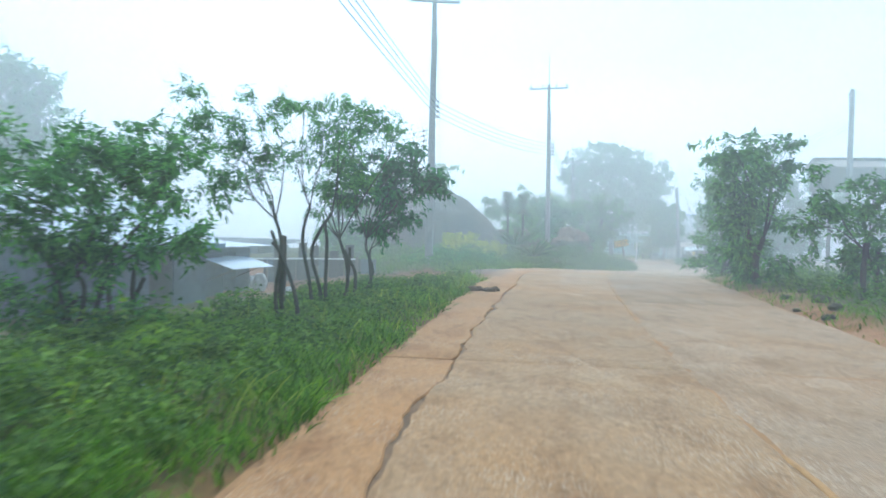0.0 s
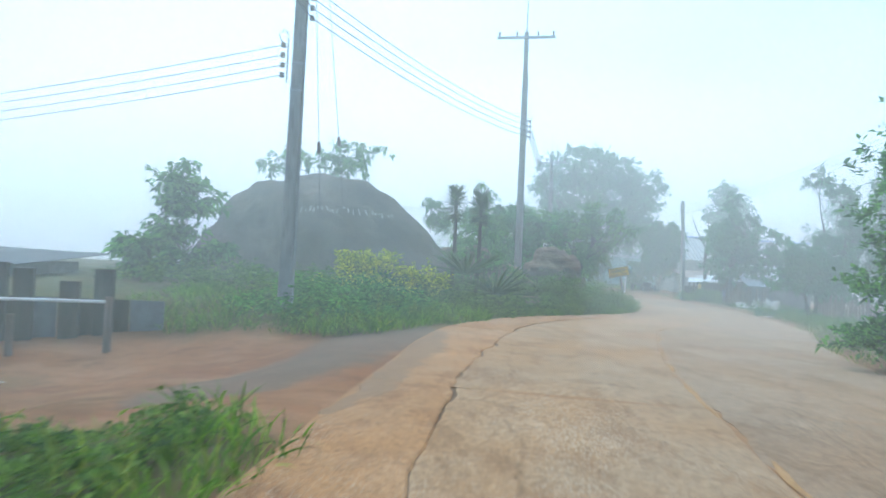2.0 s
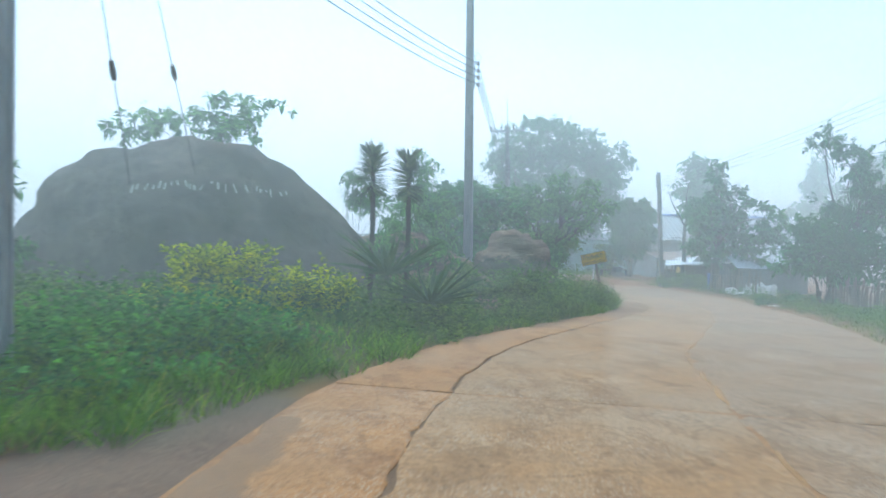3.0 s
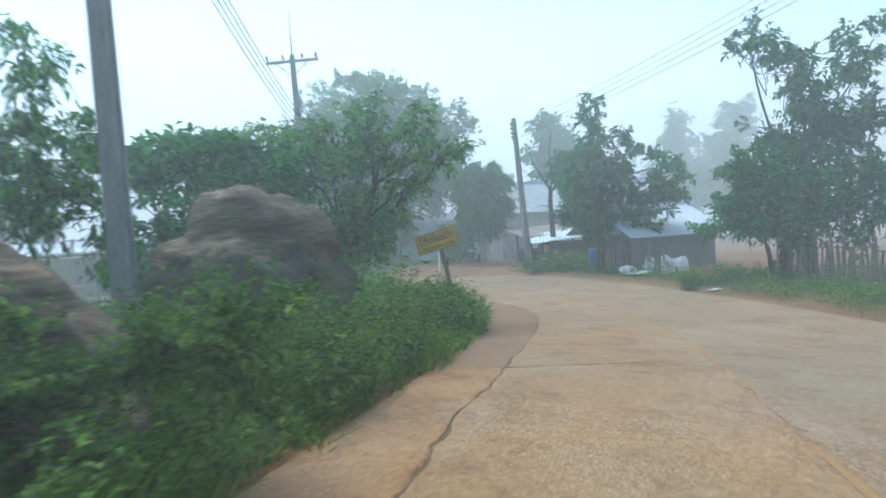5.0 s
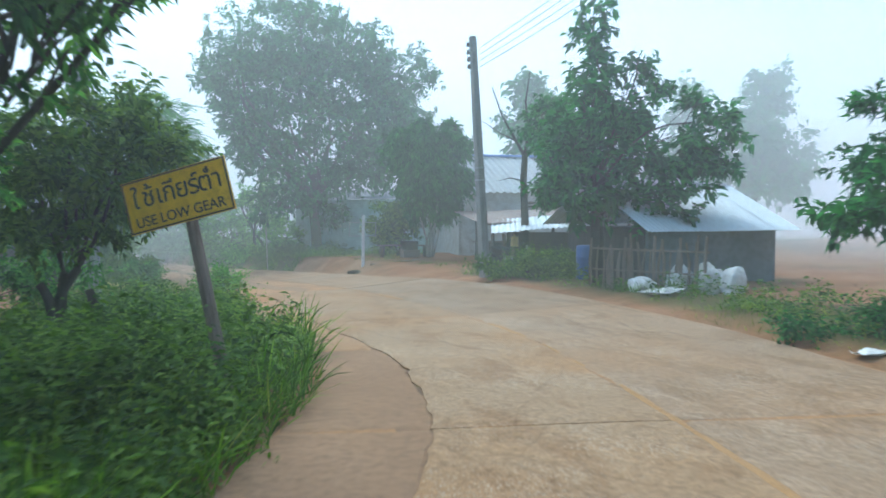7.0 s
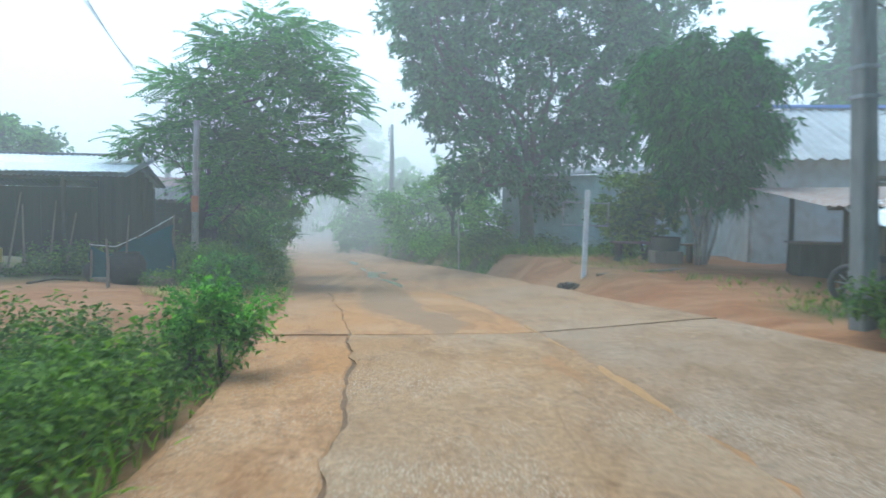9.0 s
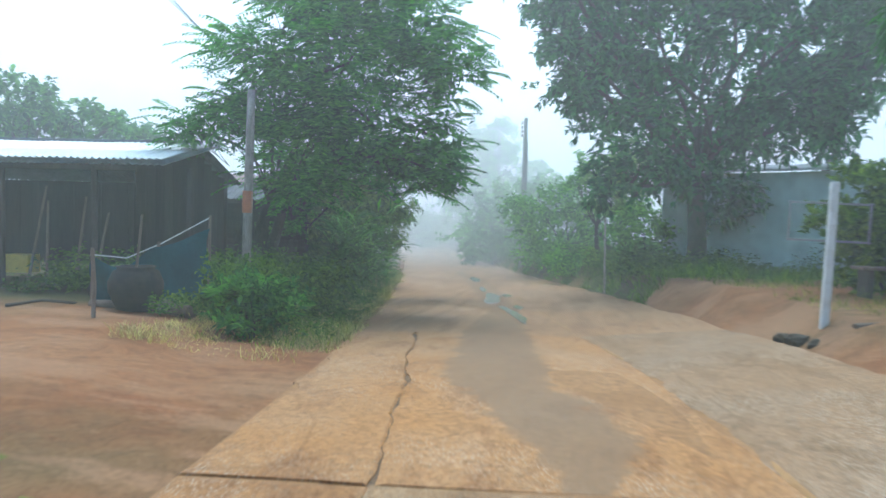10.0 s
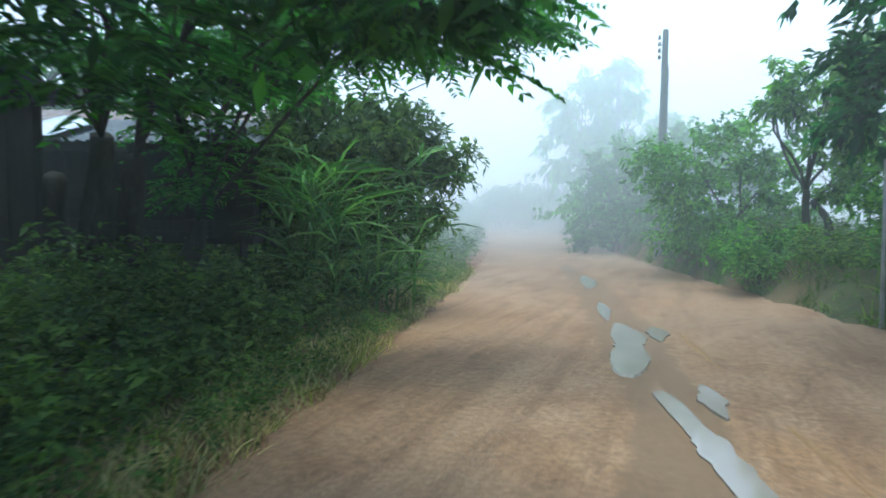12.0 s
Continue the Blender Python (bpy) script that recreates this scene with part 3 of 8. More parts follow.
# ---- utility poles and wires ----
def pole(x, y, height, width, lean=(0.0, 0.0), arm=0.0, turn=0.0, spike=0.0, label="", braces=False):
    """A tapered square concrete pole with its crossarm, insulators and clamps."""
    z = gz(x, y) - 0.15
    e = thing("utility_pole", pose(x, y, z, lean[0], lean[1], turn), label, "pole", group="power line poles")
    w0, w1 = width / 2, width * 0.31
    bm = bmesh.new()
    lv = 6
    rings = []
    for i in range(lv + 1):
        k = i / lv
        w = w0 + (w1 - w0) * k
        c = w * 0.8
        rings.append([bm.verts.new((px, py, height * k)) for px, py in ((-w, -c), (-c, -w), (c, -w), (w, -c), (w, c), (c, w), (-c, w), (-w, c))])
    for a, b in zip(rings, rings[1:]):
        for k in range(8):
            bm.faces.new((a[k], a[(k + 1) % 8], b[(k + 1) % 8], b[k]))
    bm.faces.new(rings[-1])
    part("shaft", bm, M_POLE, e)
    for hz in (0.42, 0.47):
        w = w0 + (w1 - w0) * hz + 0.012
        part("band", bm_box(2 * w, 2 * w, 0.05, 0.008, (0, 0, height * hz)), M_STEEL, e)
    part("conduit", bm_tube([(w0 + 0.02, 0, 0.2), (w0 * 0.8 + 0.02, 0, height * 0.5), (w0 * 0.7 + 0.02, 0, height * 0.85)], [0.022] * 3, 6), M_STEEL, e)
    if arm:
        a = part("crossarm", bm_box(arm, 0.09, 0.1, 0.01, (0, -w1 - 0.05, height - 0.25)), M_STEEL, e)
        for k in (-0.46, -0.16, 0.2, 0.46):
            part("insulator", bm_lathe([(0.02, 0), (0.02, 0.05), (0.055, 0.07), (0.03, 0.1), (0.055, 0.12), (0.03, 0.15), (0.04, 0.19), (0.015, 0.21)], 10),
                 M_PORCELAIN, a, at=pose(arm * k, -w1 - 0.05, height - 0.2))
        if braces:
            for sgn in (-1, 1):
                part("brace", bm_tube([(sgn * arm * 0.3, -w1 - 0.04, height - 0.28), (0, -w1 - 0.02, height - 0.8)], [0.02, 0.02], 6), M_STEEL, a)
    else:
        for k in range(4):
            part("insulator", bm_lathe([(0.02, 0), (0.05, 0.02), (0.05, 0.06), (0.03, 0.08), (0.05, 0.1), (0.02, 0.13)], 10),
                 M_PORCELAIN, e, at=pose(-w1 - 0.09, 0, height - 0.3 - 0.2 * k))
    if spike:
        part("lightning_rod", bm_tube([(0, 0, height - 0.05), (0.02, 0, height + spike)], [0.03, 0.015], 6), M_STEEL, e)
    return e


def cable(a, b, sag, name="power_cable", r=0.012, label="black power cable slung between poles", group="overhead power cables"):
    a, b = Vector(a), Vector(b)
    pts = [a.lerp(b, k / 14) - Vector((0, 0, sag * 4 * (k / 14) * (1 - k / 14))) for k in range(15)]
    ob = part(name, bm_tube(pts, [r] * 15, 5), M_WIRE, None)
    return tagged(ob, label, "cable", group)


def rack(x, y, z, turn, label, n=4, gap=0.21):
    """A steel strap on a pole with a stack of small insulators."""
    e = thing("insulator_rack", pose(x, y, z, 0, 0, turn), label, "insulator", "insulator racks")
    part("strap", bm_box(0.03, 0.05, gap * n + 0.1, 0.004, (0.04, 0, -gap * (n - 1) / 2)), M_STEEL, e)
    for k in range(n):
        part("insulator", bm_lathe([(0.02, -0.06), (0.05, -0.05), (0.055, -0.01), (0.03, 0.0), (0.055, 0.02), (0.05, 0.05), (0.02, 0.06)], 10), M_PORCELAIN, e, at=pose(-0.06, 0, -gap * k))
    part("loop", bm_tube([(-0.06, 0, 0), (-0.16, 0, 0.2), (-0.05, 0, 0.34), (0.05, 0, 0.2)], [0.012] * 4, 6), M_WIRE, e)
    return e


pole(-0.58, 29.85, 11.3, 0.29, arm=2.1, label="grey square concrete power pole beside the rock", turn=6)
pole(6.41, 43.3, 10.85, 0.265, arm=2.35, turn=-14, spike=2.0, label="tall concrete power pole with steel crossarm in undergrowth", lean=(0, -1.0))
pole(11.0, 59.75, 9.05, 0.27, arm=1.9, turn=-20, spike=1.6, braces=True, label="concrete power pole with crossarm and earthing spike", lean=(0, -1.6))
pole(20.85, 62.4, 6.9, 0.26, turn=10, label="leaning low concrete pole with stacked insulators", lean=(0, -3.5))
pole(13.5, 93.2, 7.3, 0.26, turn=10, label="slim concrete pole rising from roadside bushes")
pole(10.4, 112.0, 9.0, 0.3, arm=1.8, turn=10, label="far concrete power pole with crossarm in the mist")
pole(1.4, 92.9, 8.3, 0.3, arm=2.2, turn=10, label="far concrete power pole with crossarm behind the shed")
pole(20.5, 36.0, 9.8, 0.28, turn=10, label="concrete pole beside a stilted roof")
rack(-0.84, 29.85, 5.52, 0, "stack of brown insulators on the roadside pole")
rack(-0.40, 29.85, 6.75, 180, "stack of brown insulators high on the roadside pole")
rack(6.5, 43.3, 6.75, 180, "stack of brown insulators on the undergrowth pole")
rack(10.85, 59.75, 5.35, 160, "stack of brown insulators on the leaning pole")
for k in range(4):
    cable((-0.9, 29.85, 5.52 - 0.21 * k), (-25.0, 39.4, 3.8 - 0.24 * k), 0.45, r=0.010)
    cable((-0.34, 29.85, 6.75 - 0.21 * k), (6.56, 43.3, 6.75 - 0.21 * k), 0.3)
    cable((6.56, 43.3, 6.75 - 0.21 * k), (10.92, 59.75, 5.35 - 0.21 * k), 0.3)
    cable((10.92, 59.75, 5.35 - 0.21 * k), (1.1 + 0.2 * k, 92.9, 5.75), 0.8, r=0.007)
    cable((-0.34, 29.85, 6.75 - 0.21 * k), (-6.5, -24.0, 7.6 - 0.21 * k), 0.6)
    cable((20.7, 62.4, 5.3 - 0.18 * k), (20.5, 36.0, 7.7 - 0.2 * k), 0.4, r=0.008)


def meter(z):
    """A small grey electricity meter with a glass front, strapped to a pole."""
    e = thing("electricity_meter", pose(11.02, 59.57, z, 0, 0, 18), "small grey electricity meter strapped to the pole", "meter", "pole meters")
    part("case", bm_box(0.17, 0.1, 0.24, 0.02), M_STEEL, e)
    part("cover", bm_lathe([(0.075, 0), (0.075, 0.03), (0.06, 0.06), (0.01, 0.07)], 16), M_TIN_WHITE, e, at=pose(0, -0.05, 0.03, 90, 0, 0))
    part("terminal_box", bm_box(0.12, 0.07, 0.07, 0.01, (0, -0.03, -0.15)), M_BLACK, e)


meter(0.72)
meter(0.38)

# ---- plants ----
def unit(v):
    return v / np.maximum(np.linalg.norm(v, axis=-1, keepdims=True), 1e-9)


def leaves(base, way, length, width, droop, rng):
    """Folded pointed leaves: base points, directions, sizes. Returns vertices, loops and sizes."""
    n = len(base)
    length, width = np.broadcast_to(length, n)[:, None], np.broadcast_to(width, n)[:, None]
    way = unit(way)
    side = unit(np.cross(way, np.array([0, 0, 1.0]) + rng.normal(0, 0.45, (n, 3))))
    up = np.cross(side, way)
    mid = base + way * length * 0.5 - np.array([0, 0, 1.0]) * droop * length * 0.12
    tip = base + way * length - np.array([0, 0, 1.0]) * droop * length * 0.45
    lift = up * width * 0.22
    v = np.stack([base, mid + side * width * 0.5 + lift, tip, mid - side * width * 0.5 + lift], 1).reshape(-1, 3)
    i = np.arange(n)[:, None] * 4
    loops = np.concatenate([i, i + 1, i + 2, i, i + 2, i + 3], 1).ravel()
    return v, loops, np.full(2 * n, 3)


def blades(base, way, length, width, droop, rng):
    """Long arching blades in three segments."""
    n = len(base)
    length, width = np.broadcast_to(length, n)[:, None], np.broadcast_to(width, n)[:, None]
    way = unit(way)
    flat = way * np.array([1, 1, 0])
    side = unit(np.cross(way, np.array([0, 0, 1.0])) + rng.normal(0, 0.25, (n, 3)))
    out = unit(flat + rng.normal(0, 0.05, (n, 3)) * np.array([1, 1, 0]))
    rows = []
    for k, w in ((0.0, 0.7), (0.4, 1.0), (0.75, 0.7), (1.0, 0.06)):
        c = base + way * length * k + (out * 0.35 - np.array([0, 0, 1.0]) * 0.55) * length * droop * k * k
        rows += [c - side * width * w * 0.5, c + side * width * w * 0.5]
    v = np.stack(rows, 1).reshape(-1, 3)
    i = np.arange(n)[:, None] * 8
    loops = np.concatenate([np.concatenate([i + 2 * k, i + 2 * k + 1, i + 2 * k + 3, i + 2 * k + 2], 1) for k in range(3)], 1).ravel()
    return v, loops, np.full(3 * n, 4)


def join(sets):
    vs, ls, zs, off = [], [], [], 0
    for v, l, z in sets:
        vs.append(v)
        ls.append(l + off)
        zs.append(z)
        off += len(v)
    return np.concatenate(vs), np.concatenate(ls), np.concatenate(zs)


def limb(p0, p1, r0, r1, rng, bend=0.12, n=6, bow=0.08):
    p0, p1 = np.array(p0, float), np.array(p1, float)
    d = np.linalg.norm(p1 - p0)
    off = rng.normal(0, 1, (2, 3)) * d * bend
    pts = []
    for k in range(n + 1):
        t = k / n
        pts.append(p0 + (p1 - p0) * t + off[0] * math.sin(math.pi * t) * 0.7 + off[1] * math.sin(2 * math.pi * t) * 0.3 + np.array([0, 0, bow * d * math.sin(math.pi * t)]))
    return bm_tube(pts, [r0 + (r1 - r0) * (k / n) for k in range(n + 1)], 7)


def crown_points(blobs, clumps, rng, shell=0.5):
    """Clump centres gathered into boughs that sit on the skins of ellipsoids, with gaps between the boughs."""
    vol = np.array([b[3] * b[3] * b[4] for b in blobs]) ** 0.75
    cnt = np.maximum((clumps * vol / vol.sum()).astype(int), 3)
    out, way = [], []
    for b, c in zip(blobs, cnt):
        size = np.array([b[3], b[3], b[4]])
        boughs = max(7, c // 9)
        d = unit(rng.normal(0, 1, (boughs, 3)) + np.array([0, 0, 0.15]))
        r = rng.uniform(shell ** 2, 1.2, (boughs, 1)) ** 0.5
        heart = d * r
        pick = rng.integers(0, boughs, c)
        off = rng.normal(0, 1, (c, 3)) * np.array([0.20, 0.20, 0.13])
        out.append(np.array(b[:3]) + (heart[pick] + off) * size)
        way.append(unit(d[pick] * 0.8 + unit(off) * 0.6 + np.array([0, 0, 0.12])))
    return np.concatenate(out), np.concatenate(way)


def tree(x, y, blobs, leaf=(0.16, 0.07), clumps=260, per=16, style="broad", material=None, bark=None, trunk=0.12, stems=1, seed=1,
         name="tree", label="", category="tree", group="", spread=0.32, base_z=None, shell=0.5, fork=0.35, thick=0.38, core=None):
    """A trunk, limbs into each mass of the crown, twigs, and clumps of leaves with gaps between them."""
    rng = np.random.default_rng(seed)
    z = gz(x, y) - 0.05 if base_z is None else base_z
    if core is None:
        core = 0.0 if material in (L_SHRUB, L_YELLOW) else 0.15 if style == "frond" else 0.3
    e = thing(name, pose(x, y, z), label, category, group)
    rel = [(b[0] - x, b[1] - y, b[2] - z, b[3], b[4]) for b in blobs]
    low = min(b[2] for b in rel)
    parts = []
    feet = [np.array([rng.normal(0, 0.06), rng.normal(0, 0.06), 0]) * (k > 0) * 3 for k in range(stems)]
    tops = []
    ctr = np.mean([b[:3] for b in rel], 0)
    for k, ft in enumerate(feet):
        aim = np.array(rel[k % len(rel)][:3]) if stems > 1 else ctr
        hub = ft + (aim - ft) * np.array([fork * 0.7, fork * 0.7, fork]) + np.array([0, 0, 0.1])
        parts.append(limb(ft - np.array([0, 0, 0.1]), hub, trunk, trunk * 0.72, rng, 0.05 if stems == 1 else 0.09, n=8))
        tops.append(hub)
    part("trunk", bm_join(*parts), bark or M_BARK, e, smooth=True)
    for i, b in enumerate(rel):
        hub = min(tops, key=lambda h: np.linalg.norm(h - np.array(b[:3])))
        c = np.array(b[:3])
        arms = [limb(hub, c, trunk * thick, trunk * 0.16, rng, 0.1, bow=0.2 if style == "frond" else 0.08)]
        for k in range(4):
            d = unit(rng.normal(0, 1, 3) + np.array([0, 0, 0.3]))
            arms.append(limb(hub + (c - hub) * rng.uniform(0.45, 1.0), c + d * np.array([b[3], b[3], b[4]]) * 0.85, trunk * thick * 0.35, trunk * 0.05, rng, 0.12, 4))
        part("limb", bm_join(*arms), bark or M_BARK, e, smooth=True)
    cp, cw = crown_points(rel, clumps, rng, shell)
    n = len(cp) * per
    base = np.repeat(cp, per, 0)
    out = np.repeat(cw, per, 0)
    if style == "frond":
        # flat sprays: leaflets in two ranks along arching stalks
        sets = []
        st = unit(cw * np.array([1, 1, 0.25]) + rng.normal(0, 0.35, cw.shape) + np.array([0, 0, 0.1]))
        st[:, 2] = np.maximum(st[:, 2], -0.12)
        stl = rng.uniform(0.35, 0.7, len(cp)) * spread * 2.4
        k = np.tile(np.linspace(0.12, 1, per // 2), 2)[None, :, None]
        rank = np.repeat([-1.0, 1.0], per // 2)[None, :, None]
        side = unit(np.cross(st, np.array([0, 0, 1.0])))
        stalk = cp[:, None] + st[:, None] * stl[:, None, None] * k - np.array([0, 0, 1.0]) * (stl[:, None, None] * 0.3 * k * k)
        w = side[:, None] * rank + st[:, None] * 0.55 - np.array([0, 0, 0.12])
        m = stalk.shape[1]
        ln = leaf[0] * (1 - 0.45 * np.abs(k - 0.45)) * np.ones((len(cp), m, 1))
        sets.append(leaves(stalk.reshape(-1, 3), w.reshape(-1, 3), ln.ravel(), leaf[1], 0.5, rng))
        v, l, zz = join(sets)
    else:
        # sprays: leaves in two ranks along twigs that reach outwards
        bend = {"broad": 0.05, "droop": -0.25, "up": 0.7}[style]
        tw = unit(cw * 0.8 + rng.normal(0, 0.55, cw.shape) + np.array([0, 0, bend]))
        tl = rng.uniform(0.5, 1.3, (len(cp), 1, 1)) * spread * 1.9
        k = rng.uniform(0.0, 1.0, (len(cp), per, 1))
        hang = {"broad": 0.15, "droop": 0.4, "up": 0.05}[style]
        pos = cp[:, None] + tw[:, None] * tl * (k - 0.3) - np.array([0, 0, 1.0]) * tl * hang * k * k + rng.normal(0, spread * 0.1, (len(cp), per, 3))
        side = unit(np.cross(tw, rng.normal(0, 1, tw.shape) + np.array([0, 0, 1.5])))
        w = tw[:, None] * 0.7 + side[:, None] * rng.choice([-1.0, 1.0], (len(cp), per, 1)) + rng.normal(0, 0.35, (len(cp), per, 3))
        w[..., 2] += {"broad": -0.1, "droop": -0.6, "up": 0.5}[style]
        v, l, zz = leaves(pos.reshape(-1, 3), w.reshape(-1, 3), leaf[0] * rng.uniform(0.6, 1.25, n), leaf[1] * rng.uniform(0.75, 1.2, n), 1.0 if style == "droop" else 0.6, rng)
    if core:
        # old leaves deep in the crown
        k = max(int(len(cp) * core / len(rel)), 4)
        pts = []
        for b in rel:
            d = unit(rng.normal(0, 1, (k, 3))) * rng.uniform(0.05, 0.72, (k, 1))
            pts.append(np.array(b[:3]) + d * np.array([b[3], b[3], b[4]]))
        pts = np.repeat(np.concatenate(pts), 6, 0)
        m = len(pts)
        pts = pts + rng.normal(0, spread * 0.35, (m, 3))
        v, l, zz = join([(v, l, zz), leaves(pts, rng.normal(0, 1, (m, 3)), leaf[0] * rng.uniform(0.9, 1.7, m), max(leaf[1], leaf[0] * 0.4) * rng.uniform(0.9, 1.7, m), 0.6, rng)])
    quick("crown", v, l, zz, material or L_DARK, e)
    return e


def weeds(name, label, spots, height, n, material, kind="leaf", seed=1, size=(0.11, 0.06), clear=True):
    """Low growth as stuff. spots: rectangles (s0, s1, o0, o1) along the road; height: metres."""
    rng = np.random.default_rng(seed)
    area = np.array([(b - a) * (d - c) for a, b, c, d in spots])
    sx, so_ = [], []
    for (a, b, c, d), k in zip(spots, (n * area / area.sum()).astype(int)):
        sx.append(rng.uniform(a, b, k))
        so_.append(rng.uniform(c, d, k))
    s, o = np.concatenate(sx), np.concatenate(so_)
    patch = np.sin(1.9 * s + 1.3 * np.sin(2.3 * o)) * np.sin(2.1 * o + seed) + 0.6 * np.sin(5.3 * s + seed) * np.sin(4.1 * o)
    keep = patch + rng.uniform(-1.2, 1.2, len(s)) > -0.35
    s, o, patch = s[keep], o[keep], patch[keep]
    x, y = along(s, o)
    if clear:
        ss, oo = road_so(x, y)
        ok = (oo < table(ss, LEFT) + 0.08 + 0.1 * np.sin(3 * ss)) | (oo > table(ss, RIGHT) - 0.08)
        x, y, patch = x[ok], y[ok], patch[ok]
    z = ground_z(x, y)
    m = len(x)
    s_, o_ = road_so(x, y)
    swell = np.sin(0.9 * s_ + 2.0 * np.sin(0.7 * o_) + seed) * np.sin(1.1 * o_ + 0.8 * np.sin(1.3 * s_))
    tall = height * (0.62 + 0.3 * patch.clip(-1, 1.4) + 0.22 * swell) * rng.uniform(0.45, 1.2, m)
    root = np.stack([x, y, z], 1)
    if kind == "grass":
        w = np.stack([rng.normal(0, 0.38, m), rng.normal(0, 0.38, m), np.ones(m)], 1)
        v, l, zz = blades(root, w, tall, size[1] * rng.uniform(0.6, 1.3, m), rng.uniform(0.2, 0.9, (m, 1)), rng)
    else:
        per = 9
        up = rng.uniform(0.12, 1.0, (m, per)) ** 0.8
        lean = rng.normal(0, 0.22, (m, 1, 2))
        pos = np.repeat(root[:, None], per, 1)
        pos[..., 2] += up * tall[:, None]
        pos[..., :2] += lean * (up * tall[:, None])[..., None] + rng.normal(0, 0.05, (m, per, 2))
        w = np.concatenate([rng.normal(0, 1, (m, per, 2)), rng.normal(0.25, 0.35, (m, per, 1))], 2)
        k = m * per
        v, l, zz = leaves(pos.reshape(-1, 3), w.reshape(-1, 3), size[0] * rng.uniform(0.5, 1.3, k), size[1] * rng.uniform(0.6, 1.2, k), 0.7, rng)
    ob = quick(name, v, l, zz, material)
    return tagged(ob, label, "vegetation", kind="stuff")


# trees and shrubs, from the start of the walk on
tree(-2.46, 11.23, [(-3.2, 11.2, 2.5, 0.50, 0.25), (-3.7, 11.2, 2.9, 0.44, 0.27), (-2.9, 11.2, 3.3, 0.29, 0.19), (-4.0, 11.3, 3.5, 0.21, 0.15), (-3.6, 11.2, 2.1, 0.35, 0.18), (-3.0, 11.2, 2.1, 0.24, 0.11)],
     leaf=(0.090, 0.032), clumps=221, per=18, material=L_SHRUB, trunk=0.035, stems=3, label='sparse multi-stemmed shrub tree with grey-green leaves', fork=0.45, spread=0.22, name='shrub_tree', category='shrub', group='shrubby trees along the verge', bark=M_BARK, shell=0.62, seed=11)
tree(-2.27, 12.49, [(-2.5, 12.5, 3.5, 0.35, 0.22), (-1.7, 12.5, 3.3, 0.49, 0.25), (-2.2, 12.5, 2.9, 0.28, 0.15), (-2.6, 12.5, 2.6, 0.21, 0.18)],
     leaf=(0.090, 0.032), clumps=173, per=18, material=L_SHRUB, trunk=0.035, stems=3, label='crooked multi-stemmed shrub tree with thin foliage', fork=0.5, spread=0.22, name='shrub_tree', category='shrub', group='shrubby trees along the verge', bark=M_BARK, shell=0.62, seed=12)
tree(-2.09, 14.58, [(-2.2, 14.6, 2.6, 0.47, 0.31), (-1.9, 14.6, 2.2, 0.42, 0.25), (-2.4, 14.6, 2.1, 0.33, 0.22), (-1.6, 14.6, 3.3, 0.42, 0.17), (-1.1, 14.6, 3.4, 0.25, 0.14), (-2.1, 14.6, 3.2, 0.33, 0.17), (-2.5, 14.6, 1.7, 0.22, 0.11)],
     leaf=(0.090, 0.034), clumps=274, per=18, material=L_SHRUB, trunk=0.04, stems=3, label='slender forked shrub tree with thin pale foliage', fork=0.45, spread=0.22, name='shrub_tree', category='shrub', group='shrubby trees along the verge', bark=M_BARK, shell=0.62, seed=13)
tree(-1.65, 16.60, [(-1.8, 16.9, 2.3, 0.52, 0.41), (-1.3, 16.9, 2.9, 0.44, 0.33), (-0.8, 16.9, 3.3, 0.26, 0.19), (-0.7, 16.9, 2.8, 0.41, 0.26), (-0.4, 16.9, 2.4, 0.37, 0.24), (-1.1, 16.9, 2.1, 0.52, 0.33), (-1.6, 16.9, 1.5, 0.37, 0.31), (-1.0, 16.9, 1.7, 0.33, 0.26), (-0.1, 16.8, 2.6, 0.21, 0.09), (-2.1, 16.9, 2.7, 0.30, 0.30)],
     leaf=(0.135, 0.066), clumps=340, per=16, style='broad', material=L_DARK, trunk=0.038, stems=2, label='shrub tree with drooping dark oval leaves', fork=0.4, bark=M_BARK, name='shrub_tree', category='shrub', group='shrubby trees along the verge', spread=0.22, shell=0.62, seed=14)
tree(-4.51, 8.56, [(-5.0, 8.6, 1.9, 0.75, 0.41), (-4.2, 8.6, 2.1, 0.48, 0.27), (-3.4, 8.6, 2.0, 0.55, 0.31), (-3.7, 8.6, 1.4, 0.62, 0.27), (-4.8, 8.6, 1.2, 0.69, 0.34), (-3.0, 8.6, 1.3, 0.31, 0.17), (-4.3, 8.6, 1.0, 0.62, 0.27), (-4.9, 8.6, 0.5, 0.48, 0.24), (-4.2, 8.6, 0.4, 0.48, 0.24), (-5.3, 8.6, 2.4, 0.27, 0.17)],
     leaf=(0.126, 0.052), clumps=428, per=16, material=L_SHRUB, trunk=0.035, stems=5, label='dense dark shrub at the field edge', fork=0.4, name='shrub_tree', category='shrub', group='shrubby trees along the verge', bark=M_BARK, spread=0.26, shell=0.62, seed=15)
tree(-5.40, 11.46, [(-5.6, 11.5, 2.6, 0.55, 0.37), (-4.5, 11.5, 2.6, 0.55, 0.37), (-4.2, 11.5, 2.0, 0.55, 0.41), (-6.1, 11.5, 2.3, 0.46, 0.37)],
     leaf=(0.117, 0.052), clumps=216, per=16, material=L_SHRUB, trunk=0.05, stems=3, label='bushy shrub tree behind the verge', fork=0.45, name='shrub_tree', category='shrub', group='shrubby trees along the verge', bark=M_BARK, spread=0.26, shell=0.62, seed=16)
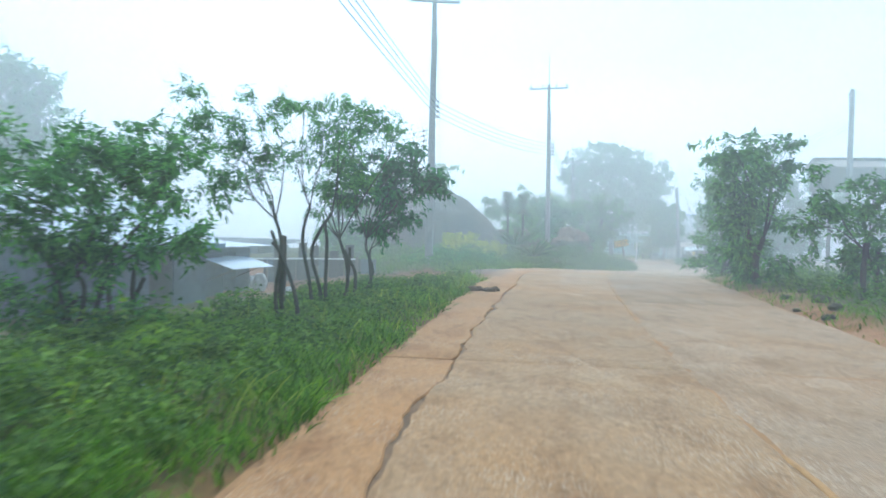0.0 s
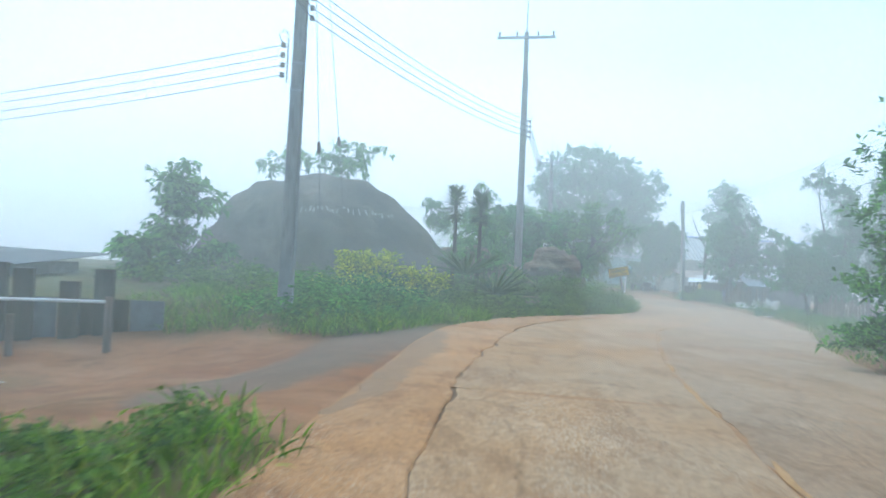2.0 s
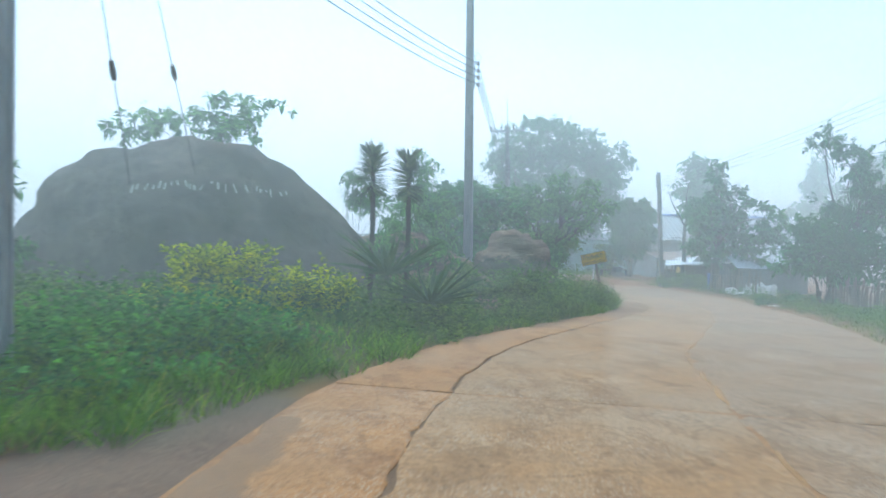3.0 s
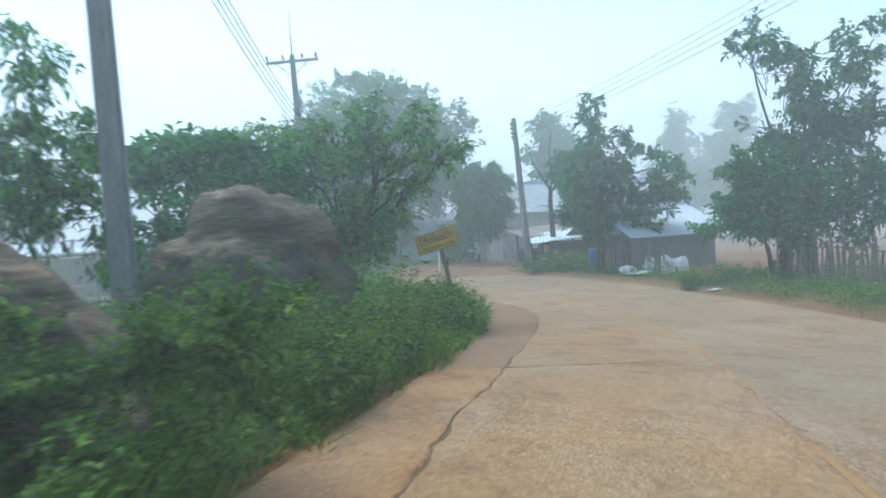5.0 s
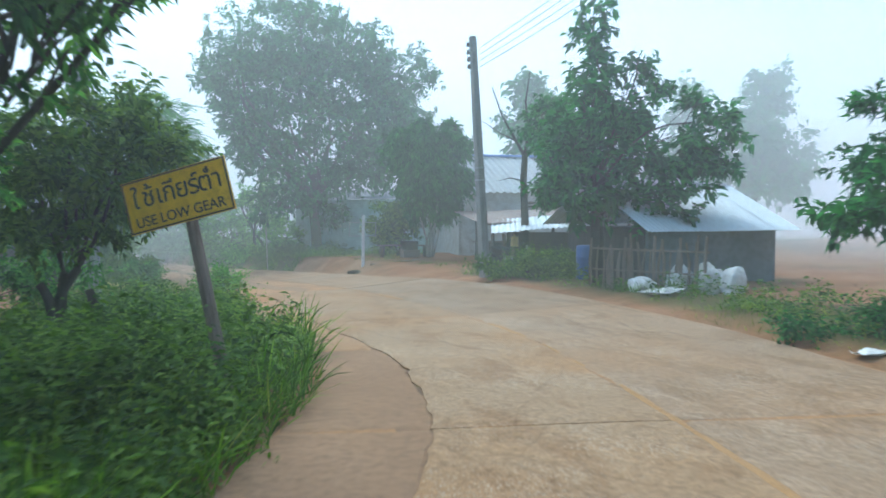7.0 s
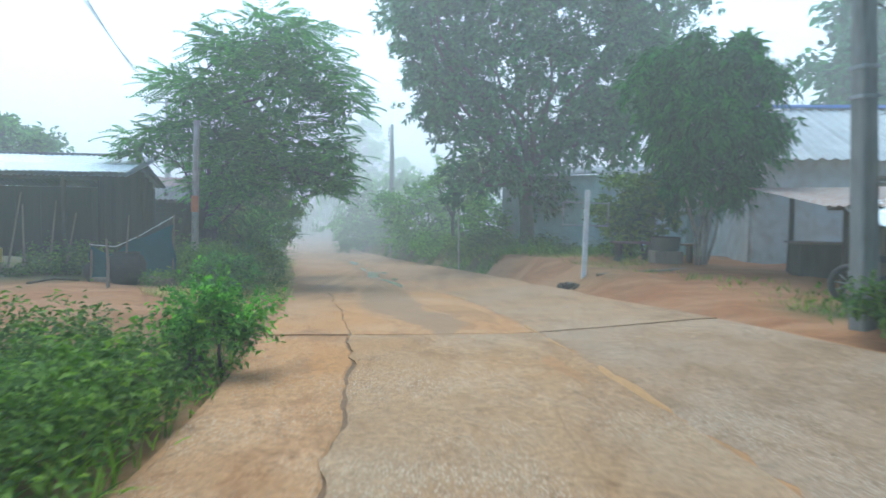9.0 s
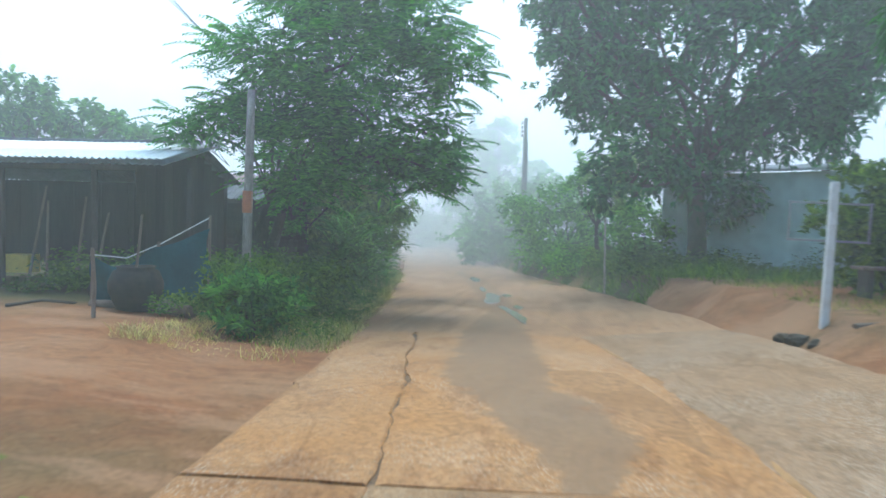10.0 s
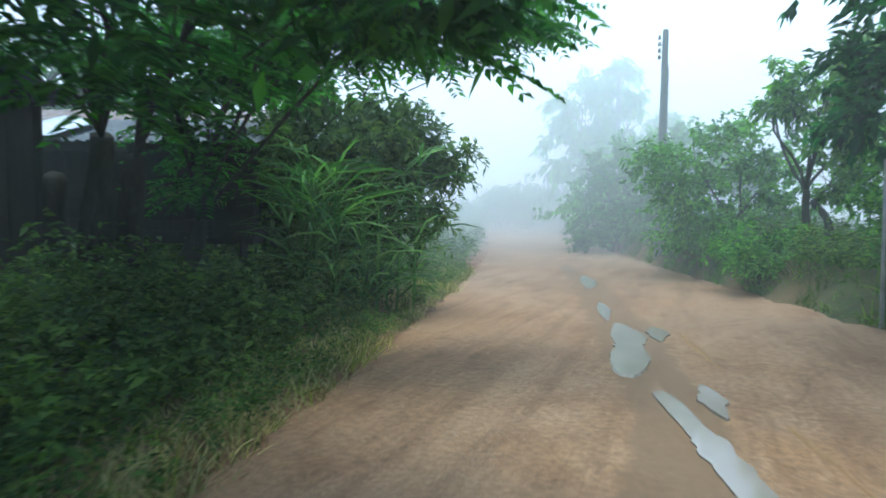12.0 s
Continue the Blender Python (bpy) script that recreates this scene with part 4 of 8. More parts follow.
tree(-20.95, 33.99, [(-21.4, 34.2, 8.4, 1.90, 1.90), (-20.3, 34.2, 6.8, 1.63, 1.63), (-22.4, 34.2, 5.9, 2.17, 1.90), (-20.5, 34.1, 4.9, 1.63, 1.35)],
     leaf=(0.354, 0.161), clumps=532, per=16, spread=0.64, material=L_DARK, trunk=0.25, label='tall dark tree beyond the field in the mist', shell=0.62, seed=17)
tree(8.52, 19.47, [(8.0, 19.6, 3.8, 0.78, 0.44), (9.1, 19.6, 3.6, 0.62, 0.44), (8.2, 19.5, 3.0, 0.78, 0.47), (9.5, 19.6, 3.3, 0.34, 0.25), (8.3, 19.5, 1.9, 0.62, 0.62), (8.9, 19.5, 1.8, 0.54, 0.70), (8.5, 19.5, 1.0, 0.85, 0.54)],
     leaf=(0.19, 0.075), clumps=430, per=16, material=L_SHRUB, trunk=0.09, stems=2, label='young tree with long drooping leaves at the road edge', spread=0.26, shell=0.62, seed=18)
tree(10.34, 16.97, [(10.3, 17.0, 2.3, 0.54, 0.68), (10.5, 17.0, 1.5, 0.68, 0.81), (8.9, 17.0, 2.7, 0.20, 0.54), (9.0, 17.0, 1.7, 0.54, 0.54), (10.3, 17.0, 0.8, 0.68, 0.41)],
     leaf=(0.165, 0.074), clumps=342, per=16, material=L_SHRUB, trunk=0.05, stems=3, label='roadside bush with loose branches', name='shrub_tree', category='shrub', group='shrubby trees along the verge', bark=M_BARK, spread=0.26, shell=0.62, seed=19)
tree(10.43, 25.89, [(10.7, 25.9, 3.6, 0.72, 0.48), (10.0, 25.9, 2.6, 0.84, 0.60), (11.0, 25.9, 2.4, 0.72, 0.72), (10.2, 25.9, 1.5, 0.72, 0.72), (11.2, 25.9, 1.2, 0.60, 0.72), (9.5, 25.9, 3.2, 0.30, 0.24), (10.3, 25.9, 0.6, 0.8, 0.5), (11.0, 26.0, 0.5, 0.7, 0.5), (9.7, 25.9, 0.4, 0.5, 0.4)],
     leaf=(0.165, 0.068), clumps=760, per=16, material=L_SHRUB, trunk=0.06, stems=4, label='tall loose bush with feathery branch tips', style='up', name='shrub_tree', category='shrub', group='shrubby trees along the verge', bark=M_BARK, spread=0.26, shell=0.62, seed=20)
tree(-4.76, 36.51, [(-5.0, 36.5, 3.2, 0.49, 0.42), (-4.8, 36.5, 2.6, 0.77, 0.49), (-5.1, 36.5, 1.9, 0.84, 0.49), (-4.5, 36.5, 1.1, 0.70, 0.56), (-5.1, 36.5, 0.7, 0.63, 0.56)],
     leaf=(0.236, 0.112), clumps=285, per=16, material=L_SHRUB, trunk=0.06, label='young conical tree beside the boulder', spread=0.26, shell=0.62, seed=21)
tree(-5.02, 35.03, [(-5.5, 35.1, 1.2, 0.57, 0.18), (-5.8, 35.1, 0.9, 0.45, 0.18), (-5.0, 35.0, 0.7, 0.38, 0.20)],
     leaf=(0.354, 0.149), clumps=57, per=13, material=L_SHRUB, trunk=0.03, label='spindly sapling with flat leaf layers', spread=0.26, shell=0.62, seed=22)
tree(-1.20, 42.79, [(-2.8, 42.9, 4.5, 0.86, 0.31), (-1.2, 42.8, 5.0, 0.67, 0.31), (0.2, 42.7, 4.8, 0.67, 0.38), (-0.5, 42.7, 4.4, 0.77, 0.31), (-2.0, 42.8, 4.3, 0.67, 0.23)],
     leaf=(0.236, 0.087), clumps=142, per=13, style='broad', material=L_SHRUB, trunk=0.05, label='low spreading tree growing behind the boulder', base_z=1.6, spread=0.26, shell=0.62, seed=23)
tree(7.29, 49.17, [(7.2, 49.2, 1.8, 1.24, 1.11), (8.4, 49.1, 1.3, 1.48, 1.11), (6.7, 49.2, 0.8, 1.24, 0.99)],
     leaf=(0.189, 0.099), clumps=266, per=16, material=L_DARK, trunk=0.05, stems=3, label='dense roadside bush along the bank', name='bush', category='bush', group='roadside bushes', spread=0.26, shell=0.62, seed=24)
tree(1.00, 34.39, [(0.5, 34.4, 0.5, 0.69, 0.44), (1.1, 34.4, 0.7, 0.50, 0.38), (-0.0, 34.5, 0.1, 0.50, 0.31), (1.0, 34.4, 0.0, 0.63, 0.31)],
     leaf=(0.118, 0.056), clumps=399, per=18, style='up', material=L_YELLOW, trunk=0.03, stems=4, label='golden-yellow leafed ornamental shrub', name='golden_shrub', category='shrub', group='golden shrubs', spread=0.26, shell=0.62, seed=25)
tree(2.37, 34.69, [(2.5, 34.7, 0.4, 0.36, 0.28), (2.0, 34.7, 0.4, 0.32, 0.26), (2.4, 34.7, 0.1, 0.45, 0.21)],
     leaf=(0.118, 0.056), clumps=161, per=18, style='up', material=L_YELLOW, trunk=0.025, stems=3, label='small golden-yellow leafed ornamental shrub', name='golden_shrub', category='shrub', group='golden shrubs', spread=0.26, shell=0.62, seed=26)
tree(4.90, 45.64, [(5.1, 45.6, 3.9, 0.38, 0.38), (4.9, 45.7, 3.3, 0.48, 0.38), (5.1, 45.6, 2.6, 0.54, 0.43), (4.4, 45.8, 2.3, 0.54, 0.38), (5.8, 45.4, 2.8, 0.32, 0.38), (5.9, 45.4, 2.2, 0.48, 0.43), (5.0, 45.6, 1.8, 0.75, 0.38), (4.3, 45.8, 1.7, 0.54, 0.32), (5.8, 45.4, 1.5, 0.54, 0.32)],
     leaf=(0.135, 0.052), clumps=442, per=14, style='droop', material=L_SHRUB, trunk=0.05, stems=3, label='tall weedy shrub with hanging leaves behind the boulder', name='shrub_tree', category='shrub', group='shrubby trees along the verge', bark=M_BARK, spread=0.26, shell=0.62, seed=27)
tree(2.95, 45.55, [(2.9, 45.6, 3.4, 0.30, 0.22), (3.1, 45.5, 2.9, 0.36, 0.26), (3.6, 45.4, 2.7, 0.36, 0.24)],
     leaf=(0.153, 0.057), clumps=127, per=13, style='droop', material=L_SHRUB, trunk=0.03, stems=2, label='weedy shrub with hanging leaves', name='shrub_tree', category='shrub', group='shrubby trees along the verge', bark=M_BARK, spread=0.26, shell=0.62, seed=28)
tree(6.95, 49.97, [(6.8, 50.1, 3.0, 0.66, 0.15), (7.6, 49.8, 3.0, 0.66, 0.13), (8.2, 49.6, 2.8, 0.60, 0.15), (6.3, 50.3, 2.6, 0.60, 0.21), (7.2, 50.0, 2.5, 0.96, 0.21), (8.7, 49.5, 2.6, 0.54, 0.18)],
     leaf=(0.283, 0.105), clumps=215, per=13, style='broad', material=L_DARK, trunk=0.05, stems=3, core=0.0, label='umbrella-layered shrub behind the brown boulder', name='shrub_tree', category='shrub', group='shrubby trees along the verge', bark=M_BARK, spread=0.26, shell=0.62, seed=29)
tree(6.65, 55.22, [(6.2, 55.6, 3.7, 0.85, 0.16), (5.6, 55.8, 3.5, 0.79, 0.17), (7.1, 55.1, 3.2, 0.92, 0.14), (8.2, 54.7, 3.7, 0.79, 0.14), (8.6, 54.5, 3.2, 0.79, 0.17)],
     leaf=(0.307, 0.112), clumps=165, per=13, style='broad', material=L_DARK, trunk=0.05, stems=3, core=0.0, label='umbrella-layered shrub in a thicket', name='shrub_tree', category='shrub', group='shrubby trees along the verge', bark=M_BARK, spread=0.26, shell=0.62, seed=30)
tree(10.56, 50.90, [(11.1, 50.0, 3.8, 0.58, 0.34), (10.4, 50.2, 3.2, 0.79, 0.44), (11.4, 49.8, 3.1, 0.84, 0.42), (12.6, 49.3, 2.9, 0.47, 0.25), (12.1, 49.5, 2.6, 0.58, 0.27), (10.2, 50.3, 2.3, 1.05, 0.53), (11.4, 49.8, 2.2, 0.74, 0.38), (10.0, 50.3, 1.3, 0.84, 0.53), (10.8, 50.0, 1.3, 0.58, 0.42), (12.0, 49.5, 2.1, 0.47, 0.17), (9.6, 50.6, 2.8, 0.74, 0.47), (13.0, 49.2, 2.9, 0.32, 0.11), (9.0, 50.8, 3.1, 0.9, 0.5), (8.5, 51.1, 2.2, 0.9, 0.6), (12.1, 49.5, 3.6, 0.5, 0.25), (10.7, 50.1, 0.7, 0.8, 0.5), (9.7, 50.5, 0.5, 0.8, 0.5)],
     leaf=(0.145, 0.06), clumps=1050, per=17, style='broad', core=0.1, material=L_SHRUB, trunk=0.12, label='leafy roadside tree with drooping branch ends behind the warning sign', spread=0.26, shell=0.62, seed=31)
tree(11.31, 53.50, [(12.1, 53.3, 1.7, 0.49, 0.36), (11.4, 53.5, 1.5, 0.71, 0.49), (10.8, 53.8, 1.2, 0.62, 0.45), (11.6, 53.4, 0.9, 0.62, 0.45), (12.3, 53.2, 1.3, 0.40, 0.31), (11.2, 53.6, 0.5, 0.54, 0.31)],
     leaf=(0.135, 0.061), clumps=442, per=17, material=L_WEED, trunk=0.07, stems=4, label='spreading multi-stemmed small tree on the verge', spread=0.26, shell=0.62, seed=32)
tree(24.91, 50.90, [(23.6, 51.7, 6.1, 0.62, 0.62), (24.4, 51.4, 5.3, 0.78, 0.78), (25.5, 50.9, 4.6, 0.93, 0.78), (26.7, 50.4, 5.4, 0.85, 0.93), (27.2, 50.2, 3.6, 0.93, 1.09), (25.1, 51.0, 3.2, 1.09, 0.85), (26.2, 50.6, 2.9, 1.09, 0.93)],
     leaf=(0.236, 0.093), clumps=560, per=16, material=L_DARK, trunk=0.13, stems=2, label='tall dark tree by the stake fence', fork=0.3, spread=0.26, shell=0.62, core=0.08, seed=33)
tree(22.35, 49.81, [(21.7, 50.2, 1.9, 0.77, 0.63), (22.5, 49.9, 1.9, 0.84, 0.70), (21.6, 50.2, 0.8, 0.77, 0.63), (22.5, 49.8, 0.6, 0.98, 0.77), (23.6, 49.4, 1.0, 0.98, 0.84), (24.6, 49.0, 1.1, 0.98, 0.98), (25.4, 48.6, 1.3, 0.56, 0.98)],
     leaf=(0.212, 0.093), clumps=600, per=16, material=L_DARK, trunk=0.08, stems=5, label='dense broadleaf thicket by the stake fence', name='bush', category='bush', group='roadside bushes', spread=0.26, shell=0.62, seed=34)
tree(23.74, 50.83, [(23.3, 51.2, 3.2, 0.48, 0.43), (22.8, 51.4, 2.2, 0.59, 0.48), (23.6, 51.0, 2.4, 0.75, 0.65), (24.4, 50.7, 2.8, 0.65, 0.86), (22.6, 51.4, 1.2, 0.54, 0.54), (23.5, 51.0, 1.0, 0.86, 0.75), (24.4, 50.7, 0.8, 0.65, 0.86), (23.0, 51.2, 0.3, 0.65, 0.54)],
     leaf=(0.162, 0.071), clumps=480, per=16, material=L_DARK, trunk=0.08, stems=4, label='bushy dark tree growing through a stake fence', spread=0.26, shell=0.62, core=0.08, seed=35)
tree(22.59, 59.42, [(22.7, 59.7, 5.6, 0.30, 0.54), (22.7, 59.6, 4.6, 0.57, 0.67), (22.6, 59.6, 3.5, 0.92, 0.84), (23.7, 59.2, 4.5, 0.37, 0.44), (23.6, 59.2, 3.5, 0.67, 0.75), (21.8, 59.9, 2.3, 0.84, 0.92), (22.9, 59.4, 2.1, 1.17, 1.00), (24.0, 59.0, 2.3, 0.84, 0.84), (24.9, 58.6, 2.9, 0.84, 0.80), (25.1, 58.5, 1.8, 0.75, 0.75), (22.1, 59.7, 1.0, 0.92, 0.59), (23.7, 59.1, 0.9, 1.00, 0.59)],
     leaf=(0.26, 0.125), clumps=560, per=17, material=L_DARK, trunk=0.12, stems=3, label='creeper-covered tree with a tall leafy spire', spread=0.31, shell=0.62, core=0.08, seed=36)
tree(43.39, 75.78, [(44.1, 75.8, 6.6, 0.98, 1.75), (44.7, 75.6, 7.8, 0.63, 1.05), (43.2, 76.1, 5.0, 1.58, 1.40), (42.5, 76.3, 3.3, 2.10, 1.75), (45.4, 75.1, 3.3, 1.75, 1.75)],
     leaf=(0.472, 0.248), clumps=399, per=14, spread=0.68, material=L_DARK, trunk=0.25, label='tall narrow tree beyond the yard in the mist', shell=0.62, seed=37)
tree(33.15, 82.17, [(33.2, 82.5, 7.9, 1.28, 1.28), (32.5, 82.7, 6.1, 1.28, 1.10), (33.8, 82.2, 5.7, 1.47, 1.47), (33.1, 82.4, 3.5, 2.20, 1.47)],
     leaf=(0.472, 0.248), clumps=304, per=14, spread=0.68, material=L_DARK, trunk=0.25, label='tall tree beyond the houses in the mist', shell=0.62, seed=38)
tree(42.75, 80.37, [(43.0, 80.6, 8.0, 0.61, 1.07), (42.9, 80.6, 6.2, 0.96, 1.15), (43.2, 80.4, 4.3, 1.91, 1.15)],
     leaf=(0.472, 0.248), clumps=190, per=14, spread=0.68, material=L_DARK, trunk=0.2, label='slim tall tree beyond the yard in the mist', shell=0.62, seed=39)
tree(22.24, 71.04, [(22.0, 71.4, 4.0, 0.57, 0.49), (21.5, 71.4, 3.3, 0.98, 0.74), (23.0, 71.3, 3.5, 0.98, 0.65), (23.6, 71.2, 3.4, 0.41, 0.41), (22.2, 71.3, 2.3, 1.39, 0.90), (23.1, 71.1, 2.0, 0.82, 0.98), (22.2, 71.2, 1.2, 0.90, 0.74), (23.2, 71.3, 4.2, 0.16, 0.33)],
     leaf=(0.236, 0.050), clumps=1425, per=20, style='droop', material=L_BAMBOO, trunk=0.04, stems=9, label='dense green bamboo clump in the yard', name='bamboo_clump', category='bamboo', fork=0.5, bark=M_BARK_PALE, spread=0.26, shell=0.62, seed=40)
tree(19.28, 81.03, [(15.5, 82.1, 7.7, 1.91, 1.20), (15.5, 82.0, 6.0, 1.43, 1.08), (18.3, 81.8, 7.7, 2.15, 1.43), (21.2, 81.4, 7.3, 2.15, 1.43), (16.9, 81.8, 5.6, 1.91, 1.43), (19.7, 81.4, 5.4, 2.15, 1.43), (22.4, 81.1, 5.6, 1.43, 1.43), (16.9, 81.6, 3.2, 1.32, 1.32), (18.6, 81.3, 2.3, 1.91, 1.20), (21.2, 81.1, 3.2, 1.67, 1.20), (17.4, 81.4, 1.1, 1.08, 0.84), (19.8, 81.1, 1.0, 1.20, 0.72), (16.0, 81.8, 4.4, 0.96, 0.96), (18.8, 81.9, 10.1, 2.87, 1.43), (21.6, 81.5, 9.7, 1.91, 1.43), (15.7, 82.2, 9.4, 1.67, 1.20), (23.1, 81.1, 7.1, 1.43, 1.20), (23.8, 80.8, 4.5, 1.20, 1.20), (22.6, 80.9, 3.5, 1.20, 1.08), (24.0, 81.1, 8.3, 1.43, 1.20)],
     leaf=(0.26, 0.12), clumps=3500, per=18, material=L_DARK, trunk=0.32, thick=0.2, label='big spreading dark-leafed tree over the roadside', spread=0.42, fork=0.4, shell=0.62, core=0.08, seed=41)
tree(21.31, 72.80, [(20.9, 72.9, 0.6, 0.75, 0.37), (21.4, 72.9, 0.1, 0.87, 0.50), (20.5, 72.8, -0.1, 0.56, 0.50), (21.7, 72.9, 0.7, 0.44, 0.27), (21.0, 72.8, -0.5, 0.68, 0.44)],
     leaf=(0.201, 0.087), clumps=285, per=16, style='up', material=L_WEED, trunk=0.04, stems=4, label='light green garden bush beside the white post', name='bush', category='bush', group='roadside bushes', spread=0.26, shell=0.62, seed=42)
tree(24.04, 62.74, [(23.5, 63.1, 3.4, 0.80, 0.60), (24.2, 63.0, 2.8, 0.70, 0.70), (23.1, 63.1, 2.6, 0.60, 0.50), (23.9, 62.9, 1.9, 0.80, 0.60), (23.3, 63.0, 1.6, 0.60, 0.50), (24.3, 62.8, 1.1, 0.50, 0.60), (23.6, 62.9, 1.0, 0.50, 0.30)],
     leaf=(0.216, 0.095), clumps=476, per=16, material=L_DARK, trunk=0.12, label='dark broadleaf tree shading the shelter', spread=0.26, shell=0.62, seed=43)
tree(7.60, 76.40, [(11.2, 73.9, 4.7, 1.23, 0.55), (12.3, 74.0, 4.0, 1.10, 0.62), (10.1, 73.8, 4.2, 0.96, 0.55), (9.3, 73.7, 3.2, 1.10, 0.55), (11.0, 73.8, 3.1, 1.65, 0.69), (12.9, 74.0, 3.0, 0.75, 0.55), (8.4, 73.6, 1.9, 0.82, 0.48), (9.7, 73.7, 2.1, 1.23, 0.62), (11.5, 73.8, 1.9, 1.37, 0.62), (12.8, 73.9, 1.6, 0.69, 0.41), (7.7, 73.5, 1.6, 0.41, 0.25), (12.1, 73.8, 0.8, 0.69, 0.38), (10.5, 73.7, 0.9, 1.10, 0.62), (13.1, 73.9, 0.8, 0.41, 0.22)],
     leaf=(0.18, 0.051), clumps=2300, per=18, style='frond', material=L_FROND, trunk=0.17, stems=4, label='wide feathery-leafed tree overhanging the road', spread=0.5, fork=0.3, thick=0.14, seed=44)
tree(8.58, 79.87, [(7.3, 79.6, -0.6, 0.91, 0.53), (8.5, 79.9, -0.7, 0.91, 0.68), (9.2, 80.2, -0.0, 0.68, 0.68), (7.9, 79.8, 0.2, 0.91, 0.61), (9.6, 80.3, 0.6, 0.53, 0.53), (8.6, 80.0, 1.0, 0.76, 0.53), (6.8, 79.5, -1.0, 0.76, 0.45)],
     leaf=(0.201, 0.074), clumps=684, per=17, material=L_WEED, trunk=0.05, stems=5, label='dense dark undergrowth below the feathery tree', name='bush', category='bush', group='roadside bushes', spread=0.26, shell=0.62, seed=45)
tree(10.86, 69.18, [(10.9, 69.2, -1.1, 0.38, 0.25), (10.7, 69.2, -1.4, 0.38, 0.29), (11.1, 69.2, -1.6, 0.38, 0.25), (11.2, 69.3, -1.2, 0.25, 0.25)],
     leaf=(0.126, 0.047), clumps=150, per=16, style='up', material=L_WEED, trunk=0.03, stems=4, label='low leafy shrub at the yard corner', name='bush', category='bush', group='roadside bushes', spread=0.26, shell=0.62, seed=46)
tree(11.45, 68.45, [(11.4, 68.5, -1.05, 0.24, 0.16), (11.2, 68.5, -1.25, 0.24, 0.17), (11.7, 68.6, -1.25, 0.25, 0.16), (11.3, 68.3, -1.42, 0.25, 0.14), (11.8, 68.4, -1.45, 0.22, 0.13)],
     leaf=(0.15, 0.05), clumps=120, per=14, style='up', core=0.1, material=L_SHRUB, trunk=0.02, stems=6, label='pale broad-leafed shrub at the yard corner', name='bush', category='bush', group='roadside bushes', spread=0.2, shell=0.62, seed=67)
tree(13.60, 60.79, [(13.5, 60.8, -0.7, 0.14, 0.09), (13.7, 60.8, -0.9, 0.20, 0.12), (13.4, 60.8, -0.9, 0.18, 0.12), (13.2, 60.8, -1.1, 0.22, 0.11), (13.8, 60.8, -1.0, 0.18, 0.10)],
     leaf=(0.081, 0.038), clumps=150, per=16, style='up', material=L_BANK, trunk=0.02, stems=4, label='fresh green shrub at the end of the verge', name='bush', category='bush', group='roadside bushes', spread=0.26, shell=0.62, seed=47)
tree(-3.92, 88.54, [(-4.5, 88.7, 2.7, 1.63, 1.08), (-3.1, 88.6, 2.5, 0.81, 0.54), (-6.1, 88.7, 2.6, 1.63, 1.35)],
     leaf=(0.413, 0.198), clumps=247, per=16, spread=0.51, material=L_SHRUB, trunk=0.2, label='round tree behind the tin-roofed shed', shell=0.62, seed=48)
tree(-6.68, 86.07, [(-7.3, 86.1, 4.0, 1.67, 1.20), (-5.1, 86.5, 3.6, 0.96, 0.72), (-3.5, 86.8, 3.1, 0.96, 0.48), (-8.9, 85.8, 3.7, 1.67, 1.20)],
     leaf=(0.354, 0.173), clumps=342, per=16, spread=0.51, material=L_SHRUB, trunk=0.2, label='broad pale tree behind the tin-roofed shed', shell=0.62, seed=49)
tree(9.14, 80.64, [(8.3, 80.5, -0.1, 0.57, 0.57), (9.0, 80.8, 0.4, 0.57, 0.48), (9.8, 81.1, 0.5, 0.48, 0.43), (10.2, 81.2, -0.1, 0.48, 0.43), (9.5, 80.9, -0.3, 0.57, 0.48), (10.5, 81.3, 0.0, 0.38, 0.33), (10.0, 81.0, -0.8, 0.48, 0.38), (9.3, 80.8, -1.0, 0.57, 0.48), (8.4, 80.5, -1.0, 0.57, 0.57)],
     leaf=(0.144, 0.047), clumps=680, per=17, material=L_WEED, trunk=0.06, stems=5, label='tall thicket of mixed shrubs at the road edge', name='thicket', category='bush', group='roadside bushes', spread=0.26, shell=0.62, seed=50)
tree(8.11, 77.17, [(8.2, 77.4, 0.9, 0.43, 0.29), (8.3, 77.4, 0.3, 0.29, 0.36), (8.5, 77.4, -0.2, 0.29, 0.36), (8.0, 77.4, 1.4, 0.43, 0.22), (9.8, 76.9, 1.5, 0.77, 0.32), (10.8, 77.3, 1.4, 0.77, 0.29), (11.6, 78.1, 1.5, 0.61, 0.24), (12.2, 78.8, 1.7, 0.43, 0.18), (9.0, 77.7, 1.1, 0.50, 0.29)],
     leaf=(0.16, 0.048), clumps=850, per=18, style='frond', spread=0.5, material=L_FROND, trunk=0.16, label='feathery-leafed tree with a thick dark trunk before the shack', thick=0.14, seed=51)
tree(15.63, 89.57, [(14.4, 89.4, 0.4, 1.34, 0.77), (15.7, 89.8, 0.6, 1.15, 0.86), (15.2, 89.6, -0.7, 1.53, 0.86), (16.4, 90.0, 0.1, 0.77, 0.77), (16.1, 89.8, -1.1, 1.15, 0.77)],
     leaf=(0.19, 0.085), clumps=560, per=16, material=L_BANK, trunk=0.08, stems=5, label='rounded roadside bushes grown together', name='bush', category='bush', group='roadside bushes', spread=0.26, shell=0.62, core=0.1, seed=52)
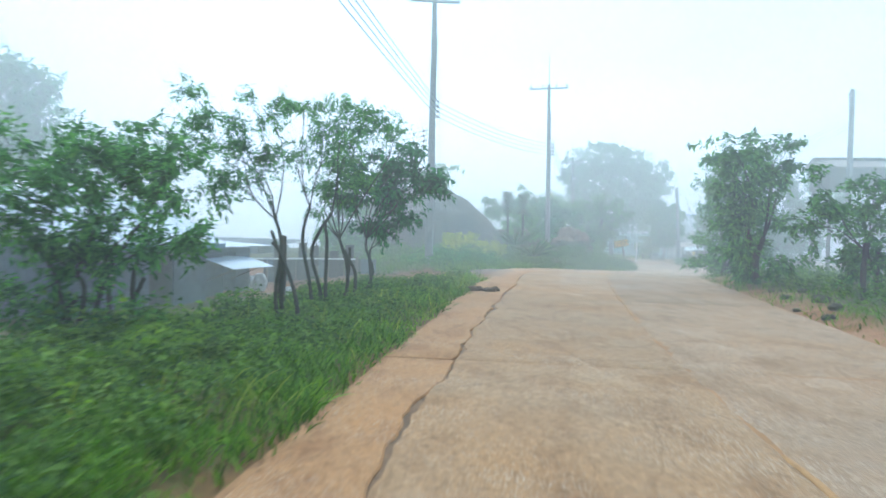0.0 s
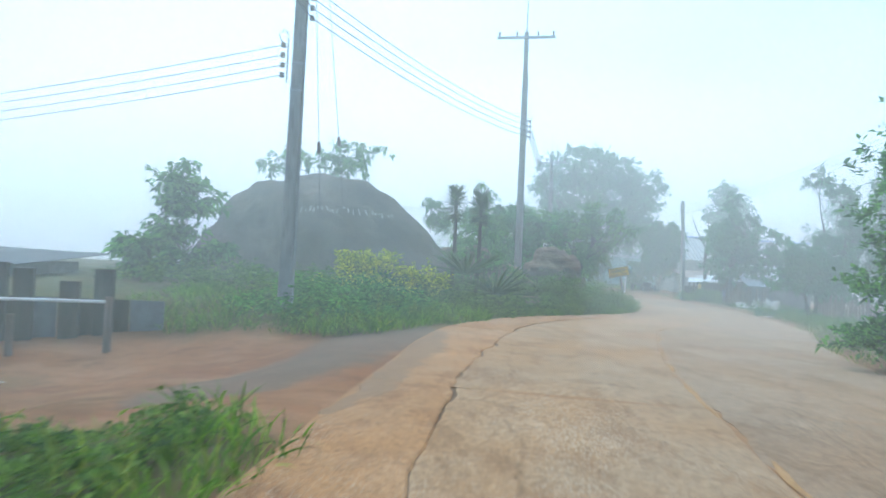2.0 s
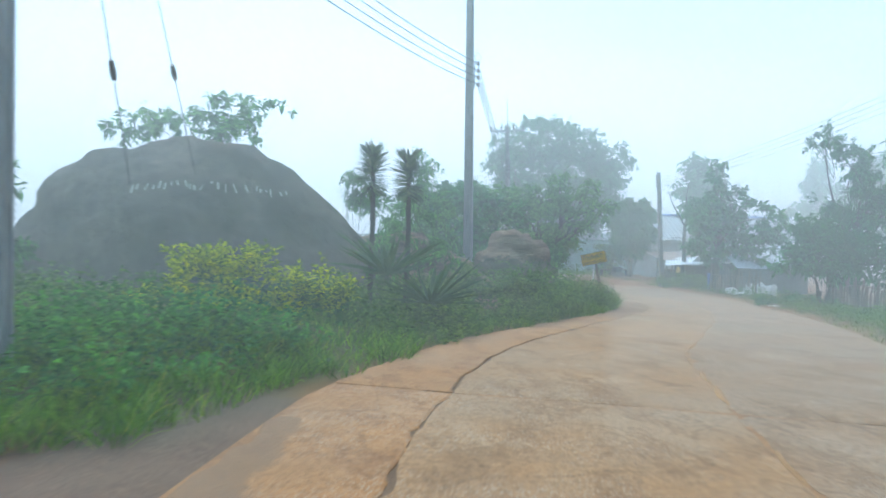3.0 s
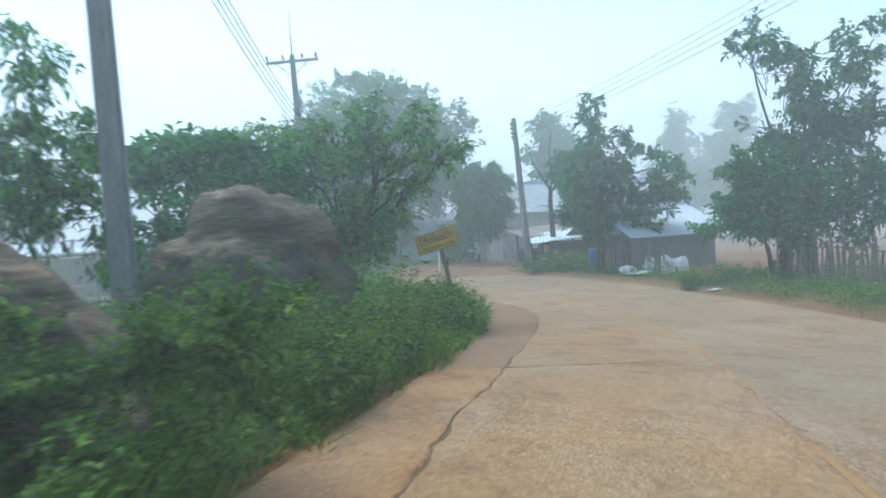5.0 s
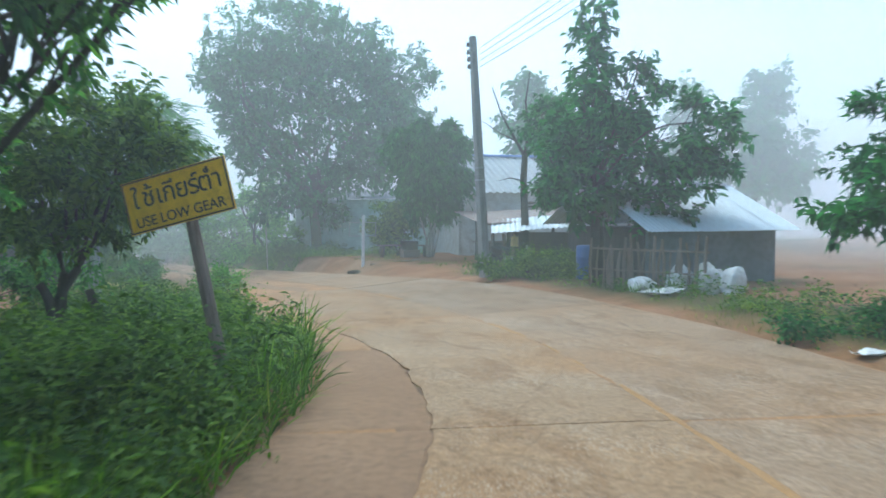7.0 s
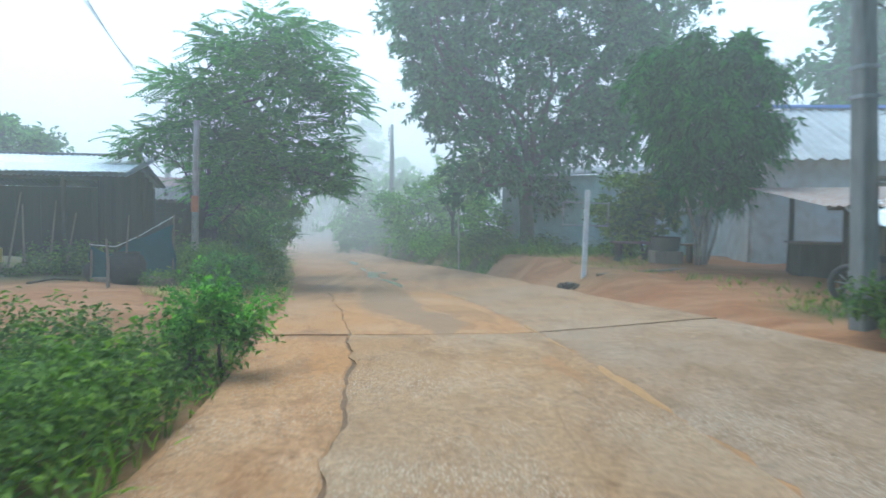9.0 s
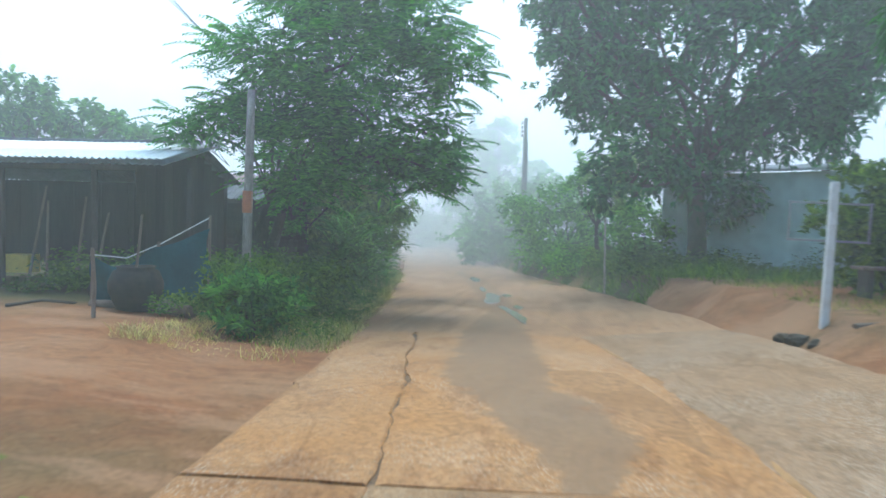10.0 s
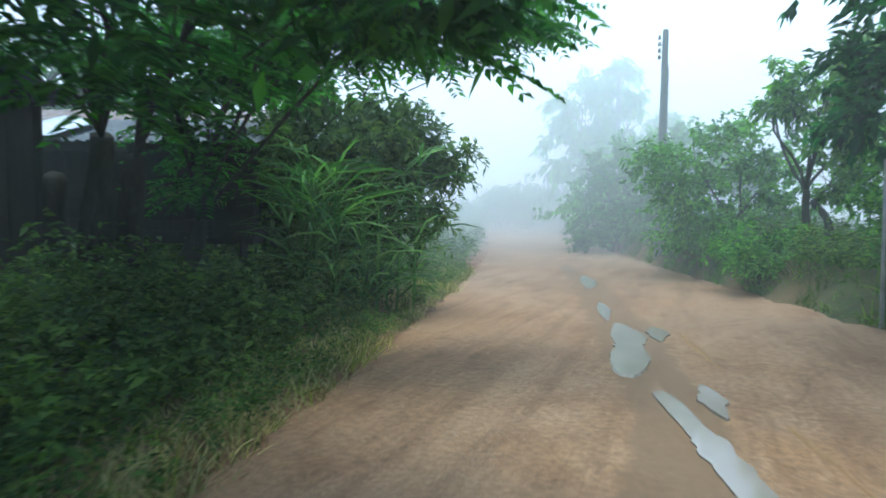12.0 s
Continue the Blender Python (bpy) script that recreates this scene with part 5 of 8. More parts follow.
tree(18.09, 82.99, [(18.0, 83.1, -0.2, 0.81, 0.68), (19.1, 83.4, -0.5, 0.95, 0.68), (17.4, 82.9, -0.9, 0.68, 0.61), (19.7, 83.6, -0.1, 0.68, 0.54), (18.4, 83.1, -1.2, 0.95, 0.54), (20.5, 83.8, -0.3, 0.68, 0.68)],
     leaf=(0.16, 0.08), clumps=520, per=16, material=L_BANK, trunk=0.06, stems=5, label='fresh green bank of roadside bushes', name='bush', category='bush', group='roadside bushes', spread=0.26, shell=0.62, core=0.1, seed=53)
tree(16.86, 86.53, [(16.1, 86.6, 2.1, 0.48, 0.48), (16.0, 86.5, 1.4, 0.42, 0.36), (17.1, 86.9, 1.8, 0.72, 0.60), (17.9, 87.2, 2.4, 0.72, 0.84), (17.8, 87.1, 1.1, 0.72, 0.72), (16.9, 86.7, 0.6, 0.60, 0.60), (18.1, 87.1, -0.0, 0.60, 0.60), (17.3, 86.8, -0.2, 0.60, 0.48)],
     leaf=(0.19, 0.075), clumps=430, per=16, material=L_BANK, trunk=0.1, stems=2, label='open-crowned tree on the bank', spread=0.26, shell=0.62, core=0.05, seed=54)
tree(9.13, 112.37, [(10.2, 113.5, 6.0, 1.51, 1.34), (8.2, 112.7, 4.6, 1.51, 1.34), (7.3, 112.3, 2.9, 1.00, 1.00), (11.1, 113.7, 4.0, 1.34, 1.34), (9.2, 112.9, 3.0, 1.67, 1.34), (8.7, 112.6, 0.9, 1.67, 1.00), (12.7, 114.1, 3.3, 1.34, 1.00)],
     leaf=(0.401, 0.149), clumps=470, per=16, spread=0.59, style='droop', material=L_BANK, trunk=0.2, label='tall airy tree far along the road in the mist', shell=0.62, core=0.05, seed=55)
tree(11.30, 100.41, [(11.6, 100.8, 0.8, 1.20, 0.84), (10.8, 100.5, -0.2, 1.20, 0.84), (12.3, 101.0, -0.1, 1.43, 1.08), (13.4, 101.5, 1.5, 0.96, 0.96), (14.8, 101.9, 0.8, 1.43, 1.43), (9.9, 100.1, -1.1, 0.96, 0.72), (16.0, 102.2, -0.1, 1.43, 1.20), (12.2, 100.8, -1.6, 1.67, 0.84)],
     leaf=(0.307, 0.136), clumps=560, per=16, spread=0.42, material=L_BANK, trunk=0.1, stems=4, label='misty line of roadside bushes', name='bush', category='bush', group='roadside bushes', shell=0.62, seed=56)
tree(3.63, 118.93, [(3.5, 119.1, -0.8, 2.39, 0.80), (1.7, 118.4, -1.6, 2.39, 0.80), (5.4, 119.8, -1.2, 1.99, 1.00)],
     leaf=(0.472, 0.198), clumps=285, per=16, spread=0.68, material=L_SHRUB, trunk=0.1, stems=3, label='far hedge of bushes fading into mist', name='bush', category='bush', group='roadside bushes', shell=0.62, seed=57)
tree(16.84, 85.36, [(16.3, 85.2, -1.8, 0.89, 0.50), (17.3, 85.6, -1.9, 0.89, 0.56), (15.5, 85.0, -1.7, 0.67, 0.45), (18.0, 85.8, -1.5, 0.67, 0.67)],
     leaf=(0.14, 0.065), clumps=430, per=16, material=L_BANK, trunk=0.03, stems=5, label='low leafy bush at the road edge on the bank', name='bush', category='bush', group='roadside bushes', spread=0.26, shell=0.62, core=0.1, seed=58)
tree(14.74, 90.99, [(14.6, 91.0, -1.7, 0.95, 0.62), (15.6, 91.3, -1.8, 1.0, 0.72), (16.4, 91.6, -1.4, 0.80, 0.6)],
     leaf=(0.16, 0.075), clumps=430, per=16, material=L_BANK, trunk=0.03, stems=5, label='rounded leafy bush on the rising bank', name='bush', category='bush', group='roadside bushes', spread=0.26, shell=0.62, core=0.1, seed=59)
tree(11.62, 98.39, [(11.7, 98.5, -1.7, 1.23, 0.89), (10.6, 98.1, -2.2, 0.78, 0.56), (12.9, 99.0, -1.5, 1.34, 0.89)],
     leaf=(0.236, 0.099), clumps=361, per=16, material=L_SHRUB, trunk=0.03, stems=5, label='pale misty bush beside the road', name='bush', category='bush', group='roadside bushes', spread=0.26, shell=0.62, seed=60)
tree(21.83, 61.46, [(21.2, 61.6, -0.9, 0.57, 0.28), (22.0, 61.5, -0.8, 0.66, 0.33), (22.9, 61.4, -0.8, 0.61, 0.37), (20.5, 61.7, -0.8, 0.35, 0.19), (22.4, 61.4, -1.1, 0.61, 0.26)],
     leaf=(0.090, 0.043), clumps=527, per=16, material=L_WEED, trunk=0.02, stems=6, label='leafy roadside bushes before the lean-to', name='bush', category='bush', group='roadside bushes', spread=0.26, shell=0.62, seed=61)
tree(9.58, 55.61, [(9.3, 55.8, 0.2, 0.70, 0.45), (10.1, 55.4, 0.0, 0.60, 0.40), (10.7, 55.2, -0.2, 0.50, 0.30), (8.7, 56.0, 0.4, 0.60, 0.60), (11.3, 54.9, -0.1, 0.30, 0.24)],
     leaf=(0.108, 0.052), clumps=442, per=16, material=L_SHRUB, trunk=0.03, stems=5, label='dark thicket under the roadside tree', name='bush', category='bush', group='roadside bushes', spread=0.26, shell=0.62, seed=62)
tree(24.72, 87.43, [(25.0, 87.9, 7.2, 1.66, 1.24), (26.1, 88.0, 4.8, 1.24, 1.24), (24.3, 87.7, 5.3, 1.24, 1.04), (26.7, 88.2, 7.5, 1.24, 1.45)],
     leaf=(0.283, 0.136), clumps=280, per=18, material=L_DARK, trunk=0.2, label='dark-leafed tree grown into its neighbour', spread=0.42, fork=0.5, shell=0.62, core=0.08, seed=63)
tree(10.17, 70.69, [(10.4, 70.8, -1.3, 0.40, 0.22), (10.7, 70.9, -1.4, 0.40, 0.18), (11.2, 71.0, -1.2, 0.34, 0.18), (11.6, 71.1, -1.1, 0.29, 0.17)],
     leaf=(0.099, 0.043), clumps=430, per=16, material=L_WEED, trunk=0.02, stems=7, label='leafy green bushes at the yard corner', name='bush', category='bush', group='roadside bushes', spread=0.26, shell=0.62, seed=64)
tree(5.90, 39.63, [(5.3, 39.8, 0.3, 0.38, 0.22), (5.9, 39.6, 0.1, 0.38, 0.22), (6.5, 39.5, 0.1, 0.32, 0.18), (4.8, 39.9, 0.1, 0.38, 0.26), (7.0, 39.3, 0.3, 0.32, 0.18), (7.5, 39.2, 0.5, 0.32, 0.17), (5.8, 39.7, 0.6, 0.26, 0.13), (4.3, 40.1, -0.1, 0.38, 0.23)],
     leaf=(0.090, 0.047), clumps=544, per=16, material=L_WEED, trunk=0.015, stems=8, label='lush mixed weeds bulging over the bank', name='bush', category='bush', group='roadside bushes', spread=0.26, shell=0.62, seed=65)
tree(22.36, 50.30, [(21.9, 50.5, -1.0, 0.60, 0.28), (22.6, 50.2, -1.1, 0.70, 0.34), (23.4, 49.9, -1.2, 0.60, 0.40), (20.9, 50.9, -1.1, 0.28, 0.14), (20.4, 51.1, -1.0, 0.26, 0.18), (21.4, 50.7, -1.2, 0.50, 0.20)],
     leaf=(0.090, 0.043), clumps=357, per=16, material=L_DARK, trunk=0.015, stems=6, label='dark low growth below the stake fence', name='bush', category='bush', group='roadside bushes', spread=0.26, shell=0.62, seed=66)

# ---- low growth on the verges ----
weeds("grass", "lush green grass on the verge", [(-4, 20.3, -5.4, -1.5), (-4, 10, -3.0, -1.6)], 0.4, 34000, L_GRASS, "grass", 1, (0.1, 0.02))
weeds("weeds", "broad-leafed green weeds on the verge", [(-2, 9, -6.5, -2.2), (6, 20, -5.2, -2.2)], 0.36, 7000, L_WEED, "leaf", 2, (0.095, 0.055))
weeds("weeds", "tall clumps of broad weeds on the verge", [(-2, 8.5, -6.5, -3.2)], 0.8, 2400, L_WEED, "leaf", 24, (0.12, 0.065))
weeds("weeds", "rank weeds by the field edge", [(-4, 8, -12.0, -5.0), (-4, 12, -6.0, -4.6)], 0.5, 5000, L_WEED, "leaf", 3, (0.14, 0.07))
weeds("grass", "tall green grass below the boulder", [(26.8, 31, -9.5, -3.0), (26.8, 31, -5.5, -2.9), (30, 52, -5.5, -1.6), (50, 57, -4.5, -1.2)], 0.55, 38000, L_GRASS, "grass", 4, (0.1, 0.018))
weeds("weeds", "dense leafy weeds on the raised bank", [(33.0, 57, -7.0, -2.3)], 0.75, 11000, L_WEED, "leaf", 5, (0.10, 0.055))
weeds("weeds", "dense climbing undergrowth around the boulders", [(30, 56, -13.0, -6.8)], 0.7, 7000, L_WEED, "leaf", 6, (0.12, 0.065))
weeds("grass", "short green grass along the far road edge", [(8, 48, 4.8, 8.5), (55, 70, 5.9, 7.6)], 0.35, 12000, L_GRASS, "grass", 7, (0.1, 0.018))
weeds("weeds", "leafy weeds along the far road edge", [(14, 50, 6.0, 12.0), (56, 66, 6.2, 8.8)], 0.5, 3800, L_WEED, "leaf", 8, (0.12, 0.06))
weeds("weeds", "lush leafy verge before the earth yard", [(56, 64.8, -5.2, -1.8)], 0.75, 4800, L_WEED, "leaf", 9, (0.09, 0.045))
weeds("grass", "fresh grass on the verge before the earth yard", [(56, 64.5, -5.5, -1.7)], 0.5, 7000, L_GRASS, "grass", 10, (0.1, 0.018))
weeds("grass", "dry straw-coloured grass at the road edge", [(71.2, 92, -2.8, -1.7), (70.2, 73, -4.3, -3.2)], 0.36, 17000, L_DRY, "grass", 11, (0.1, 0.008))
weeds("weeds", "dark undergrowth beneath the trees", [(75, 92, -8.5, -2.9), (75, 84, -5.5, -2.6)], 0.95, 9000, L_WEED, "leaf", 12, (0.13, 0.06))
weeds("grass", "green grass on the rising bank", [(78, 104, 3.0, 10.5), (78.5, 100, 3.2, 7.0), (76.5, 80, 6.5, 10.5)], 0.55, 52000, L_GRASS, "grass", 13, (0.1, 0.018))
weeds("weeds", "leafy weeds on the rising bank", [(80, 108, 5.0, 12.0), (80.5, 100, 4.5, 8.0)], 0.85, 12000, L_WEED, "leaf", 14, (0.13, 0.065))
weeds("weeds", "far misty undergrowth along the road", [(92, 130, -9.0, -2.2)], 0.9, 2600, L_WEED, "leaf", 15, (0.2, 0.1))
weeds("grass", "olive and yellowing grass among the green", [(26.8, 31, -9.0, -2.9), (30, 54, -5.0, -1.6), (0, 20, -4.5, -1.6), (80, 100, 4.8, 8.0)], 0.5, 15000, L_OLIVE, "grass", 16, (0.1, 0.016))
weeds("weeds", "tall broad weeds in front of the split boulders", [(43.5, 49, -6.5, -3.6), (27.5, 32, -7.0, -3.5)], 0.75, 1900, L_SHRUB, "leaf", 17, (0.12, 0.065))
weeds("grass", "dry and green grass at the yard corner", [(70.2, 76, -4.2, -2.1)], 0.26, 2400, L_DRY, "grass", 18, (0.1, 0.009))
weeds("weeds", "leafy weeds at the yard corner", [(72.5, 76, -4.8, -2.7)], 0.5, 1100, L_WEED, "leaf", 19, (0.1, 0.05))
weeds("weeds", "tall leafy weeds before the layered boulder", [(41.0, 46.5, -4.8, -2.2)], 1.4, 3800, L_WEED, "leaf", 23, (0.10, 0.05))
weeds("weeds", "low weeds along the outer road edge", [(45, 53, 5.5, 7.4), (53, 56.8, 6.0, 7.4)], 0.34, 1000, L_WEED, "leaf", 25, (0.09, 0.045))
weeds("grass", "thin grass along the outer road edge", [(44, 57.5, 5.4, 8.0), (70.5, 78, 4.9, 6.6)], 0.3, 5000, L_OLIVE, "grass", 26, (0.1, 0.012))
weeds("grass", "bleached grass over the road's inner edge", [(71.0, 79, -2.7, -1.7)], 0.2, 3500, L_DRY, "grass", 27, (0.1, 0.009))
weeds("weeds", "low mixed weeds at the foot of the trees", [(71.5, 92, -3.4, -2.0)], 0.42, 2600, L_WEED, "leaf", 29, (0.08, 0.035))
weeds("grass", "olive tufts among the dry grass", [(71, 92, -3.6, -1.8)], 0.4, 9000, L_OLIVE, "grass", 30, (0.1, 0.014))
weeds("weeds", "leafy stalks hiding the foot of the sign", [(47.3, 51.8, -2.9, -1.35)], 1.0, 1500, L_WEED, "leaf", 28, (0.10, 0.045))
weeds("grass", "rank tall grass round the sign post", [(45, 57.5, -4.2, -0.9)], 0.85, 15000, L_GRASS, "grass", 20, (0.1, 0.02))
weeds("weeds", "leafy weeds round the sign post", [(46, 57, -4.5, -1.2)], 0.8, 3200, L_WEED, "leaf", 21, (0.11, 0.055))
weeds("grass", "yellowing seed grass among the bank weeds", [(40, 57, -4.5, -1.1)], 0.7, 3500, L_OLIVE, "grass", 22, (0.1, 0.014))
tree(4.4, 39.2, [(4.0, 39.2, 1.6, 0.4, 0.4), (4.8, 39.4, 1.3, 0.4, 0.4), (4.4, 39.0, 2.1, 0.3, 0.35), (5.2, 39.6, 0.9, 0.45, 0.3), (3.6, 39.0, 1.1, 0.5, 0.4)],
     leaf=(0.12, 0.05), clumps=110, per=14, style='droop', material=L_SHRUB, trunk=0.03, stems=3, label='weedy shrub with hanging leaves round the yuccas', name='shrub_tree', category='shrub', group='shrubby trees along the verge', bark=M_BARK, spread=0.26, shell=0.5, seed=67)
from mathutils.bvhtree import BVHTree

# ---- boulders ----
def boulder(name, x, y, z, rx, ry, h, material, label, seed, turn=0.0, flat=0.35, cuts=0.10, rough=1.0, ledge=0.0, fall=0.0):
    """A weathered boulder: a squashed dome with broad facets, ledges and a buried foot."""
    rng = np.random.default_rng(seed)
    bm = bmesh.new()
    bmesh.ops.create_icosphere(bm, subdivisions=6, radius=1)
    off = Vector(rng.uniform(-20, 20, 3))
    for v in bm.verts:
        p = v.co.copy()
        k = noise.fractal(p * 1.3 + off, 0.8, 2.1, 7) * 0.17 + noise.noise(p * 0.8 + off) * 0.16 - 0.10 * max(0, 0.35 - abs(noise.noise(p * 1.9 + off * 2)) * 2.2)
        k = k * rough + 0.035 * noise.fractal(p * 4.5 + off, 0.9, 2.0, 5)
        led = rough * math.sin(p.z * 9 + 3 * noise.noise(p * 1.5 + off)) * cuts * 0.35
        r = 1 + k + led
        q = Vector((p.x * r, p.y * r, p.z * r))
        q *= 1 + ledge * min(1.0, max(0.0, (q.z - 0.15) * 5 + noise.noise(p * 2.5 + off)))
        q.z = math.copysign(abs(q.z) ** (1 - flat), q.z)
        if q.z > 0:
            q.z *= 1 - fall * float(step((q.x - 0.0) / 0.9)) 
        v.co = Vector((q.x * rx, q.y * ry, q.z * h))
    ob = part(name, bm, material, None, at=pose(x, y, z, 0, 0, turn), smooth=True)
    return tagged(ob, label, "boulder")


boulder("boulder", -0.35, 41.2, -0.3, 5.3, 3.3, 4.25, M_ROCK, "huge dark lichened granite boulder with chalk marks", 3, turn=8, flat=-0.1, rough=0.55, fall=0.55)
boulder("boulder", 3.8, 42.0, -1.5, 3.7, 1.4, 3.1, M_ROCK_BROWN, "long sloping slab of brown split granite in weeds", 8, turn=-36, flat=0.0, cuts=0.05, rough=0.6)
boulder("boulder", 7.9, 43.9, -0.4, 1.1, 0.98, 1.8, M_ROCK, "dark undercut granite boulder with a tan split top", 12, turn=160, flat=0.4, cuts=0.3, ledge=0.24)
boulder("boulder", -4.2, 40.0, -0.3, 1.6, 1.5, 1.6, M_ROCK, "smaller grey boulder leaning on a larger one", 21, turn=40)

# the split upper face of the undercut boulder
split_ob = bpy.data.objects["boulder.002"]
split_ob.data.materials.append(M_ROCK_SPLIT)
for p in split_ob.data.polygons:
    c = p.center
    if c.z > 1.28 + 0.22 * noise.noise(Vector((c.x * 1.7, c.y * 1.7, 3.0))) + 0.12 * noise.noise(Vector((c.x * 6, c.y * 6, c.z * 6))):
        p.material_index = 1

# chalk strokes on the big boulder, unreadable
rock_ob = bpy.data.objects["boulder"]
rock_tree = BVHTree.FromPolygons([rock_ob.matrix_basis @ v.co for v in rock_ob.data.vertices], [p.vertices[:] for p in rock_ob.data.polygons])
writing = thing("painted_writing", pose(0, 38.0, 2.5), "worn white painted strokes on the boulder", "writing")
rng = random.Random(6)
x = -2.0
while x < 1.5:
    w, h = rng.uniform(0.02, 0.07), rng.uniform(0.07, 0.24)
    hitp, nrm, _, _ = rock_tree.ray_cast(Vector((x, 30, 2.55 - 0.1 * abs(x + 0.2) + rng.uniform(-0.06, 0.1))), Vector((0, 1, 0)))
    if hitp:
        m = Matrix.Translation(hitp - Vector((0, 38.0, 2.5))) @ nrm.to_track_quat("Z", "Y").to_matrix().to_4x4() @ pose(0, 0, 0, 0, 0, rng.uniform(-14, 14))
        part("stroke", bm_box(w, h, 0.03, 0.006), M_CHALK, writing, at=m)
    x += w + rng.uniform(0.04, 0.2)


# ---- warning sign ----
def warning_sign():
    ang = math.degrees(math.atan2(50.05 - 50.58, 13.06 - 12.22))
    e = thing("warning_sign", pose(12.95, 50.25, gz(12.95, 50.25) - 0.1, 0, 0, ang), "tilted yellow road sign on a leaning wooden post", "road sign")
    board = new("sign_board")
    board.parent = e
    board.matrix_basis = pose(-0.3, -0.05, 1.97, 0, -13.5, 0) @ pose(0, 0, 0, 90, 0, 0)
    part("panel", bm_box(1.04, 0.47, 0.012, 0.004), M_SIGN, board)
    for sx, sy, px, py in ((1.02, 0.014, 0, 0.222), (1.02, 0.014, 0, -0.222), (0.014, 0.45, -0.505, 0), (0.014, 0.45, 0.505, 0)):
        part("border", bm_box(sx, sy, 0.006), M_INK, board, at=pose(px, py, 0.0095))
    words = [("USE LOW GEAR", 0.125, 0.0, -0.185)]
    words += [(c, 0.235, x, -0.015) for c, x in (("\u0e43", -0.4), ("\u0e0a\u0e49", -0.27), ("\u0e40", -0.165), ("\u0e01\u0e35", -0.065), ("\u0e22", 0.065), ("\u0e23\u0e4c", 0.18), ("\u0e15\u0e48", 0.29), ("\u0e33", 0.41))]
    for body, size, px, py in words:
        cu = bpy.data.curves.new("lettering", "FONT")
        cu.body, cu.size, cu.align_x, cu.extrude = body, size, "CENTER", 0.002
        cu.offset = 0.0008
        t = new("lettering", cu)
        t.data.materials.append(M_INK)
        t.parent = board
        t.matrix_basis = pose(px, py, 0.009)
    part("post", bm_tube([(0.14, 0.05, 0), (0.0, 0.04, 0.7), (-0.2, 0.03, 1.7), (-0.26, 0.03, 2.05)], [0.065, 0.06, 0.055, 0.05], 9), M_WOOD, e)
    return e


warning_sign()


# ---- small wooden pieces ----
def stake(x, y, h, r=0.04, lean=(0, 0), material=None, name="stake", label="weathered wooden stake", category="stake", group="", z=None):
    zz = gz(x, y) - 0.1 if z is None else z
    rg = random.Random(int(x * 97 + y * 31))
    pts = [(0, 0, 0), (rg.uniform(-0.02, 0.02), rg.uniform(-0.02, 0.02), h * 0.5), (rg.uniform(-0.03, 0.03), rg.uniform(-0.03, 0.03), h)]
    ob = part(name, bm_tube(pts, [r * 1.1, r, r * 0.85], 7), material or M_WOOD, None, at=pose(x, y, zz, lean[0], lean[1], rg.uniform(0, 90)))
    return tagged(ob, label, category, group)


def stake_fence(points, h, gap, label, r=0.04):
    """A fence of rough stakes with two rails."""
    e = thing("stake_fence", pose(points[0][0], points[0][1], gz(*points[0]) - 0.1), label, "fence")
    rg = random.Random(len(points) * 7)
    ox, oy, oz = points[0][0], points[0][1], gz(*points[0]) - 0.1
    for (xa, ya), (xb, yb) in zip(points, points[1:]):
        d = math.hypot(xb - xa, yb - ya)
        for k in range(int(d / gap) + 1):
            t = k * gap / d
            x, y = xa + (xb - xa) * t + rg.uniform(-0.03, 0.03), ya + (yb - ya) * t + rg.uniform(-0.03, 0.03)
            hh, rr = h * rg.uniform(0.8, 1.15), r * rg.uniform(0.7, 1.3)
            part("stake", bm_tube([(0, 0, 0), (rg.uniform(-0.03, 0.03), 0, hh * 0.6), (rg.uniform(-0.06, 0.06), rg.uniform(-0.05, 0.05), hh)], [rr, rr * 0.95, rr * 0.7], 6),
                 M_WOOD, e, at=pose(x - ox, y - oy, gz(x, y) - 0.1 - oz))
        for hz in (0.35, 0.75):
            part("rail", bm_tube([(xa - ox, ya - oy - 0.05, h * hz + gz(xa, ya) - oz), (xb - ox, yb - oy - 0.05, h * hz + gz(xb, yb) - oz)], [0.025, 0.022], 6), M_WOOD, e)
    return e


stake_fence([(22.0, 58.6), (22.6, 57.8), (23.5, 56.3)], 1.25, 0.13, "crooked stake fence behind white sacks")
stake_fence([along(51.8, 8.7), along(53.2, 8.4), along(54.6, 8.1)], 1.2, 0.17, "rough stake fence overgrown by a dark tree", 0.045)
stake_fence([along(42.0, 9.2), along(47.0, 8.8), along(52.0, 8.7)], 1.1, 0.3, "loose stake fence under dark bushes", 0.04)
stake(-3.03, 13.3, 1.55, 0.07, (4, -3), M_WOOD_DARK, "fence_post", "dark broken wooden post among shrubs", "post")
stake(8.9, 14.9, 1.3, 0.06, (0, 3), M_WOOD_DARK, "fence_post", "dark wooden post by the side track", "post", "side track posts")
stake(10.2, 16.6, 1.2, 0.05, (0, -2), M_WOOD_DARK, "fence_post", "thin wooden post by the side track", "post", "side track posts")
stake(9.18, 68.23, 1.05, 0.03, (0, 0), M_WOOD, "stake", "pale wooden stake beside the shade net", "stake")
stake(9.0, 69.3, 1.6, 0.022, (-8, 4), M_WOOD, "stake", "thin slanting cane beside the shade net", "stake")
marker = thing("marker_post", pose(16.72, 80.17, gz(16.72, 80.17) - 0.1), "thin pale marker post on the bank", "post")
part("pole", bm_tube([(0, 0, 0), (-0.03, 0, 1.2), (-0.06, 0, 2.32)], [0.03, 0.028, 0.026], 8), M_BARK_PALE, marker)

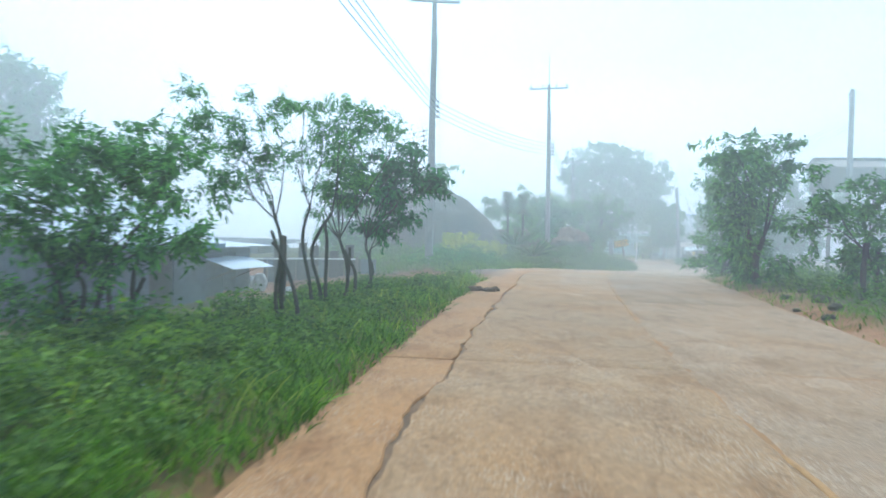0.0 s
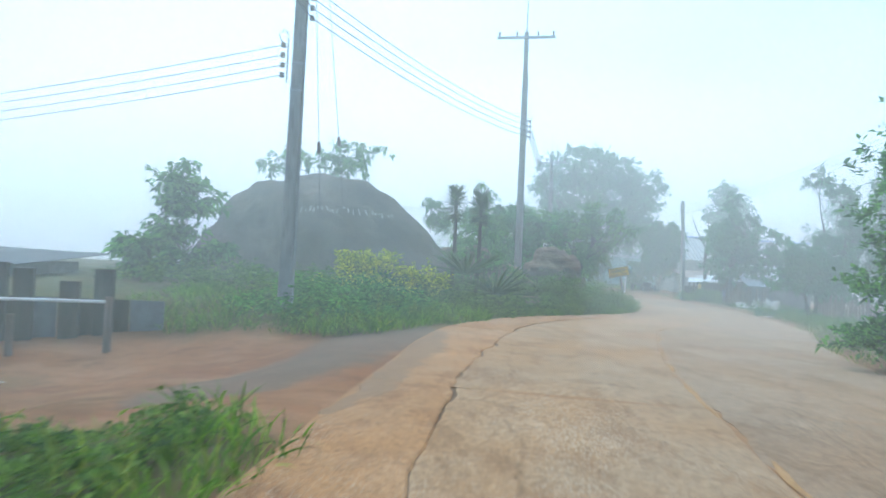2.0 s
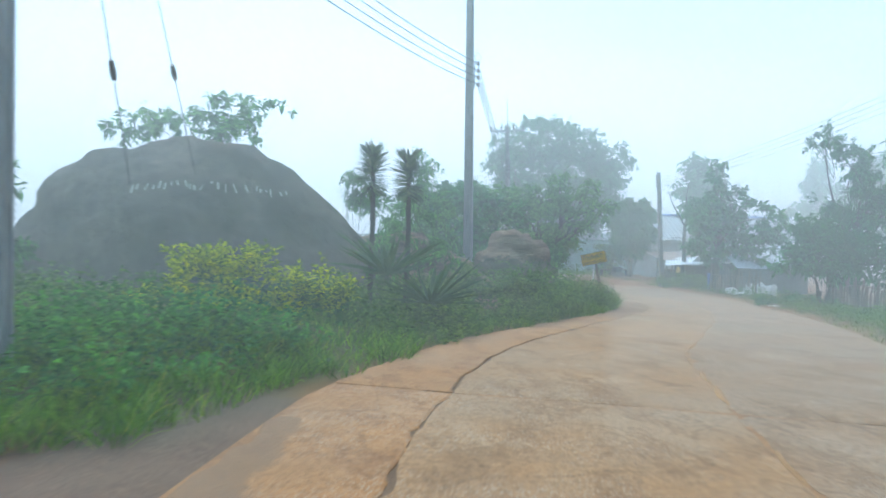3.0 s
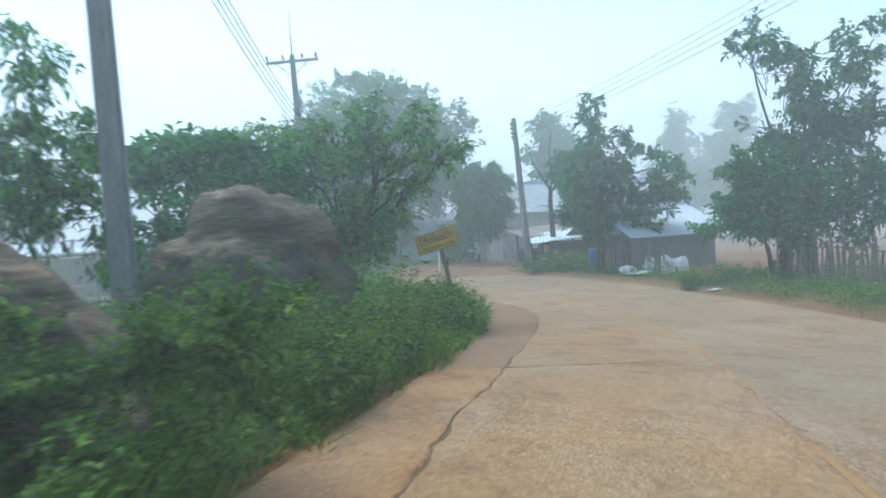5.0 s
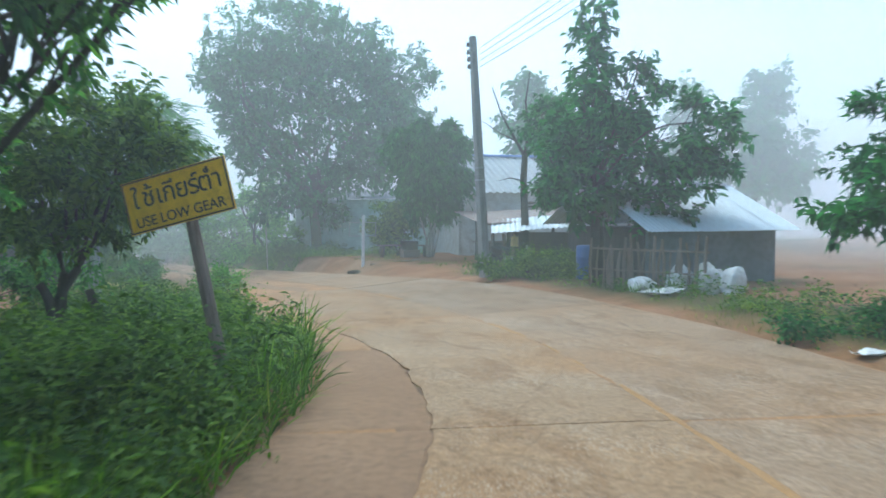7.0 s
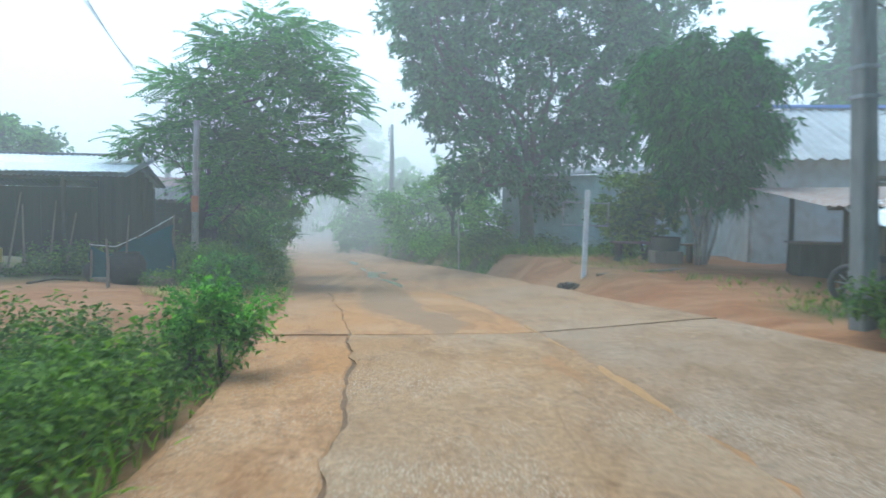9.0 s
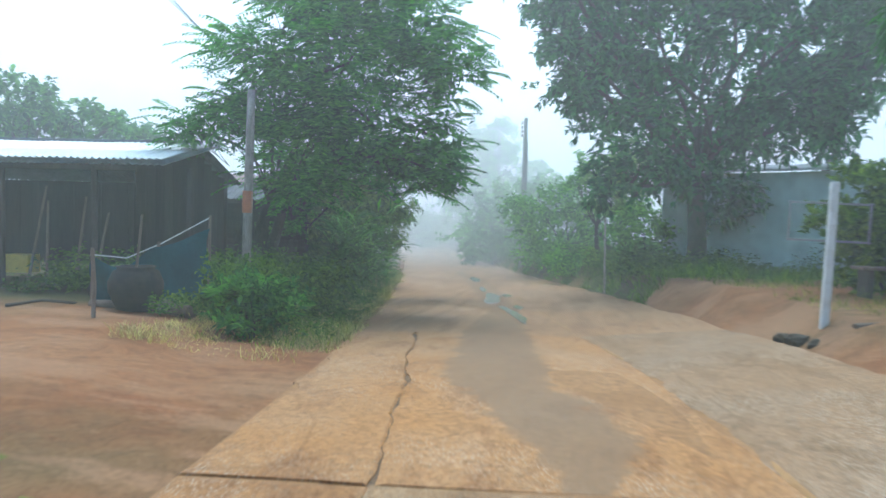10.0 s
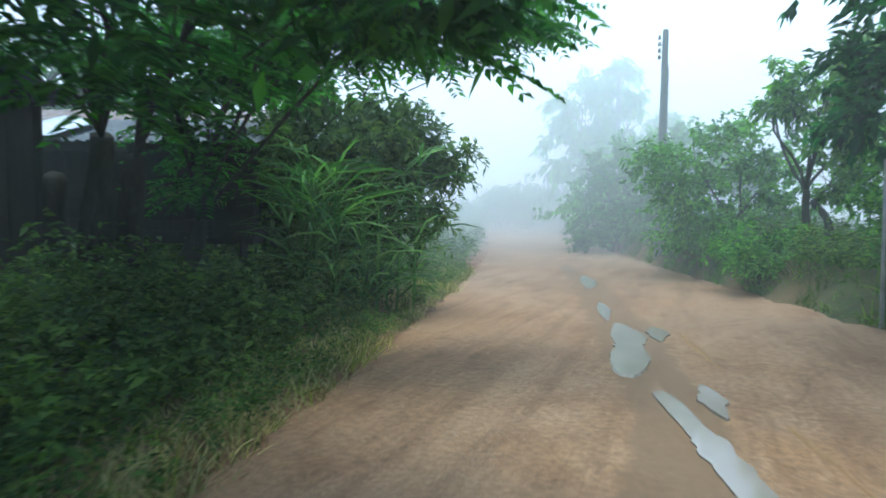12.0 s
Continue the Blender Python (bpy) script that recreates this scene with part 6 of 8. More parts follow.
# white post with a wire frame panel
wz = gz(19.0, 69.5) - 0.1
wp = thing("gate_post", pose(19.0, 69.5, wz, 0, 1.0, 0), "white painted concrete post with a small wire frame", "post")
part("post", bm_box(0.1, 0.1, 0.6 - wz, 0.015, (0, 0, (0.6 - wz) / 2)), M_WHITE, wp)
for z0 in (1.25, 1.75):
    part("bar", bm_box(1.05, 0.025, 0.03, 0.004, (0.0, 0.1, z0)), M_STEEL, wp)
for x0 in (-0.5, 0.5):
    part("upright", bm_box(0.025, 0.025, 0.54, 0.004, (x0, 0.1, 1.5)), M_STEEL, wp)
tagged(part("fallen_pole", bm_tube([(0, 0, 0), (1.2, 0.5, 0.05), (2.5, 1.3, 0.06)], [0.04, 0.035, 0.03], 7), M_WOOD, None,
            at=pose(19.15, 68.9, gz(19.15, 68.9) + 0.05)), "grey pole lying on the yard edge", "pole")
for k, (x, y, r) in enumerate(((18.72, 69.5, 0.13), (18.62, 69.9, 0.11), (18.8, 69.15, 0.1), (0.7, 17.0, 0.08))):
    boulder("stone", x, y, gz(x, y) + r * 0.3, r * 1.2, r, r, M_ROCK, "loose grey stone at the road edge", 40 + k, turn=30 * k)

# round pole with an orange band
rp = thing("round_pole", pose(9.75, 71.75, gz(9.75, 71.75) - 0.1), "pale lichen-spotted pole with an orange band under trees", "pole")
part("shaft", bm_tube([(0, 0, 0), (0.02, 0, 1.4), (0.04, 0, 2.8), (0.06, 0, 4.0)], [0.09, 0.085, 0.08, 0.07], 12), M_BARK_PALE, rp, smooth=True)
part("band", bm_tube([(0.015, 0, 1.75), (0.02, 0, 2.15)], [0.094, 0.093], 14), M_ORANGE, rp, "faded orange band")


# ---- roofs and buildings ----
def sheet(w, d, waves=6, amp=0.018, thick=0.006):
    """One corrugated sheet: w across the waves, d along them, from (0, 0)."""
    n = waves * 6
    v, f = [], []
    for y in (0, d):
        for side in (0, -thick):
            for i in range(n + 1):
                v.append((w * i / n, y, amp * math.sin(i / 6 * math.tau) + side))
    m = n + 1
    for i in range(n):
        f += [(i, i + 1, 2 * m + i + 1, 2 * m + i), (m + i + 1, m + i, 3 * m + i, 3 * m + i + 1), (i + 1, i, m + i, m + i + 1), (2 * m + i, 2 * m + i + 1, 3 * m + i + 1, 3 * m + i)]
    bm = bmesh.new()
    vs = [bm.verts.new(p) for p in v]
    for q in f:
        bm.faces.new([vs[k] for k in q])
    return bm


def roof_slope(parent, w, d, at, material, width=0.85, seed=1, waves=5, amp=0.018):
    """A slope of overlapping sheets, w wide and d deep from the eave up."""
    rg = random.Random(seed)
    me = None
    count = math.ceil(w / width)
    for k in range(count):
        bm = sheet(width * 1.03, d * rg.uniform(0.985, 1.015), waves, amp)
        part("roof_sheet", bm, material, parent, at=at @ pose(k * width, rg.uniform(-0.03, 0.03), 0.008 * (k % 2), 0, 0, rg.uniform(-0.3, 0.3)))


def wall_run(parent, length, height, at, material, openings=(), thick=0.12, name="wall"):
    """A wall along x with rectangular openings (x0, x1, z0, z1) cut through."""
    xs = sorted({0.0, length, *(o[0] for o in openings), *(o[1] for o in openings)})
    for a, b in zip(xs, xs[1:]):
        hole = [o for o in openings if o[0] <= a + 1e-6 and o[1] >= b - 1e-6]
        spans = [(0.0, height)] if not hole else [(0.0, hole[0][2]), (hole[0][3], height)]
        for z0, z1 in spans:
            if z1 - z0 > 0.01:
                part(name, bm_box(b - a, thick, z1 - z0, 0, ((a + b) / 2, 0, (z0 + z1) / 2)), material, parent, at=at)


def window_in(parent, x0, x1, z0, z1, at, slats=4):
    w = part("window", bm_join(bm_box(x1 - x0, 0.06, 0.05, 0, ((x0 + x1) / 2, 0, z0 + 0.025)), bm_box(x1 - x0, 0.06, 0.05, 0, ((x0 + x1) / 2, 0, z1 - 0.025)),
                               bm_box(0.05, 0.06, z1 - z0, 0, (x0 + 0.025, 0, (z0 + z1) / 2)), bm_box(0.05, 0.06, z1 - z0, 0, (x1 - 0.025, 0, (z0 + z1) / 2))), M_WOOD, parent, at=at)
    for k in range(slats):
        part("slat", bm_box(x1 - x0 - 0.1, 0.012, (z1 - z0) / slats * 0.8, 0), M_WOOD_DARK, w, at=pose((x0 + x1) / 2, 0.01, z0 + (z1 - z0) * (k + 0.5) / slats, 25, 0, 0))


def white_house():
    e = thing("white_house", pose(24.3, 73.0, -1.3, 0, 0, -7), "white plastered house with a grey ribbed roof and blue ridge", "house")
    wall_run(e, 12, 2.95, pose(0, 0, 0), M_PLASTER, [(3.0, 4.6, 1.9, 2.5), (6.2, 7.1, 0.0, 2.0)])
    window_in(e, 3.0, 4.6, 1.9, 2.5, pose(0, 0, 0))
    wall_run(e, 8.6, 2.95, pose(0, 0.06, 0, 0, 0, 90), M_PLASTER)
    wall_run(e, 8.6, 2.95, pose(12, 0.06, 0, 0, 0, 90), M_PLASTER)
    wall_run(e, 12, 2.95, pose(0, 8.7, 0), M_PLASTER)
    part("door", bm_box(0.9, 0.05, 2.0, 0.005, (6.65, 0, 1.0)), M_WOOD_DARK, e)
    for x in (0.0, 12.0):
        bm = bmesh.new()
        a = [bm.verts.new(p) for p in ((x - 0.05, 0, 2.95), (x - 0.05, 8.7, 2.95), (x - 0.05, 4.35, 4.75), (x + 0.05, 0, 2.95), (x + 0.05, 8.7, 2.95), (x + 0.05, 4.35, 4.75))]
        for q in ((0, 1, 2), (5, 4, 3), (0, 3, 4, 1), (1, 4, 5, 2), (2, 5, 3, 0)):
            bm.faces.new([a[k] for k in q])
        part("gable", bm, M_PLASTER, e)
    roof_slope(e, 13, 5.2, pose(-0.5, -0.5, 2.88, 22.0, 0, 0), M_TIN_GREY, 0.65, 3, 2, 0.035)
    roof_slope(e, 13, 5.2, pose(12.5, 9.2, 2.88, 22.0, 0, 180), M_TIN_GREY, 0.65, 4, 2, 0.035)
    part("ridge_cap", bm_join(bm_box(13, 0.24, 0.04, 0.01, (6, 4.25, 4.89)), bm_box(13, 0.06, 0.12, 0.01, (6, 4.35, 4.92))), M_BLUE_TRIM, e, "blue ridge capping")
    part("verge_board", bm_box(0.03, 5.0, 0.14, 0, (-0.5, 1.95, 3.72)), M_BLUE_TRIM, e, at=pose(0, 0, 0))
    return e


def green_house():
    e = thing("green_house", pose(18.6, 83.0, -1.75, 0, 0, -40), "pale green plastered house behind a big tree", "house")
    wall_run(e, 7.5, 3.2, pose(0, 0, 0), M_PLASTER_GREEN, [(5.6, 6.5, 1.1, 2.0)])
    window_in(e, 5.6, 6.5, 1.1, 2.0, pose(0, 0, 0), 5)
    wall_run(e, 5, 3.2, pose(0, 0.06, 0, 0, 0, 90), M_PLASTER_GREEN)
    wall_run(e, 5, 3.2, pose(7.5, 0.06, 0, 0, 0, 90), M_PLASTER_GREEN)
    wall_run(e, 7.5, 3.2, pose(0, 5.1, 0), M_PLASTER_GREEN)
    roof_slope(e, 8.3, 5.9, pose(-0.4, -0.4, 3.22, 6, 0, 0), M_TIN, 0.85, 7)
    return e


def yard_house():
    e = thing("yard_house", pose(23.2, 57.85, -1.25, 0, 0, 0), "low grey shack with a wide pale sheet roof", "house")
    wall_run(e, 4.0, 1.45, pose(0.2, 0.5, 0), M_BLOCK_DARK)
    wall_run(e, 3.6, 1.5, pose(0.2, 0.56, 0, 0, 0, 90), M_WOOD_DARK)
    wall_run(e, 3.6, 1.5, pose(4.2, 0.56, 0, 0, 0, 90), M_BLOCK_DARK)
    wall_run(e, 4.0, 1.5, pose(0.2, 4.2, 0), M_BLOCK_DARK)
    roof_slope(e, 4.6, 2.95, pose(-0.2, -0.1, 1.42, 25.5, 0, 0), M_TIN_WHITE, 0.78, 9, 6, 0.015)
    roof_slope(e, 4.6, 2.75, pose(4.4, 4.9, 1.55, 25.5, 0, 180), M_TIN_WHITE, 0.78, 10, 6, 0.015)
    return e


def open_shelter():
    e = thing("open_shelter", pose(22.7, 66.0, gz(22.7, 66.0) - 0.05, 0, 0, -10), "open post shelter with a brown rusty sheet roof", "shelter")
    for x, y, h in ((0, 0, 1.6), (2.2, 0.1, 1.65), (4.6, 0.2, 1.7), (0.3, 3.8, 1.95), (4.6, 3.9, 2.05)):
        part("post", bm_tube([(x, y, -0.1), (x + 0.02, y, h * 0.5), (x, y, h)], [0.065, 0.06, 0.055], 8), M_WOOD_DARK, e)
    part("beam", bm_tube([(-0.3, 0, 1.6), (5.0, 0.2, 1.7)], [0.05, 0.045], 7), M_WOOD, e)
    part("beam", bm_tube([(-0.1, 3.8, 1.95), (5.0, 3.9, 2.05)], [0.05, 0.045], 7), M_WOOD, e)
    roof_slope(e, 5.3, 4.7, pose(-0.5, -0.5, 1.62, 5.2, -1.2, 0), M_RUST, 0.75, 12)
    part("counter", bm_box(1.5, 0.7, 0.85, 0.02, (0.9, 3.0, 0.42)), M_WOOD_DARK, e)
    part("shelf_board", bm_box(1.7, 0.8, 0.04, 0.01, (0.9, 3.0, 0.87)), M_WOOD, e)
    return e


def lean_to():
    e = thing("lean_to", pose(22.1, 64.5, gz(22.1, 64.5) - 0.05, 0, 0, -25), "lean-to with a pale sheet roof over firewood and tools", "shelter")
    for x, y, h in ((0.3, 0.2, 1.3), (2.6, -0.3, 1.5), (4.6, 0.0, 1.7), (0.6, 2.0, 1.6), (4.6, 2.1, 1.9)):
        part("post", bm_tube([(x, y, -0.1), (x, y, h)], [0.07, 0.06], 8), M_WOOD, e)
    roof_slope(e, 5.2, 2.8, pose(-0.1, -0.5, 1.33, 8, -4.5, 0), M_TIN_WHITE, 0.85, 15)
    rg = random.Random(3)
    for k in range(26):
        part("log", bm_tube([(0, 0, 0), (rg.uniform(0.7, 1.1), 0, 0)], [rg.uniform(0.05, 0.08)] * 2, 7), M_WOOD_DARK, e,
             at=pose(1.6 + 0.16 * (k % 9), 1.5, 0.1 + 0.15 * (k // 9), 0, 0, 85 + rg.uniform(-6, 6)))
    part("back_board", bm_box(4.4, 0.04, 1.2, 0, (2.6, 2.2, 0.7)), M_WOOD_DARK, e)
    return e


def tin_shed():
    e = thing("tin_shed", pose(-1.8, 71.4, -1.55, 0, 0, 3.0), "open dark timber shed with a long zinc sheet roof", "shed")
    L = 9.1
    for k in range(6):
        part("post", bm_tube([(0.2 + k * 2.0, 0.25, -0.1), (0.2 + k * 2.0, 0.25, 2.3)], [0.075, 0.065], 8), M_WOOD_DARK, e)
    part("eave_beam", bm_box(L, 0.09, 0.14, 0.01, (L / 2, 0.25, 2.3)), M_WOOD_DARK, e)
    # back and gable boards carry the shed's inner darkness in their colour
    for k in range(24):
        part("board", bm_box(L / 24 * 1.01, 0.03, 2.15, 0.004), M_WOOD_SHADE, e, at=pose(L * (k + 0.5) / 24, 4.4 + 0.02 * (k % 2), 1.05))
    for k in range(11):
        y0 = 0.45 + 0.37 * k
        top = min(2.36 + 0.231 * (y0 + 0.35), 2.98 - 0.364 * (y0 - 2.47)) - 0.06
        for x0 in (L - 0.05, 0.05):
            part("board", bm_box(0.36, 0.03, top, 0.004), M_WOOD_SHADE, e, at=pose(x0, y0, top / 2, 0, 0, 90))
    roof_slope(e, L + 0.5, 2.9, pose(-0.25, -0.35, 2.33, 13, 0, 0), M_TIN, 0.85, 21, 6, 0.02)
    roof_slope(e, L + 0.5, 1.0, pose(-0.25, -0.42, 2.42, 13, 0, 0), M_TIN_WHITE, 0.85, 22, 6, 0.02)
    # back slope in a darker sheet than the front
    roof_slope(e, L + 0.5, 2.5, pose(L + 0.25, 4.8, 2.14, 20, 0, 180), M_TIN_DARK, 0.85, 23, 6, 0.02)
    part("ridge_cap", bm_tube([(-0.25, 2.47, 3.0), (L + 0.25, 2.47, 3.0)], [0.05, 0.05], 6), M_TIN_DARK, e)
    for k, (x0, lean, h) in enumerate(((6.9, 0.25, 1.9), (7.3, -0.12, 1.6), (7.9, 0.1, 1.7), (8.3, 0.18, 1.4))):
        part("leaning_pole", bm_tube([(x0, 0.1, 0.0), (x0 + lean, 0.3, h)], [0.03, 0.022], 6), M_WOOD, e)
    part("bench_top", bm_box(2.0, 0.6, 0.06, 0.01, (3.0, 1.7, 0.75)), M_WOOD, e)
    for x in (2.1, 3.9):
        part("bench_leg", bm_box(0.08, 0.5, 0.72, 0.01, (x, 1.7, 0.36)), M_WOOD_DARK, e)
    part("crate", bm_box(0.6, 0.4, 0.4, 0.02, (5.6, 1.6, 0.2)), M_YELLOW, e)
    return e


def stilt_shack():
    e = thing("stilt_shack", pose(3.2, 77.6, gz(5.0, 77.6) - 0.1, 0, 0, 14), "dark raised shack with patched grey roof sheets", "shack")
    # timber coloured near black to stand in for the shack's deep shade
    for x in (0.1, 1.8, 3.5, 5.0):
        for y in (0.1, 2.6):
            part("stilt", bm_tube([(x, y, -0.2), (x, y, 2.6)], [0.07, 0.06], 7), M_WOOD_SHADE, e)
    part("floor_frame", bm_box(5.2, 2.8, 0.1, 0.01, (2.55, 1.35, 1.0)), M_WOOD_SHADE, e)
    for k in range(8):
        part("board", bm_box(5.2, 0.03, 0.19, 0.004), M_WOOD_SHADE, e, at=pose(2.55, 0.05, 0.95 + 0.17 * k, 8, 0, 0))
        part("board", bm_box(5.2, 0.03, 0.27, 0.004), M_WOOD_SHADE, e, at=pose(2.55, 2.65, 1.0 + 0.24 * k, -8, 0, 0))
        part("board", bm_box(0.03, 2.6, 0.2, 0.004), M_WOOD_SHADE, e, at=pose(5.15, 1.35, 0.95 + 0.18 * k, 0, 8, 0))
    # lower slope in dark sheet: the shade on this roof is put into its colour
    roof_slope(e, 5.6, 2.0, pose(-0.2, -0.4, 2.35, 14, 0, 0), M_TIN_DARK, 0.8, 31)
    roof_slope(e, 5.6, 1.9, pose(-0.2, 1.4, 2.75, 14, 0, 0), M_RUST, 0.8, 32)
    part("tarpaulin", sheet(1.9, 1.4, 2, 0.05), M_TIN, e, "crumpled grey tarpaulin", at=pose(0.6, -0.45, 2.47, 14, 0, 0))
    return e


def verge_house():
    e = thing("grey_house", pose(-9.0, 16.4, -1.0, 0, 0, 75), "low grey block house with pale sheet roof in mist", "house")
    wall_run(e, 6.0, 1.85, pose(0, 0, 0), M_BLOCK_DARK, [(1.4, 2.0, 0.75, 1.45), (3.3, 4.4, 0.0, 1.6)])
    part("shutter", bm_box(0.6, 0.05, 0.7, 0.005, (1.7, 0, 1.1)), M_RUST, e, "rust-brown shutter")
    part("door", bm_box(1.1, 0.05, 1.6, 0.005, (3.85, 0.02, 0.8)), M_WOOD_DARK, e)
    wall_run(e, 5, 1.85, pose(6.0, 0.06, 0, 0, 0, 90), M_BLOCK_DARK)
    wall_run(e, 5, 1.85, pose(0, 0.06, 0, 0, 0, 90), M_BLOCK_DARK)
    wall_run(e, 6.0, 1.85, pose(0, 5.1, 0), M_BLOCK_DARK)
    roof_slope(e, 6.8, 3.1, pose(-0.4, -0.5, 1.82, 26, 0, 0), M_TIN_WHITE, 0.85, 41)
    roof_slope(e, 6.8, 3.1, pose(6.4, 5.6, 1.82, 26, 0, 180), M_TIN_WHITE, 0.85, 42)
    part("fascia", bm_box(6.8, 0.03, 0.14, 0.004, (3.0, -0.47, 1.74)), M_BLUE_GREY, e, "faded blue fascia board")
    # lower annex with its own flat roof, and a small awning on struts
    wall_run(e, 3.2, 1.6, pose(6.1, 0.4, 0), M_BLOCK_DARK, [(1.5, 2.3, 0.0, 1.45)])
    wall_run(e, 3.0, 1.6, pose(9.3, 0.46, 0, 0, 0, 90), M_BLOCK_DARK)
    roof_slope(e, 3.6, 3.4, pose(6.0, 0.0, 1.66, 3, 0, 0), M_TIN, 0.85, 44)
    roof_slope(e, 1.8, 1.2, pose(6.5, -0.75, 0.98, 16, 0, 0), M_TIN_WHITE, 0.85, 43)
    for x in (6.6, 8.1):
        part("awning_strut", bm_tube([(x, -0.65, 0.95), (x, 0.35, 0.55)], [0.02, 0.02], 6), M_WOOD, e)
    return e


def block_wall():
    e = thing("block_shed", pose(-17.5, 36.0, -1.1, 0, 0, -14), "long low grey shed with a flat sheet roof in mist", "shed")
    wall_run(e, 9.0, 1.5, pose(0, 0, 0), M_BLOCK)
    wall_run(e, 3.0, 1.5, pose(9.0, 0.06, 0, 0, 0, 90), M_BLOCK)
    wall_run(e, 3.0, 1.5, pose(0, 0.06, 0, 0, 0, 90), M_BLOCK)
    wall_run(e, 9.0, 1.5, pose(0, 3.1, 0), M_BLOCK)
    roof_slope(e, 9.6, 3.7, pose(-0.3, -0.3, 1.52, 4, 0, 0), M_TIN_DARK, 0.85, 45)
    return e


def stilt_roof():
    e = thing("raised_roof", pose(19.6, 36.4, 0.0, 0, 0, -8), "dark board-walled hut on tall posts in mist", "hut")
    for x, y in ((0.3, 0.3), (3.4, 0.3), (0.3, 2.6), (3.4, 2.6)):
        part("post", bm_tube([(x, y, -0.3), (x, y, 5.0)], [0.11, 0.09], 8), M_WOOD_DARK, e)
    part("wall", bm_box(3.4, 2.6, 1.1, 0.01, (1.85, 1.45, 4.55)), M_WOOD_DARK, e)
    roof_slope(e, 4.2, 2.2, pose(-0.2, -0.3, 5.1, 16, 0, 0), M_RUST, 0.85, 51)
    roof_slope(e, 4.2, 2.2, pose(4.0, 3.2, 5.1, 16, 0, 180), M_RUST, 0.85, 52)
    return e


white_house()
green_house()
yard_house()
open_shelter()
lean_to()
tin_shed()
stilt_shack()
verge_house()
block_wall()
stilt_roof()

# ---- board fence at the side track ----
bf_ = thing("board_fence", pose(-5.2, 28.2, -0.95, 0, 0, 8), "grey board fence with uneven posts", "fence")
rg = random.Random(9)
for k in range(7):
    part("board", bm_box(0.62, 0.03, 1.15, 0.006), M_WOOD_DARK if k % 3 else M_BLOCK_DARK, bf_, at=pose(0.32 + 0.64 * k - 1.9, 0.25, 0.5, 0, 0, rg.uniform(-1, 1)))
for x, h in ((-1.3, 1.45), (-0.35, 1.7), (0.1, 1.6), (0.9, 1.4), (1.5, 1.65)):
    part("fence_post", bm_box(0.34, 0.14, h, 0.01, (x, 0.15, h / 2)), M_WOOD_DARK, bf_)
rf = thing("rail_fence", pose(-6.7, 27.0, -0.9, 0, 0, 14), "two low posts with a pale rail beside the track", "fence")
for x, h in ((0.0, 0.95), (1.9, 0.8), (3.45, 1.15)):
    part("fence_post", bm_tube([(x, 0, -0.1), (x, 0, h)], [0.075, 0.065], 8), M_WOOD, rf)
part("rail", bm_tube([(-1.0, 0, 1.0), (1.5, 0, 1.06), (3.5, 0, 1.06)], [0.03, 0.03, 0.03], 7), M_WHITE, rf, "pale peeled rail")
bk = thing("bucket", pose(-5.3, 24.6, gz(-5.3, 24.6)), "white plastic bucket on bare earth", "bucket")
part("body", bm_lathe([(0.11, 0), (0.115, 0.01), (0.14, 0.28), (0.15, 0.3), (0.13, 0.3), (0.11, 0.04)], 18), M_WHITE, bk)


# ---- sacks, litter, yard things ----
def sack(x, y, sx, sy, sz, seed, lean=(0, 0), turn=0.0):
    bm = bmesh.new()
    bmesh.ops.create_icosphere(bm, subdivisions=4, radius=1)
    off = Vector((seed * 3.1, seed * 1.7, seed))
    for v in bm.verts:
        p = v.co.copy()
        k = 1 + 0.16 * noise.noise(p * 1.6 + off) + 0.08 * noise.noise(p * 4 + off)
        q = Vector([math.copysign(abs(c) ** 0.55, c) for c in p]) * k
        q.x += 0.10 * noise.noise(Vector((0, q.y * 3, q.z * 2.5)) + off)
        q.y += 0.10 * noise.noise(Vector((q.x * 3, 0, q.z * 2.5)) + off)
        pinch = 1 - 0.85 * max(0, q.z - 0.5) + 0.12 * math.sin(math.atan2(q.y, q.x) * 5 + seed) * max(0, q.z)
        q.z += 0.35 * max(0, q.z - 0.6)
        v.co = Vector((q.x * sx * pinch, q.y * sy * pinch, q.z * sz))
    ob = part("sack", bm, M_BAG, None, at=pose(x, y, gz(x, y) + sz * 0.86, lean[0], lean[1], turn), smooth=True)
    return tagged(ob, "stuffed white woven sack on the yard", "sack", "white sacks in the yard")


sack(-6.5, 25.3, 0.24, 0.2, 0.3, 6, (5, 3), 15)
sack(-6.9, 25.7, 0.22, 0.2, 0.26, 7, (-4, 6), 60)
for k, (x, y, r) in enumerate(((-5.2, 25.0, 20), (-5.6, 24.5, 28), (-6.2, 22.6, 70))):
    tagged(part("plank", bm_box(1.5 - 0.25 * k, 0.16, 0.04, 0.006), M_WOOD_PALE, None, at=pose(x, y, gz(x, y) + 0.035, 0, 0, r)), "pale sawn plank lying on the bare yard", "plank", "planks in the yard")
sack(23.3, 57.0, 0.26, 0.22, 0.32, 1, (6, 4), 20)
sack(23.65, 56.5, 0.28, 0.23, 0.34, 2, (-5, 8), 70)
sack(23.95, 56.0, 0.24, 0.21, 0.31, 3, (4, 14), 10)
sack(22.45, 57.2, 0.34, 0.25, 0.17, 4, (0, 8), 30)
sack(24.1, 56.7, 0.25, 0.21, 0.25, 5, (0, -8), 50)


